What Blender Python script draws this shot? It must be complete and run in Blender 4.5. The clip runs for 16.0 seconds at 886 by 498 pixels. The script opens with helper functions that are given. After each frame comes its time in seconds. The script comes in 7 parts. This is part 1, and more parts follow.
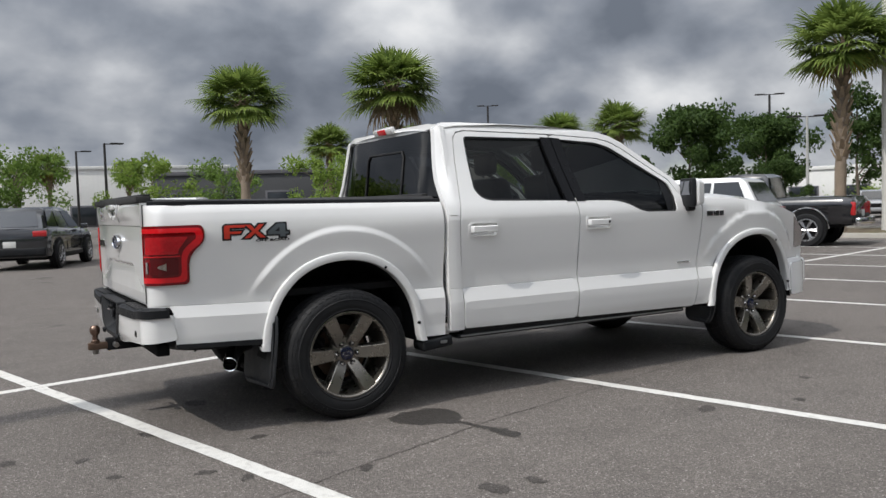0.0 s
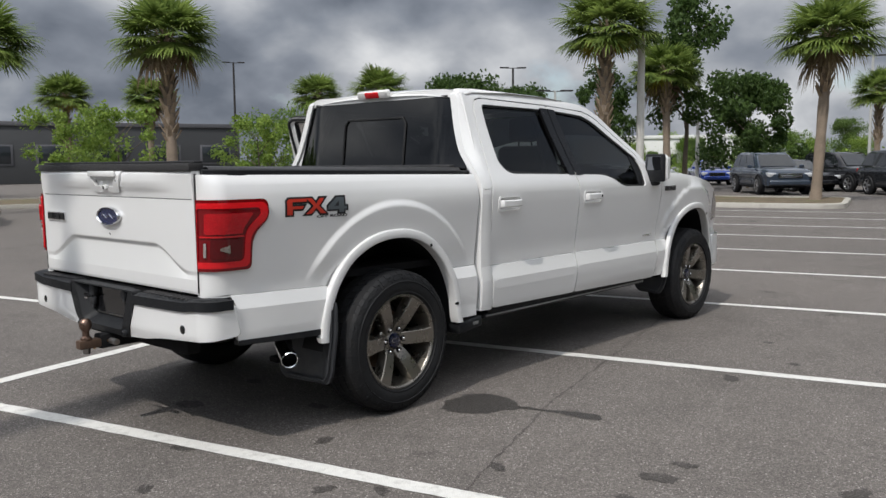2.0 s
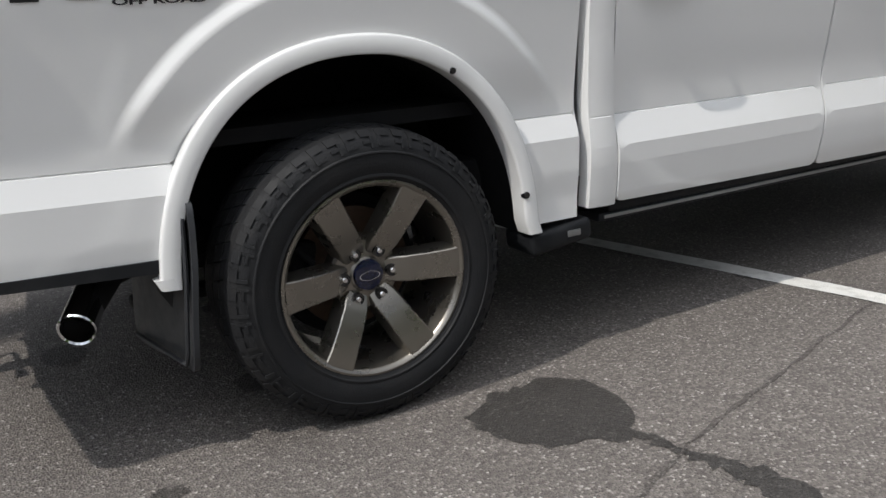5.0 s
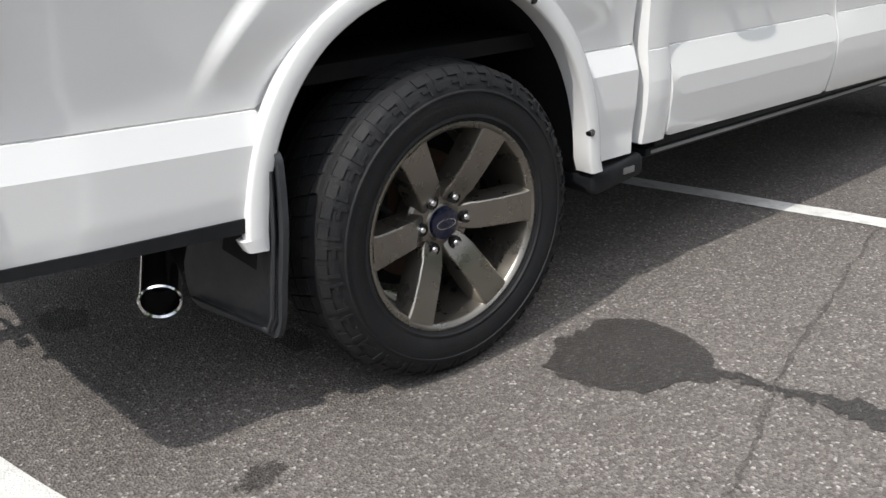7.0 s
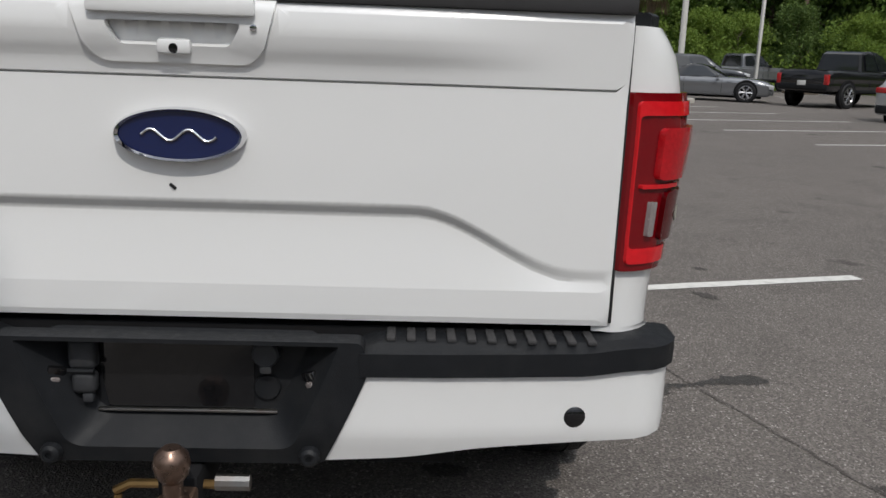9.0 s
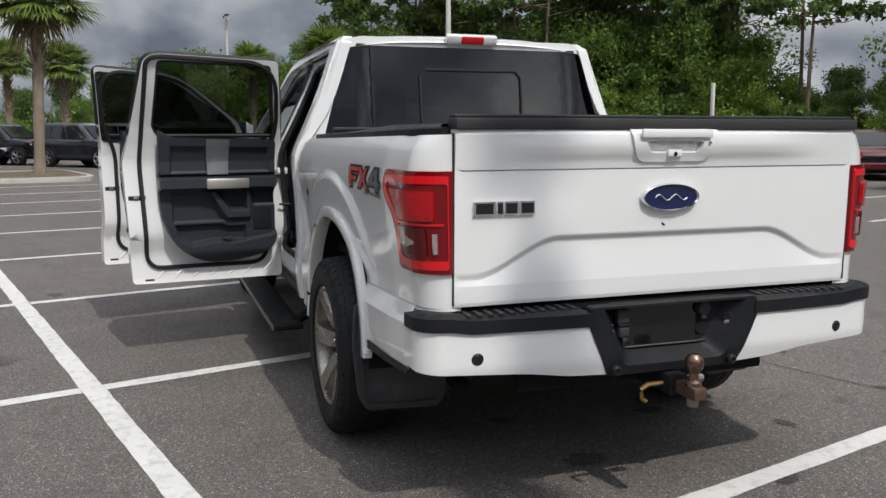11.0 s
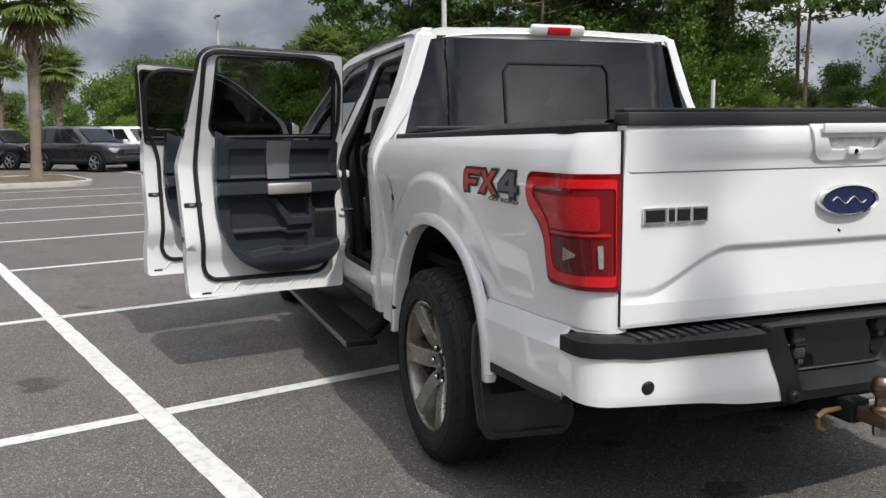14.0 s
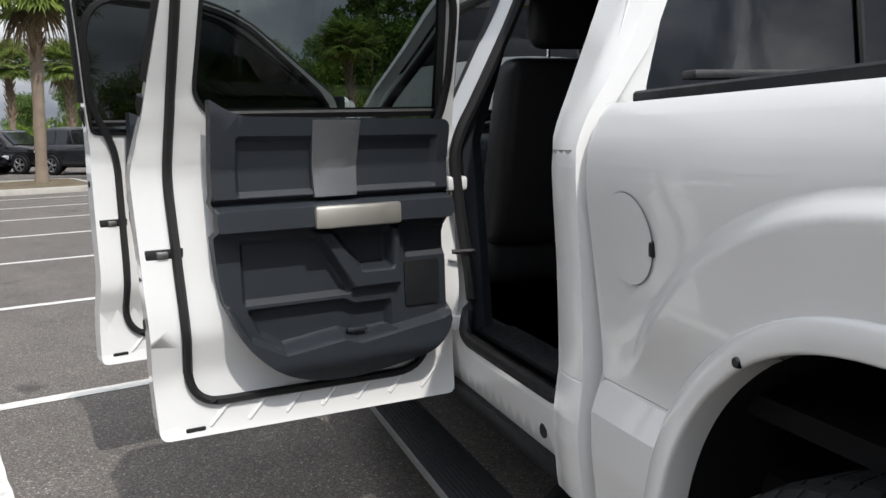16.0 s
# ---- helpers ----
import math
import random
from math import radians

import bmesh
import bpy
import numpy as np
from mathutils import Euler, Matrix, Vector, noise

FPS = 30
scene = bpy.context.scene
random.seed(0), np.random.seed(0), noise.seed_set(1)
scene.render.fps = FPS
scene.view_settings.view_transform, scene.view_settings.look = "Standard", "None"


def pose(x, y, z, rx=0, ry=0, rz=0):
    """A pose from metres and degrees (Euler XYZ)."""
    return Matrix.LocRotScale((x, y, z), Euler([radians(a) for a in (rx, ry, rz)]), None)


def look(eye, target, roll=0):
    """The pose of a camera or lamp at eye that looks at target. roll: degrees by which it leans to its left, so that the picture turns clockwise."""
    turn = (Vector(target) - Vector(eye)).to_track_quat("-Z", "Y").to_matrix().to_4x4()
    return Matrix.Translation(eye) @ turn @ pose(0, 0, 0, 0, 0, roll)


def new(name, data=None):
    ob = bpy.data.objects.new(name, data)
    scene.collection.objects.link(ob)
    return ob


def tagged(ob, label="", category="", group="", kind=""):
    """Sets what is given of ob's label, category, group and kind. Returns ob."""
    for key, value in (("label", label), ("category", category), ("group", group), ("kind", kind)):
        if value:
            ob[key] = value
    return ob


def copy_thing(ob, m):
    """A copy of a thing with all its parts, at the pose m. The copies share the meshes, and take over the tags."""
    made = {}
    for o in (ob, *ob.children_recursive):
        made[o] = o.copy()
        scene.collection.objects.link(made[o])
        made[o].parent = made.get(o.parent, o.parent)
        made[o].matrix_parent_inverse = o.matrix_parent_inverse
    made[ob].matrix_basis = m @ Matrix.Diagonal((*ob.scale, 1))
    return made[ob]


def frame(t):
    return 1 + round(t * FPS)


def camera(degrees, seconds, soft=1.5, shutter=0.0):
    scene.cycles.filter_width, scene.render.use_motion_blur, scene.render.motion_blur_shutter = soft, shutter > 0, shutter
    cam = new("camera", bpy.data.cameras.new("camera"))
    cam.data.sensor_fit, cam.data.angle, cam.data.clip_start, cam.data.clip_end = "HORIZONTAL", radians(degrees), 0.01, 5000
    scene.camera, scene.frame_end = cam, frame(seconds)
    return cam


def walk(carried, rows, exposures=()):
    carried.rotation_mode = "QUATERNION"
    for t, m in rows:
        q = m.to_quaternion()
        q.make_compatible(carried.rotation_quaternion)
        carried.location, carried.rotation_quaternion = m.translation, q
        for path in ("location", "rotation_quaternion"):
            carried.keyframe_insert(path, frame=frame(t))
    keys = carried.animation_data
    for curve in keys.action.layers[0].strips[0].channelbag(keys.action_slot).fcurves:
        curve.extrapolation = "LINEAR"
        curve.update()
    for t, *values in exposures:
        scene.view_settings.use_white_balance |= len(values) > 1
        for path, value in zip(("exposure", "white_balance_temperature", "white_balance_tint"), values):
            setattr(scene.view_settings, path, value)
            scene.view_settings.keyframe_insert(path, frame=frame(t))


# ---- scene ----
cam = camera(55.4, 16.0)
PATH = [
    (0, (-2.073, -5.771, 1.298), (-1.075, -4.041, 1.196), -1.8),
    (0.5, (-2.585, -5.363, 1.328), (-1.401, -3.755, 1.217), -1.7),
    (1, (-3.014, -4.944, 1.349), (-1.691, -3.448, 1.235), -1.4),
    (1.5, (-3.242, -4.559, 1.367), (-1.836, -3.146, 1.197), -1.1),
    (2, (-3.327, -4.275, 1.396), (-1.84, -2.952, 1.193), -0.5),
    (2.5, (-3.033, -3.971, 1.338), (-1.567, -2.628, 1.119), -0.0),
    (3, (-2.516, -3.644, 1.228), (-1.038, -2.338, 0.899), 0.8),
    (3.5, (-1.949, -3.376, 1.14), (-0.569, -1.985, 0.737), -0.3),
    (4, (-1.46, -3.127, 1.095), (-0.263, -1.581, 0.676), -1.8),
    (4.2, (-1.288, -3.056, 1.084), (-0.147, -1.477, 0.632), -2.0),
    (6.3, (-0.78, -2.822, 1.129), (0.033, -1.128, 0.445), -3.3),
    (6.5, (-0.871, -2.767, 1.109), (0.031, -1.126, 0.408), -2.3),
    (7, (-1.256, -2.5, 1.138), (-0.096, -1.054, 0.389), -1.8),
    (7.5, (-1.721, -2.096, 1.212), (-0.234, -0.989, 0.461), 1.7),
    (8, (-2.133, -1.601, 1.266), (-0.387, -0.858, 0.631), 3.0),
    (8.5, (-2.461, -1.031, 1.301), (-0.553, -0.687, 0.812), 2.5),
    (9, (-2.702, -0.41, 1.29), (-0.755, -0.496, 0.84), 2.1),
    (9.5, (-2.902, 0.219, 1.308), (-0.971, -0.186, 0.982), 2.8),
    (10, (-3.161, 0.818, 1.321), (-1.242, 0.309, 1.075), 1.7),
    (10.2, (-3.274, 1.04, 1.328), (-1.36, 0.516, 1.076), 1.2),
    (12.3, (-4.117, 2.207, 1.386), (-2.354, 1.304, 1.107), 0.2),
    (12.5, (-4.123, 2.22, 1.383), (-2.369, 1.301, 1.107), 0.4),
    (13, (-4.069, 2.242, 1.391), (-2.31, 1.332, 1.113), 0.7),
    (13.5, (-3.774, 2.202, 1.356), (-1.97, 1.384, 1.079), 0.1),
    (14, (-3.213, 2.087, 1.355), (-1.351, 1.411, 1.081), -0.6),
    (14.5, (-2.595, 1.968, 1.349), (-0.704, 1.379, 1.071), -1.3),
    (15, (-1.99, 1.866, 1.336), (-0.088, 1.314, 1.06), -1.4),
    (15.5, (-1.378, 1.84, 1.315), (0.512, 1.247, 1.036), -1.4),
    (16, (-0.77, 1.797, 1.283), (1.109, 1.171, 1.003), -1.5),
]
EXPOSURES = [(0, -0.06), (2.5, -0.11), (4.2, -0.02), (6.5, 0.38), (7.2, 0.46), (8, 0.12), (8.6, -0.42), (9.5, -0.45), (10.2, -0.36), (12.5, 0.10), (14, 0.05), (15, 0.06), (16, 0.20)]
walk(cam, [(t, look(eye, target, roll)) for t, eye, target, roll in PATH], EXPOSURES)

# ---- light ----
SUN_DIR = Vector((-0.79, -0.145, 1.0)).normalized()
sun = new("sun", bpy.data.lights.new("sun", "SUN"))
sun.data.energy, sun.data.angle, sun.data.color = 2.6, radians(0.7), (1.0, 0.955, 0.89)
sun.matrix_world = look(SUN_DIR * 60, (0, 0, 0))

world = bpy.data.worlds.new("world")
scene.world = world
world.use_nodes = True
wn, wl = world.node_tree.nodes, world.node_tree.links
wn.clear()
w_out, w_bg, w_sky = wn.new("ShaderNodeOutputWorld"), wn.new("ShaderNodeBackground"), wn.new("ShaderNodeTexSky")
w_sky.sky_type, w_sky.sun_disc = "NISHITA", False
w_sky.sun_elevation = math.asin(SUN_DIR.z)
w_sky.sun_rotation = math.atan2(SUN_DIR.x, SUN_DIR.y)
w_sky.air_density, w_sky.dust_density = 1.0, 0.6
w_geo, w_sep = wn.new("ShaderNodeTexCoord"), wn.new("ShaderNodeSeparateXYZ")
wl.new(w_geo.outputs["Generated"], w_sep.inputs[0])


def wmath(op, a, b, c=None):
    n = wn.new("ShaderNodeMath")
    n.operation = op
    for i, v in enumerate((a, b, c)):
        if v is None:
            continue
        if isinstance(v, (int, float)):
            n.inputs[i].default_value = v
        else:
            wl.new(v, n.inputs[i])
    return n.outputs[0]


# clouds lie on a flat layer overhead: the view direction divided by its height
w_h = wmath("ADD", wmath("MAXIMUM", w_sep.outputs[2], 0.0), 0.55)
w_px, w_py = wmath("DIVIDE", w_sep.outputs[0], w_h), wmath("DIVIDE", w_sep.outputs[1], w_h)
w_comb = wn.new("ShaderNodeCombineXYZ")
wl.new(w_px, w_comb.inputs[0]), wl.new(w_py, w_comb.inputs[1])


def wnoise(scale, detail, rough, offset):
    n = wn.new("ShaderNodeTexNoise")
    n.inputs["Scale"].default_value, n.inputs["Detail"].default_value, n.inputs["Roughness"].default_value = scale, detail, rough
    n.inputs["Distortion"].default_value = 0.12
    m = wn.new("ShaderNodeMapping")
    m.inputs["Location"].default_value = offset
    wl.new(w_comb.outputs[0], m.inputs[0]), wl.new(m.outputs[0], n.inputs["Vector"])
    return n.outputs["Fac"]


def wramp(fac, stops):
    r = wn.new("ShaderNodeValToRGB")
    while len(r.color_ramp.elements) < len(stops):
        r.color_ramp.elements.new(0.5)
    for e, (p, c) in zip(r.color_ramp.elements, stops):
        e.position, e.color = p, (*c, 1)
    wl.new(fac, r.inputs[0])
    return r.outputs[0]


w_lump = wnoise(4.2, 6, 0.46, (11.4, 5.2, 0))
w_mass = wnoise(1.5, 4, 0.45, (1.3, 8.6, 3.0))
w_dense = wmath("ADD", wmath("MULTIPLY", w_lump, 0.58), wmath("MULTIPLY", w_mass, 0.42))
w_shade = wramp(w_dense, [(0.39, (0.17, 0.195, 0.24)), (0.46, (0.29, 0.32, 0.375)), (0.525, (0.47, 0.495, 0.54)), (0.59, (0.74, 0.76, 0.79)), (0.66, (1.05, 1.05, 1.05))])
w_cover = wramp(wnoise(1.3, 8, 0.6, (7.3, 4.2, 2.0)), [(0.31, (0, 0, 0)), (0.41, (1, 1, 1))])
w_skydim = wn.new("ShaderNodeMix")
w_skydim.data_type, w_skydim.blend_type = "RGBA", "MULTIPLY"
w_skydim.inputs[0].default_value = 1.0
wl.new(w_sky.outputs[0], w_skydim.inputs[6])
w_skydim.inputs[7].default_value = (0.11, 0.11, 0.11, 1)
w_mix = wn.new("ShaderNodeMix")
w_mix.data_type = "RGBA"
# the cloud layer is brighter round the sun, behind the walk
w_dot = wn.new("ShaderNodeVectorMath")
w_dot.operation = "DOT_PRODUCT"
wl.new(w_geo.outputs["Generated"], w_dot.inputs[0])
w_dot.inputs[1].default_value = SUN_DIR
w_near = wmath("MULTIPLY_ADD", wmath("POWER", wmath("MAXIMUM", w_dot.outputs["Value"], 0.0), 6.0), 3.0, 1.0)
# and overhead brighter than towards the horizon
w_glow = wmath("MULTIPLY", w_near, wmath("MULTIPLY_ADD", wmath("MAXIMUM", w_sep.outputs[2], 0.0), 0.60, 0.84))
w_lit = wn.new("ShaderNodeVectorMath")
w_lit.operation = "SCALE"
wl.new(w_shade, w_lit.inputs[0]), wl.new(w_glow, w_lit.inputs["Scale"])
wl.new(w_cover, w_mix.inputs[0]), wl.new(w_skydim.outputs[2], w_mix.inputs[6]), wl.new(w_lit.outputs[0], w_mix.inputs[7])
wl.new(w_mix.outputs[2], w_bg.inputs[0])
w_bg.inputs[1].default_value = 1.0
wl.new(w_bg.outputs[0], w_out.inputs[0])

# ---- materials ----


def mat(name, color, rough=0.5, metal=0.0, coat=0.0, vary=0.06, scale=6.0, bump=0.0, bscale=60.0, rvary=0.08, spec=0.5, dirt=None, trans=0.0, ior=1.45, alpha=1.0):
    """Principled material with two scales of variation in colour and roughness, and fine relief."""
    m = bpy.data.materials.new(name)
    m.use_nodes = True
    n, l = m.node_tree.nodes, m.node_tree.links
    b = n["Principled BSDF"]
    b.inputs["Roughness"].default_value, b.inputs["Metallic"].default_value = rough, metal
    b.inputs["Coat Weight"].default_value, b.inputs["Coat Roughness"].default_value = coat, 0.03
    b.inputs["Specular IOR Level"].default_value = spec
    b.inputs["Transmission Weight"].default_value, b.inputs["IOR"].default_value = trans, ior
    tc = n.new("ShaderNodeTexCoord")
    big, fine = n.new("ShaderNodeTexNoise"), n.new("ShaderNodeTexNoise")
    big.inputs["Scale"].default_value, big.inputs["Detail"].default_value = scale * 0.25, 4
    fine.inputs["Scale"].default_value, fine.inputs["Detail"].default_value = scale * 4, 5
    l.new(tc.outputs["Object"], big.inputs["Vector"]), l.new(tc.outputs["Object"], fine.inputs["Vector"])
    add = n.new("ShaderNodeMath")
    add.operation = "ADD"
    l.new(big.outputs["Fac"], add.inputs[0]), l.new(fine.outputs["Fac"], add.inputs[1])
    mr = n.new("ShaderNodeMapRange")
    mr.inputs[1].default_value, mr.inputs[2].default_value = 0.6, 1.4
    mr.inputs[3].default_value, mr.inputs[4].default_value = 1 - vary, 1 + vary
    l.new(add.outputs[0], mr.inputs[0])
    mul = n.new("ShaderNodeVectorMath")
    mul.operation = "SCALE"
    mul.inputs[0].default_value = color[:3]
    l.new(mr.outputs[0], mul.inputs["Scale"])
    colour = mul.outputs[0]
    if dirt:
        dn, mx = n.new("ShaderNodeTexNoise"), n.new("ShaderNodeMix")
        dn.inputs["Scale"].default_value, dn.inputs["Detail"].default_value, dn.inputs["Roughness"].default_value = dirt[2], 8, 0.65
        l.new(tc.outputs["Object"], dn.inputs["Vector"])
        dr = n.new("ShaderNodeMapRange")
        dr.inputs[1].default_value, dr.inputs[2].default_value, dr.inputs[4].default_value = 0.5, 0.72, dirt[1]
        l.new(dn.outputs["Fac"], dr.inputs[0])
        mx.data_type = "RGBA"
        l.new(dr.outputs[0], mx.inputs[0]), l.new(colour, mx.inputs[6])
        mx.inputs[7].default_value = (*dirt[0], 1)
        colour = mx.outputs[2]
    l.new(colour, b.inputs["Base Color"])
    rr = n.new("ShaderNodeMapRange")
    rr.inputs[1].default_value, rr.inputs[2].default_value = 0.3, 0.7
    rr.inputs[3].default_value, rr.inputs[4].default_value = max(rough - rvary, 0.02), min(rough + rvary, 1)
    l.new(fine.outputs["Fac"], rr.inputs[0]), l.new(rr.outputs[0], b.inputs["Roughness"])
    if bump:
        bn, bp = n.new("ShaderNodeTexNoise"), n.new("ShaderNodeBump")
        bn.inputs["Scale"].default_value, bn.inputs["Detail"].default_value = bscale, 4
        l.new(tc.outputs["Object"], bn.inputs["Vector"])
        bp.inputs["Strength"].default_value, bp.inputs["Distance"].default_value = bump, 0.01
        l.new(bn.outputs["Fac"], bp.inputs["Height"]), l.new(bp.outputs[0], b.inputs["Normal"])
    return m


PAINT = mat("white_paint", (0.77, 0.77, 0.765), 0.24, coat=1.0, vary=0.004, scale=2, rvary=0.015)
PLASTIC = mat("black_plastic", (0.012, 0.013, 0.015), 0.5, spec=0.25, vary=0.15, scale=12, bump=0.12, bscale=400, dirt=((0.06, 0.058, 0.056), 0.22, 5))
CAPGREY = mat("faded_black_cap", (0.040, 0.039, 0.040), 0.6, spec=0.3, vary=0.12, scale=8, bump=0.1, bscale=400)
RUBBER = mat("tyre_rubber", (0.013, 0.0135, 0.015), 0.62, spec=0.3, vary=0.2, scale=8, bump=0.15, bscale=200, dirt=((0.05, 0.046, 0.042), 0.25, 6))
FLAP = mat("grey_flap_plastic", (0.030, 0.032, 0.036), 0.55, vary=0.15, scale=8, bump=0.12, bscale=300, dirt=((0.11, 0.10, 0.09), 0.3, 7))
DARK = mat("black_underbody", (0.010, 0.010, 0.011), 0.8, spec=0.2, vary=0.3, scale=6, dirt=((0.03, 0.027, 0.024), 0.15, 4))
SEAL = mat("black_rubber_seal", (0.012, 0.012, 0.013), 0.6, vary=0.1)
ALLOY = mat("alloy_wheel_paint", (0.25, 0.232, 0.205), 0.30, metal=0.9, vary=0.03, scale=5, coat=0.3, dirt=((0.16, 0.145, 0.125), 0.10, 9))
CHROME = mat("chrome", (0.75, 0.75, 0.76), 0.1, metal=1.0, vary=0.03, rvary=0.04)
# low mirror tone stands in for the dark surroundings it would reflect
MIRROR = mat("dark_mirror_glass", (0.22, 0.23, 0.25), 0.03, metal=1.0, vary=0.02, rvary=0.01)
STEEL = mat("steel", (0.32, 0.31, 0.30), 0.38, metal=1.0, vary=0.15, dirt=((0.16, 0.09, 0.05), 0.5, 12))
RUST = mat("rusty_steel", (0.10, 0.062, 0.042), 0.6, metal=0.3, vary=0.35, scale=14, bump=0.2, bscale=180)
BALL = mat("tarnished_ball_steel", (0.20, 0.135, 0.105), 0.32, metal=0.9, vary=0.25, scale=20)
TRIM = mat("charcoal_trim", (0.020, 0.0245, 0.031), 0.55, vary=0.1, scale=10, bump=0.1, bscale=500)
SEATM = mat("black_leather", (0.02, 0.02, 0.022), 0.45, vary=0.12, scale=10, bump=0.15, bscale=250)
SATIN = mat("satin_silver_trim", (0.50, 0.48, 0.43), 0.38, metal=0.7, vary=0.03)
BRUSHED = mat("brushed_aluminium", (0.32, 0.33, 0.34), 0.36, metal=0.85, vary=0.08, scale=20)
VINYL = mat("black_vinyl_cover", (0.025, 0.025, 0.027), 0.55, vary=0.12, scale=5, bump=0.15, bscale=120, dirt=((0.09, 0.088, 0.085), 0.25, 3))
RED = mat("red_decal", (0.50, 0.035, 0.018), 0.35, vary=0.05)
GREYDECAL = mat("grey_decal", (0.085, 0.10, 0.11), 0.35, vary=0.08)
BLACKDECAL = mat("black_decal", (0.012, 0.012, 0.014), 0.4)
BLUE = mat("blue_badge_enamel", (0.007, 0.014, 0.070), 0.2, coat=0.7, vary=0.05)
CAPBLUE = mat("dark_blue_cap", (0.006, 0.009, 0.032), 0.25, coat=0.5, vary=0.05)
DARKPILLAR = mat("black_pillar_film", (0.006, 0.006, 0.007), 0.22, spec=0.3, vary=0.05)
BLACKGLOSS = mat("black_gloss", (0.008, 0.008, 0.009), 0.08, coat=0.5, vary=0.05)
LENSMID = mat("red_stop_lens", (0.42, 0.006, 0.011), 0.12, coat=0.6, spec=0.3, vary=0.25, scale=30, bump=0.25, bscale=90)
LENSRED = mat("red_lens", (0.16, 0.002, 0.005), 0.12, coat=0.6, spec=0.3, vary=0.10, scale=8)
LENSDARK = mat("dark_red_lens", (0.085, 0.0012, 0.003), 0.10, coat=0.6, spec=0.3, vary=0.12, scale=16)
LENSBRIGHT = mat("bright_red_reflector", (0.62, 0.010, 0.016), 0.15, coat=0.6, spec=0.3, vary=0.12, scale=20)
LENSCLEAR = mat("clear_reflector", (0.34, 0.30, 0.29), 0.2, metal=0.3, coat=1.0, vary=0.2, scale=60, bump=0.5, bscale=300)
LENSWHITE = mat("white_lamp_lens", (0.78, 0.77, 0.75), 0.15, coat=1.0, vary=0.12, scale=40, bump=0.3, bscale=300)
BRASS = mat("brass", (0.30, 0.19, 0.08), 0.4, metal=1.0, vary=0.1)


def glass_material(name, tint, gloss_rough=0.005, ior=1.52):
    """Tinted window glass: a mirror-smooth face over a dark see-through tint."""
    m = bpy.data.materials.new(name)
    m.use_nodes = True
    n, l = m.node_tree.nodes, m.node_tree.links
    n.clear()
    out, mix, tr, gl, fr = n.new("ShaderNodeOutputMaterial"), n.new("ShaderNodeMixShader"), n.new("ShaderNodeBsdfTransparent"), n.new("ShaderNodeBsdfGlossy"), n.new("ShaderNodeFresnel")
    fr.inputs[0].default_value = ior
    tr.inputs[0].default_value = (*tint, 1)
    gl.inputs["Roughness"].default_value = gloss_rough
    l.new(fr.outputs[0], mix.inputs[0]), l.new(tr.outputs[0], mix.inputs[1]), l.new(gl.outputs[0], mix.inputs[2])
    l.new(mix.outputs[0], out.inputs[0])
    return m


TINT = glass_material("privacy_glass", (0.23, 0.26, 0.25), ior=1.45)
TINTR = glass_material("privacy_rear_glass", (0.024, 0.026, 0.028), 0.004, ior=1.8)
TINTF = glass_material("dark_tinted_glass", (0.06, 0.066, 0.066), ior=1.45)
GLASS = glass_material("clear_glass", (0.75, 0.78, 0.77))
OUTWARD = (TINT, TINTR, TINTF, GLASS)
CABIN = Vector((1.9, 0, 1.2))

# ---- mesh helpers ----


def finish(name, bm, material, parent=None, label="", smooth=True, angle=35):
    """Link a bmesh as one mesh object, sharp where its faces meet at more than the angle."""
    bmesh.ops.remove_doubles(bm, verts=bm.verts, dist=1e-5)
    bmesh.ops.recalc_face_normals(bm, faces=bm.faces)
    if smooth:
        lim = radians(angle)
        for f in bm.faces:
            f.smooth = True
        for e in bm.edges:
            if len(e.link_faces) == 2 and e.calc_face_angle(0) > lim:
                e.smooth = False
    if material in OUTWARD and not all(len(e.link_faces) == 2 for e in bm.edges):
        # open panes face away from the cabin's middle
        for f in bm.faces:
            f.normal_update()
        if sum(f.normal.dot(f.calc_center_median() - CABIN) * f.calc_area() for f in bm.faces) < 0:
            bmesh.ops.reverse_faces(bm, faces=bm.faces)
    exact = bm.loops.layers.float_vector.get("surface_normal") is not None
    me = bpy.data.meshes.new(name)
    bm.to_mesh(me)
    bm.free()
    me.materials.append(material)
    if exact:
        lay = me.attributes["surface_normal"]
        true = [Vector(d.vector) for d in lay.data]
        own = [Vector(d.vector) for d in me.corner_normals]
        for p in me.polygons:
            for i in p.loop_indices:
                if true[i].length < 0.5:
                    true[i] = own[i]
                elif true[i].dot(p.normal) < 0:
                    true[i] = -true[i]
        me.attributes.remove(lay)
        if smooth:
            me.normals_split_custom_set(true)
    ob = new(name, me)
    if parent is not None:
        ob.parent = parent
    if label:
        tagged(ob, label)
    return ob


part = finish


def empty(name, m=None):
    ob = new(name)
    ob.empty_display_size = 0.2
    if m is not None:
        ob.matrix_world = m
    return ob


def box_bm(size, at=(0, 0, 0), bevel=0.0, seg=2, bm=None, rot=None):
    own = bm is None
    bm = bm or bmesh.new()
    m = Matrix.Translation(at)
    if rot is not None:
        m = m @ Euler([radians(a) for a in rot]).to_matrix().to_4x4()
    r = bmesh.ops.create_cube(bm, size=1.0, matrix=m @ Matrix.Diagonal((*size, 1)))
    if bevel:
        ed = list({e for v in r["verts"] for e in v.link_edges})
        bmesh.ops.bevel(bm, geom=ed, offset=bevel, segments=seg, affect="EDGES", profile=0.5)
    return bm


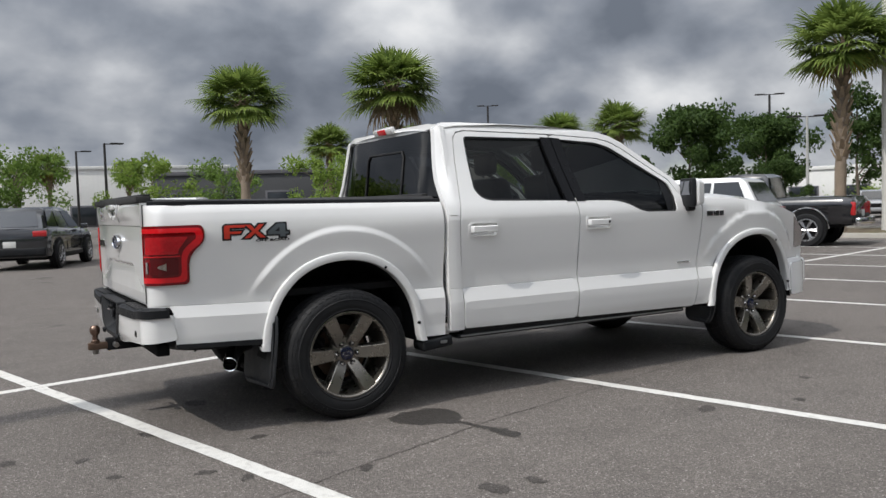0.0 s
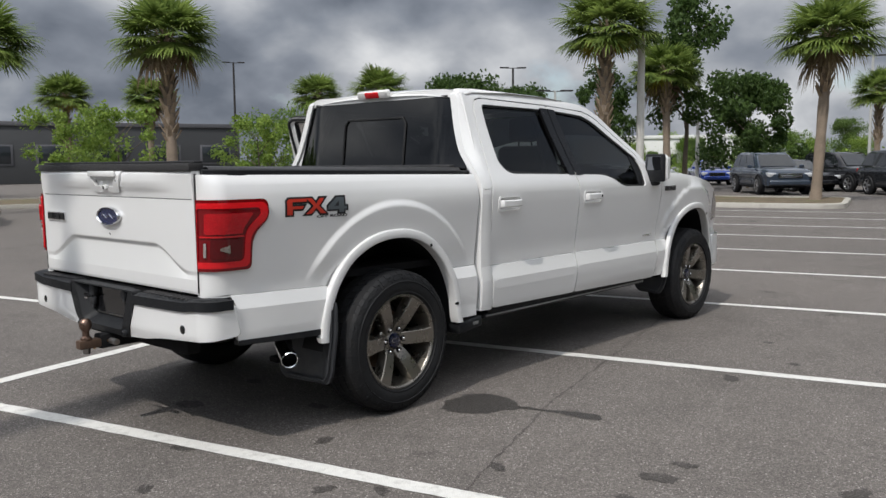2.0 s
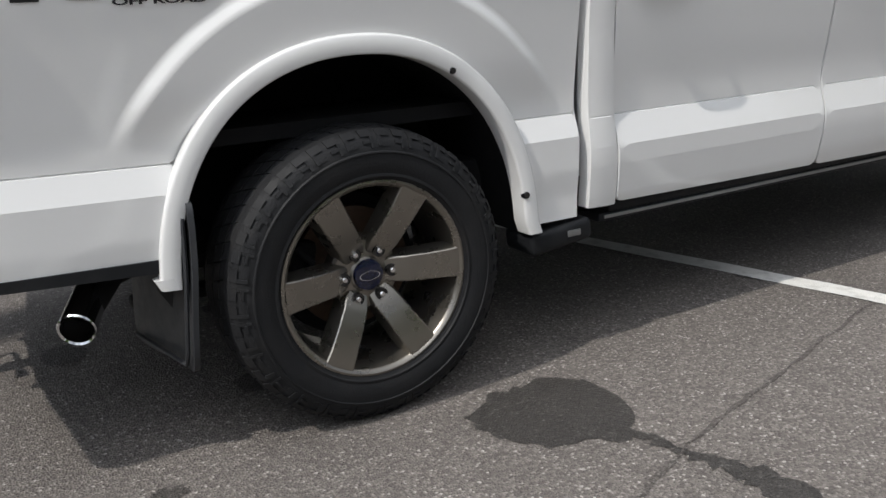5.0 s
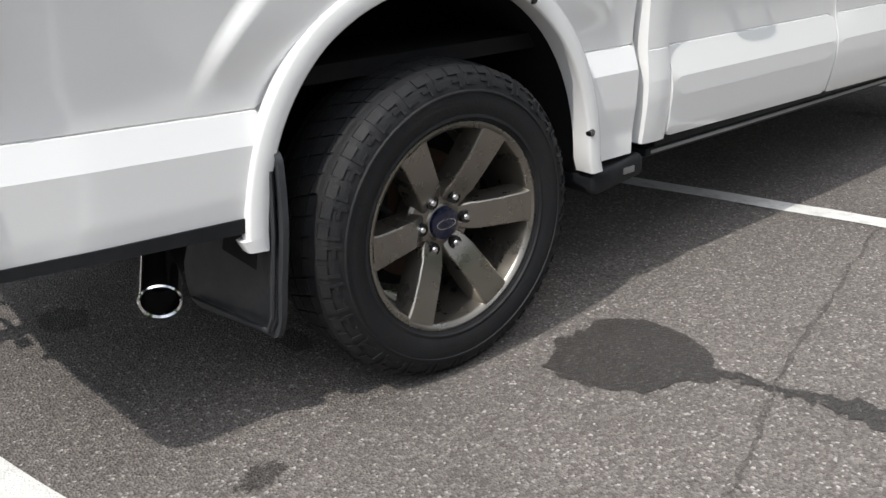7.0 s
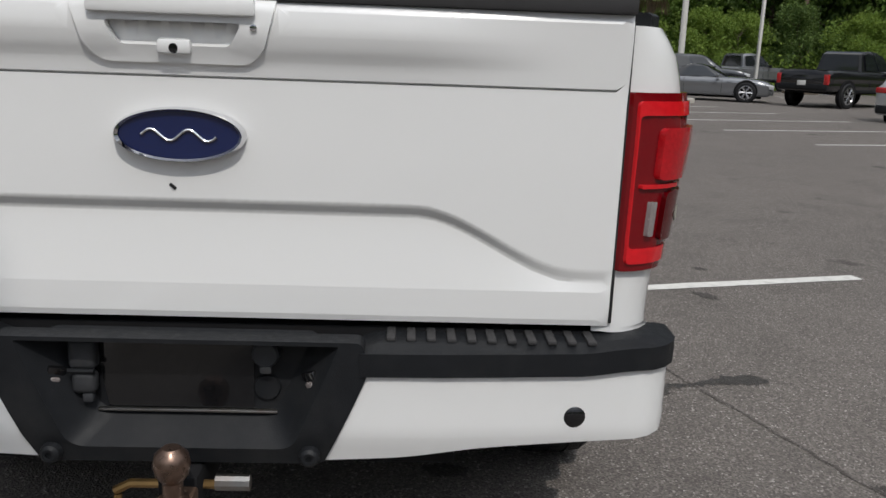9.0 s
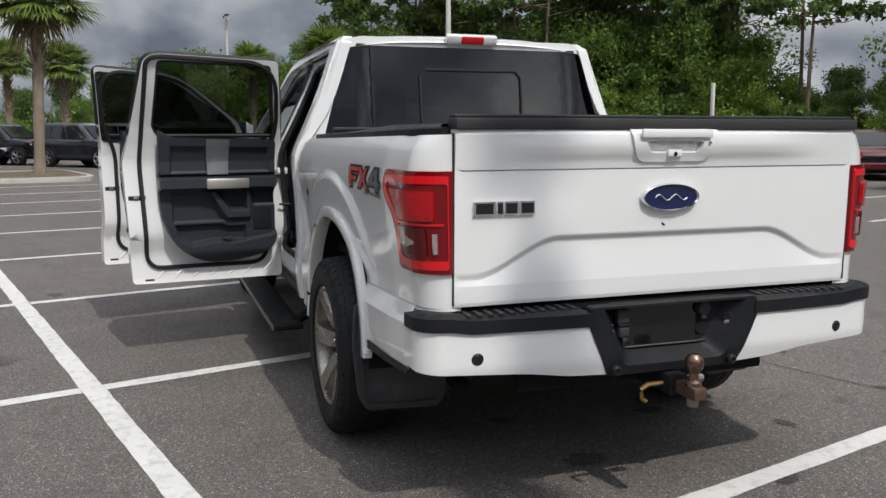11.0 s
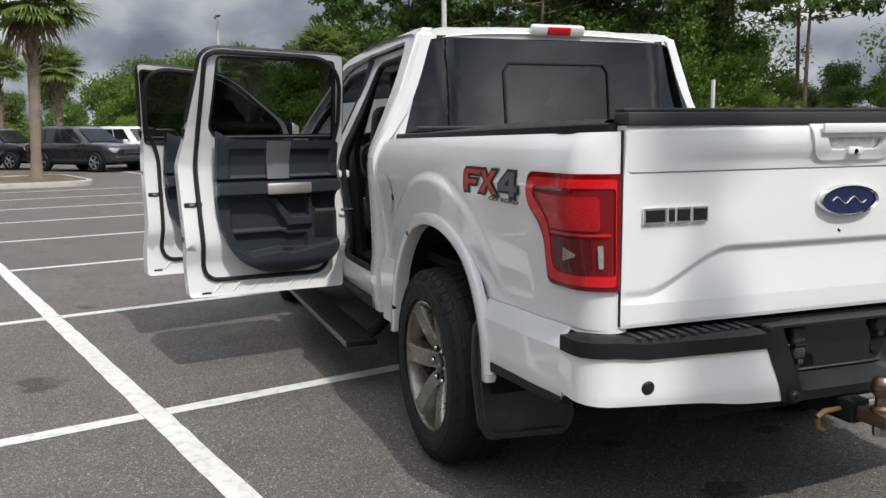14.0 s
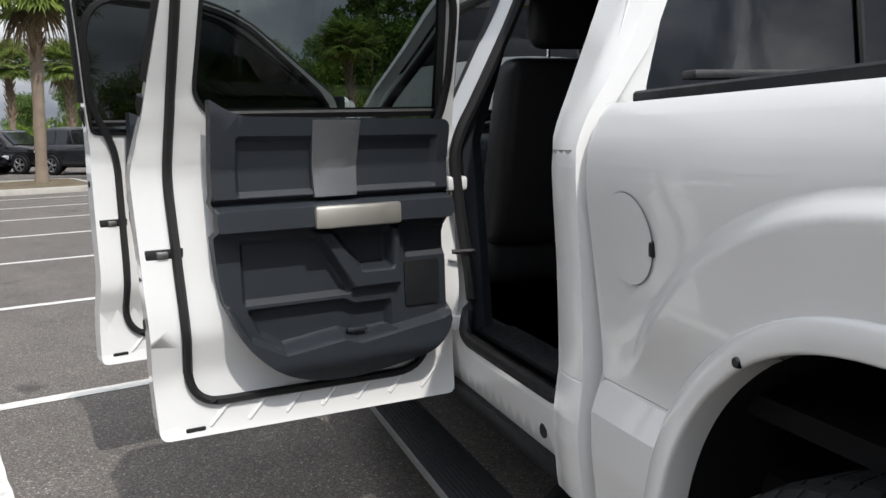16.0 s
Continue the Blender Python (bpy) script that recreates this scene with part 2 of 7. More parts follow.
def lathe(profile, segs=32, axis="Y", bm=None, at=(0, 0, 0), start=0.0, sweep=2 * math.pi):
    """Turn a profile of (radius, along) round an axis."""
    bm = bm or bmesh.new()
    full = abs(sweep - 2 * math.pi) < 1e-6
    rings = []
    count = segs if full else segs + 1
    for i in range(count):
        a = start + sweep * i / segs
        c, s = math.cos(a), math.sin(a)
        ring = []
        for r, h in profile:
            p = {"Y": (r * c, h, r * s), "Z": (r * c, r * s, h), "X": (h, r * c, r * s)}[axis]
            ring.append(bm.verts.new(Vector(p) + Vector(at)))
        rings.append(ring)
    for i in range(segs):
        a, b = rings[i], rings[(i + 1) % count]
        for j in range(len(profile) - 1):
            bm.faces.new((a[j], a[j + 1], b[j + 1], b[j]))
    return bm


def tube(points, radius, segs=10, bm=None, caps=True):
    """A round bar through points; radius a number or one for each point."""
    bm = bm or bmesh.new()
    pts = [Vector(p) for p in points]
    rad = [radius] * len(pts) if isinstance(radius, (int, float)) else radius
    rings, up = [], Vector((0, 0, 1))
    for i, p in enumerate(pts):
        d = (pts[min(i + 1, len(pts) - 1)] - pts[max(i - 1, 0)]).normalized()
        if abs(d.dot(up)) > 0.95:
            up = Vector((1, 0, 0)) if abs(d.x) < 0.9 else Vector((0, 1, 0))
        a = d.cross(up).normalized()
        b = d.cross(a).normalized()
        rings.append([bm.verts.new(p + (a * math.cos(2 * math.pi * k / segs) + b * math.sin(2 * math.pi * k / segs)) * rad[i]) for k in range(segs)])
    for r0, r1 in zip(rings, rings[1:]):
        for k in range(segs):
            bm.faces.new((r0[k], r0[(k + 1) % segs], r1[(k + 1) % segs], r1[k]))
    if caps:
        bm.faces.new(rings[0])
        bm.faces.new(rings[-1])
    return bm


def arc_pts(cx, cy, rx, ry, a0, a1, n):
    return [(cx + rx * math.cos(radians(a0 + (a1 - a0) * i / n)), cy + ry * math.sin(radians(a0 + (a1 - a0) * i / n))) for i in range(n + 1)]


def rounded(poly, r, n=4):
    """A polygon with its corners rounded; r a number or one for each corner."""
    out = []
    k = len(poly)
    rs = [r] * k if isinstance(r, (int, float)) else r
    for i in range(k):
        p, a, b = Vector(poly[i]), Vector(poly[i - 1]), Vector(poly[(i + 1) % k])
        if rs[i] <= 0:
            out.append(tuple(p))
            continue
        da, db = (a - p), (b - p)
        t = min(rs[i], da.length * 0.48, db.length * 0.48)
        p0, p1 = p + da.normalized() * t, p + db.normalized() * t
        for j in range(n + 1):
            s = j / n
            out.append(tuple(p0 * (1 - s) ** 2 + p * 2 * s * (1 - s) + p1 * s ** 2))
    return out


def densify(poly, step):
    out = []
    for i in range(len(poly)):
        a, b = Vector(poly[i]), Vector(poly[(i + 1) % len(poly)])
        n = max(1, int((b - a).length / step + 0.5))
        out += [tuple(a.lerp(b, j / n)) for j in range(n)]
    return out


def inside(p, poly):
    x, y, hit = p[0], p[1], False
    for i in range(len(poly)):
        x0, y0 = poly[i]
        x1, y1 = poly[i - 1]
        if (y0 > y) != (y1 > y) and x < (x1 - x0) * (y - y0) / (y1 - y0) + x0:
            hit = not hit
    return hit


def edge_dist(p, poly):
    best = 9.0
    for i in range(len(poly)):
        ax, ay = poly[i]
        bx, by = poly[i - 1]
        dx, dy = bx - ax, by - ay
        t = max(0, min(1, ((p[0] - ax) * dx + (p[1] - ay) * dy) / (dx * dx + dy * dy + 1e-12)))
        best = min(best, (p[0] - ax - t * dx) ** 2 + (p[1] - ay - t * dy) ** 2)
    return math.sqrt(best)


from mathutils.geometry import delaunay_2d_cdt


def sheet(outline, fmap, holes=(), step=0.05, back=None, lines=(), bm=None):
    """A curved panel: the flat outline (with holes) filled with a fine net, laid on the surface fmap(u, v), its rim turned back
    by the vector (or function) back. lines: creases, as lists of (u, v), that the net follows."""
    bm = bm or bmesh.new()
    outline = densify(outline, step)
    holes = [densify(h, step) for h in holes]
    pts, faces = [], []
    for poly in (outline, *holes):
        faces.append(list(range(len(pts), len(pts) + len(poly))))
        pts += poly
    edges = []
    loops = [outline, *holes]

    def room(p, gap):
        return inside(p, outline) and not any(inside(p, h) for h in holes) and min(edge_dist(p, q) for q in loops) > gap

    extra = []
    for line in lines:
        for a, b in zip(line, line[1:]):
            n = max(1, int(math.dist(a, b) / (step * 0.5) + 0.5))
            extra += [(a[0] + (b[0] - a[0]) * j / n, a[1] + (b[1] - a[1]) * j / n) for j in range(n + 1)]
    extra = [p for p in extra if room(p, step * 0.25)]
    us, vs = [p[0] for p in outline], [p[1] for p in outline]
    for i in range(1, int((max(us) - min(us)) / step) + 1):
        for j in range(1, int((max(vs) - min(vs)) / step) + 1):
            p = (min(us) + (i + 0.5 * (j % 2)) * step, min(vs) + j * step * 0.9)
            if room(p, step * 0.4) and all((p[0] - q[0]) ** 2 + (p[1] - q[1]) ** 2 > (0.4 * step) ** 2 for q in extra):
                pts.append(p)
    pts += extra
    r = delaunay_2d_cdt([Vector(p) for p in pts], edges, faces, 2, 1e-5)
    vv = [bm.verts.new(fmap(p.x, p.y)) for p in r[0]]
    made = []
    layer = bm.loops.layers.float_vector.get("surface_normal") or bm.loops.layers.float_vector.new("surface_normal")
    for f in r[2]:
        try:
            face = bm.faces.new([vv[i] for i in f])
        except ValueError:
            continue
        made.append(face)
        mid = sum((r[0][i] for i in f), Vector((0, 0))) / len(f)
        for lp, i in zip(face.loops, f):
            # the true surface normal just inside the corner, so that creases stay crisp
            q = r[0][i].lerp(mid, 0.2)
            o = fmap(q.x, q.y)
            du, dv = math.copysign(0.0005, mid.x - q.x), math.copysign(0.0005, mid.y - q.y)
            nn = (fmap(q.x + du, q.y) - o).cross(fmap(q.x, q.y + dv) - o) * (du * dv)
            nn = nn * 1e8
            lp[layer] = nn.normalized() if nn.length > 1e-12 else Vector((0, 0, 0))
    for v in vv:
        if not v.link_faces:
            bm.verts.remove(v)
    if back is not None:
        rim = [e for f in made for e in f.edges if len(e.link_faces) == 1]
        cache = {}
        for e in list(dict.fromkeys(rim)):
            a, b = e.verts
            for v in (a, b):
                if v not in cache:
                    d = back(v.co) if callable(back) else Vector(back)
                    cache[v] = bm.verts.new(v.co + d)
            bm.faces.new((a, b, cache[b], cache[a]))
            e.smooth = False
    return bm


def offset_poly(poly, d):
    """A polygon grown outward by d."""
    area = sum(a[0] * b[1] - b[0] * a[1] for a, b in zip(poly, poly[1:] + poly[:1]))
    sg = 1 if area > 0 else -1
    out = []
    for i in range(len(poly)):
        a, p, b = Vector(poly[i - 1]), Vector(poly[i]), Vector(poly[(i + 1) % len(poly)])
        n0, n1 = (p - a).normalized(), (b - p).normalized()
        m = Vector((n0.y, -n0.x)) + Vector((n1.y, -n1.x))
        m = m / max(0.35, m.length_squared / 2) if m.length > 1e-6 else Vector((n0.y, -n0.x))
        out.append(tuple(p + m * d * sg))
    return out


def smooth01(a, b, x):
    t = max(0.0, min(1.0, (x - a) / (b - a)))
    return t * t * (3 - 2 * t)


def interp(table, x):
    if x <= table[0][0]:
        return table[0][1]
    for (a, va), (b, vb) in zip(table, table[1:]):
        if x <= b:
            return va + (vb - va) * (x - a) / (b - a)
    return table[-1][1]


# ---- ground ----


def asphalt_material(name="asphalt", wet=1.0, rough=0.82, spec=0.35):
    m = bpy.data.materials.new(name)
    m.use_nodes = True
    n, l = m.node_tree.nodes, m.node_tree.links
    b = n["Principled BSDF"]
    tc = n.new("ShaderNodeTexCoord")

    def noise_at(scale, detail=4, rough=0.6):
        k = n.new("ShaderNodeTexNoise")
        k.inputs["Scale"].default_value, k.inputs["Detail"].default_value, k.inputs["Roughness"].default_value = scale, detail, rough
        l.new(tc.outputs["Object"], k.inputs["Vector"])
        return k.outputs["Fac"]

    def ramp(fac, stops):
        r = n.new("ShaderNodeValToRGB")
        while len(r.color_ramp.elements) < len(stops):
            r.color_ramp.elements.new(0.5)
        for e, (p, c) in zip(r.color_ramp.elements, stops):
            e.position, e.color = p, (*c, 1)
        l.new(fac, r.inputs[0])
        return r.outputs[0]

    def mult(a, c):
        k = n.new("ShaderNodeMix")
        k.data_type, k.blend_type = "RGBA", "MULTIPLY"
        k.inputs[0].default_value = 1
        l.new(a, k.inputs[6]), l.new(c, k.inputs[7])
        return k.outputs[2]

    vor = n.new("ShaderNodeTexVoronoi")
    vor.inputs["Scale"].default_value = 150
    l.new(tc.outputs["Object"], vor.inputs["Vector"])
    sep = n.new("ShaderNodeSeparateColor")
    l.new(vor.outputs["Color"], sep.inputs[0])
    stones = ramp(sep.outputs[0], [(0.0, tuple(c * wet for c in (0.084, 0.0745, 0.069))), (0.55, tuple(c * wet for c in (0.138, 0.124, 0.114))), (0.88, tuple(c * wet for c in (0.184, 0.167, 0.154))), (0.965, tuple(c * wet for c in (0.245, 0.225, 0.208))), (1.0, tuple(c * wet for c in (0.40, 0.38, 0.355)))])
    big = ramp(noise_at(0.22, 5), [(0.3, (0.88, 0.88, 0.88)), (0.7, (1.10, 1.09, 1.08))])
    mid = ramp(noise_at(2.2, 5), [(0.28, (0.84, 0.84, 0.84)), (0.5, (1.0, 1.0, 1.0)), (0.75, (1.08, 1.08, 1.08))])
    spots = ramp(noise_at(1.35, 3, 0.45), [(0.275, (0.52, 0.52, 0.52)), (0.315, (1, 1, 1))])
    col = mult(mult(mult(stones, big), mid), spots)
    l.new(col, b.inputs["Base Color"])
    b.inputs["Roughness"].default_value = rough
    b.inputs["Specular IOR Level"].default_value = spec
    bp = n.new("ShaderNodeBump")
    bp.inputs["Strength"].default_value, bp.inputs["Distance"].default_value = 0.75, 0.006
    l.new(vor.outputs["Distance"], bp.inputs["Height"])
    l.new(bp.outputs[0], b.inputs["Normal"])
    return m


ASPHALT = asphalt_material()
LINE = mat("worn_white_line_paint", (0.66, 0.65, 0.62), 0.75, vary=0.10, scale=8, bump=0.5, bscale=160, dirt=((0.24, 0.23, 0.215), 0.5, 14))
KERB = mat("concrete_kerb", (0.42, 0.40, 0.36), 0.85, vary=0.15, scale=3, bump=0.3, bscale=90, dirt=((0.20, 0.18, 0.15), 0.5, 3))
WET = asphalt_material("wet_asphalt", 0.30, 0.5, 0.5)
MULCH = mat("mulch_and_dry_grass", (0.13, 0.10, 0.065), 0.95, vary=0.5, scale=8, bump=0.8, bscale=25, dirt=((0.09, 0.12, 0.035), 0.8, 1.2))
GRASS = mat("rough_grass", (0.075, 0.105, 0.03), 0.95, vary=0.5, scale=3, bump=0.8, bscale=20)

bm = bmesh.new()
rings = [0, 6, 14, 30, 70, 160, 400, 1200, 3500]
prev = None
for r in rings:
    ring = [bm.verts.new((r * math.cos(2 * math.pi * k / 48) + 3, r * math.sin(2 * math.pi * k / 48), 0)) for k in range(48 if r else 1)]
    if prev and len(prev) == 1:
        for k in range(48):
            bm.faces.new((prev[0], ring[k], ring[(k + 1) % 48]))
    elif prev:
        for k in range(48):
            bm.faces.new((prev[k], ring[k], ring[(k + 1) % 48], prev[(k + 1) % 48]))
    prev = ring
ground = tagged(finish("ground", bm, ASPHALT, smooth=False), "worn grey asphalt of a car park", "ground", kind="structure")

PHI = radians(14.3)
GU, GV = Vector((math.cos(PHI), math.sin(PHI), 0)), Vector((-math.sin(PHI), math.cos(PHI), 0))
P1 = Vector((1.02, 2.06, 0))
STALL = 2.70


def grid_pt(k, s):
    """A point of the parking grid: k stalls along the row, s metres up the stalls from the row's head line."""
    return P1 + GU * ((k - 1) * STALL) + GV * s


def line_strip(a, b, width=0.1):
    """A painted stripe with a ragged edge, split where the paint has cracked across."""
    a, b = Vector(a), Vector(b)
    d = (b - a)
    n = max(2, int(d.length / 0.12))
    side = Vector((-d.y, d.x, 0)).normalized() * (width / 2)
    bm = bmesh.new()
    prev = None
    for i in range(n + 1):
        p = a + d * (i / n)
        j0, j1 = random.uniform(-0.004, 0.004), random.uniform(-0.004, 0.004)
        row = [bm.verts.new(p + side * (1 + j0 / width * 2) + Vector((0, 0, 0.004))), bm.verts.new(p - side * (1 + j1 / width * 2) + Vector((0, 0, 0.004)))]
        if prev:
            bm.faces.new((prev[0], prev[1], row[1], row[0]))
        prev = row
    for f in list(bm.faces):
        if f.normal.z < 0:
            f.normal_flip()
    return tagged(finish("parking_line", bm, LINE, smooth=False), "worn white painted parking line on asphalt", "road marking", group="parking lines", kind="structure")


line_strip(grid_pt(-3.0, 0), grid_pt(8.3, 0), 0.115)
for k in range(0, 9):
    line_strip(grid_pt(k, -0.06), grid_pt(k, -5.5 if k else -6.3), 0.105)
    line_strip(grid_pt(k, 0.06), grid_pt(k, 5.5), 0.105)

# ---- pickup truck: x forward, right side at negative y, rear axle at x = 0 ----
truck = tagged(empty("pickup_truck"), "white crew cab pickup truck with dark alloy wheels and open doors", "pickup truck")
AXF = 3.683
HUBZ = 0.40

BED_Y = [(0.52, 0.929), (0.60, 0.938), (0.697, 0.9395), (0.761, 0.9145), (0.763, 0.9065), (0.767, 0.9105), (0.80, 0.9105), (0.90, 0.918), (1.05, 0.934), (1.18, 0.947), (1.235, 0.942), (1.30, 0.926), (1.335, 0.905), (1.36, 0.885)]
DOOR_Y = [(0.42, 0.920), (0.50, 0.946), (0.60, 0.958), (0.655, 0.959), (0.744, 0.9275), (0.746, 0.9195), (0.750, 0.923), (0.80, 0.9245), (0.95, 0.943), (1.10, 0.960), (1.165, 0.9655), (1.20, 0.966), (1.235, 0.9595), (1.27, 0.949), (1.30, 0.938), (1.345, 0.918), (1.55, 0.845), (1.78, 0.764), (1.83, 0.742), (1.88, 0.70)]


def spline(table, x):
    """Smooth curve through a table of (place, value), with no overshoot."""
    if x <= table[0][0]:
        return table[0][1]
    if x >= table[-1][0]:
        return table[-1][1]
    k = 0
    while x > table[k + 1][0]:
        k += 1
    (a, va), (b, vb) = table[k], table[k + 1]
    d = (vb - va) / (b - a)

    def tangent(i):
        if i <= 0 or i >= len(table) - 1:
            return d
        d0 = (table[i][1] - table[i - 1][1]) / (table[i][0] - table[i - 1][0])
        d1 = (table[i + 1][1] - table[i][1]) / (table[i + 1][0] - table[i][0])
        return 0.0 if d0 * d1 <= 0 else 2 * d0 * d1 / (d0 + d1)

    t = (x - a) / (b - a)
    m0, m1 = tangent(k) * (b - a), tangent(k + 1) * (b - a)
    return (2 * t ** 3 - 3 * t * t + 1) * va + (t ** 3 - 2 * t * t + t) * m0 + (3 * t * t - 2 * t ** 3) * vb + (t ** 3 - t * t) * m1


def wheel_bulge(x, z):
    b = 0.0
    for cx in (0.0, AXF):
        dx, dz = x - cx, z - HUBZ
        r = math.sqrt((dx * (1.03 if dx > 0 else 1.09)) ** 2 + (max(dz, 0) * 0.972) ** 2)
        if z > 0.46:
            b = max(b, 0.019 * (1 - smooth01(0.735, 0.780, r)) * smooth01(0.77, 0.95, z))
    return b


def bed_rise(x):
    """The bed's lower crease climbs a little towards the tail."""
    return 0.018 * max(0.0, min(1.0, (-0.45 - x) / 0.6))


def bed_y(x, z):
    widen = 0.042 * smooth01(-0.9, 0.9, x) * (1 - smooth01(1.2, 1.5, z))
    zz = z - bed_rise(x) * smooth01(0.59, 0.67, z) * (1 - smooth01(0.79, 0.92, z))
    return (interp(BED_Y, zz) if zz < 0.767 else spline(BED_Y, zz)) - 0.012 * smooth01(-0.80, -1.06, x) + widen + wheel_bulge(x, z)


def door_y(x, z):
    y = (interp(DOOR_Y, z) if z < 0.750 else spline(DOOR_Y, z)) + 0.040 * (1 - smooth01(1.22, 1.70, z))
    nose = 0.16 * smooth01(3.55, 4.65, x) ** 1.5
    return y - nose + wheel_bulge(x, z) * (1 if x > 2 else 0)


CORNER_X, CORNER_L = -1.055, 0.175


def bed_point(u, z, off=0.0):
    """The bed's skin: u runs along the side as x, and past the corner round on to the rear face."""
    if u >= CORNER_X:
        return Vector((u, bed_y(u, z) + off, z))
    a = min(1.0, (CORNER_X - u) / CORNER_L) * math.pi / 2
    ys = bed_y(CORNER_X, z)
    deep = ys - 0.808
    return Vector((CORNER_X - (0.099 + off) * math.sin(a), ys + off - (deep + off) * (1 - math.cos(a)), z))


def on_bed(s, off=0.0):
    def f(u, z):
        p = bed_point(u, z, off)
        return Vector((p.x, s * p.y, p.z))
    return f


def on_door(s, off=0.0):
    return lambda x, z: Vector((x, s * (door_y(x, z) + off), z))


def arch_edge(cx, a, b, z_back, z_front, n=26):
    """The edge of a wheel opening from the rear foot over the top to the front foot."""
    pts = []
    for i in range(n + 1):
        t = math.pi - math.pi * i / n
        c, s = math.cos(t), math.sin(t)
        pts.append((cx + a * math.copysign(abs(c) ** 0.92, c), HUBZ + 0.02 + (b - 0.02) * s ** 0.9 if s > 0 else HUBZ + 0.02))
    pts[0], pts[-1] = (pts[0][0] - 0.012, z_back), (pts[-1][0] + 0.012, z_front)
    return pts


LAMP = [(-1.229, 1.235), (-0.855, 1.235), (-0.843, 1.143), (-0.935, 1.063), (-0.935, 0.90), (-1.229, 0.90)]
LAMP_R = [0.004, 0.03, 0.045, 0.06, 0.03, 0.004]


def bed_side(s):
    arch = arch_edge(0, 0.535, 0.623, 0.535, 0.45)
    xe = 0.705 + 0.04 * (s > 0)
    poly = [(-1.028, 0.557), (-1.035, 0.742), (-1.05, 0.775), (-1.23, 0.775), (-1.23, 1.352), (xe, 1.325), (xe - 0.01, 0.45)] + arch[::-1]
    along = [-1.22 + (xe + 1.205) * k / 40 for k in range(41)]
    folds = [[(x, z + bed_rise(x)) for x in along] for z in (0.697, 0.761, 0.763, 0.767)] + [[(-1.22, z), (xe - 0.015, z)] for z in (1.18, 1.235, 1.30, 1.33)]
    for r in (0.735, 0.750, 0.765, 0.780):
        ring = [(r * math.cos(k * math.pi / 40), r * math.sin(k * math.pi / 40)) for k in range(41)]
        folds.append([(a / (1.03 if a > 0 else 1.09), HUBZ + b / 0.972) for a, b in ring if HUBZ + b / 0.972 > 0.80])
    bm = sheet(poly, on_bed(s), holes=[rounded(LAMP, LAMP_R, 4)], step=0.03, back=(0.01, -s * 0.035, 0), lines=folds)
    return finish("bedside", bm, PAINT, truck, angle=14)


def tail_lamp(s):
    inset = [(u + (0.004 if u < -1.0 else -0.004), z) for u, z in LAMP]
    bm = sheet(rounded(inset, LAMP_R, 4), on_bed(s, 0.012), step=0.025, back=lambda p: Vector((0.03 if p.x < -1.06 else 0, -s * 0.035, 0)))
    lamp = finish("tail_lamp", bm, LENSRED, truck, "red tail lamp lens wrapping the corner", angle=50)

    def piece(name, poly, r, material, off, label, hole=None):
        bm = sheet(rounded(poly, r, 4), on_bed(s, off), holes=[rounded(hole, r, 4)] if hole else (), step=0.025, back=lambda p: Vector((0.012 if p.x < -1.06 else 0, -s * 0.012, 0)))
        return part(name, bm, material, lamp, label)

    piece("light_pipe", [(-1.215, 1.22), (-0.868, 1.22), (-0.858, 1.147), (-0.952, 1.071), (-0.952, 0.9145), (-1.215, 0.9145)], [.01, .03, .04, .05, .03, .01], LENSBRIGHT, 0.016, "bright red light pipe", [(-1.213, 1.194), (-0.905, 1.194), (-0.897, 1.162), (-0.982, 1.093), (-0.982, 0.9445), (-1.213, 0.9445)])
    piece("stop_lamp", [(-1.175, 1.172), (-0.945, 1.172), (-1.000, 1.097), (-1.000, 1.075), (-1.175, 1.075)], 0.012, LENSMID, 0.024, "red stop lamp lens")
    piece("sensor_cover", [(-1.150, 1.052), (-1.0, 1.052), (-1.0, 0.9575), (-1.150, 0.9575)], 0.012, LENSDARK, 0.022, "dark red sensor cover")
    piece("light_bar", [(-1.20, 1.067), (-0.99, 1.067), (-0.99, 1.059), (-1.20, 1.059)], 0.002, LENSBRIGHT, 0.019, "bright red light bar")
    piece("reversing_lamp", [(-1.180, 1.034), (-1.168, 1.034), (-1.168, 0.968), (-1.180, 0.968)], 0.003, LENSCLEAR, 0.020, "clear ribbed reversing lamp")
    for i in range(7):
        w = 0.005 + 0.0024 * i
        p = on_bed(s, 0.0235)(-1.105 + i * 0.0062, 1.004)
        part("sensor_bar", box_bm((0.004, 0.003, w * 2), p), SATIN, lamp, "pale sensor bar")
    return lamp


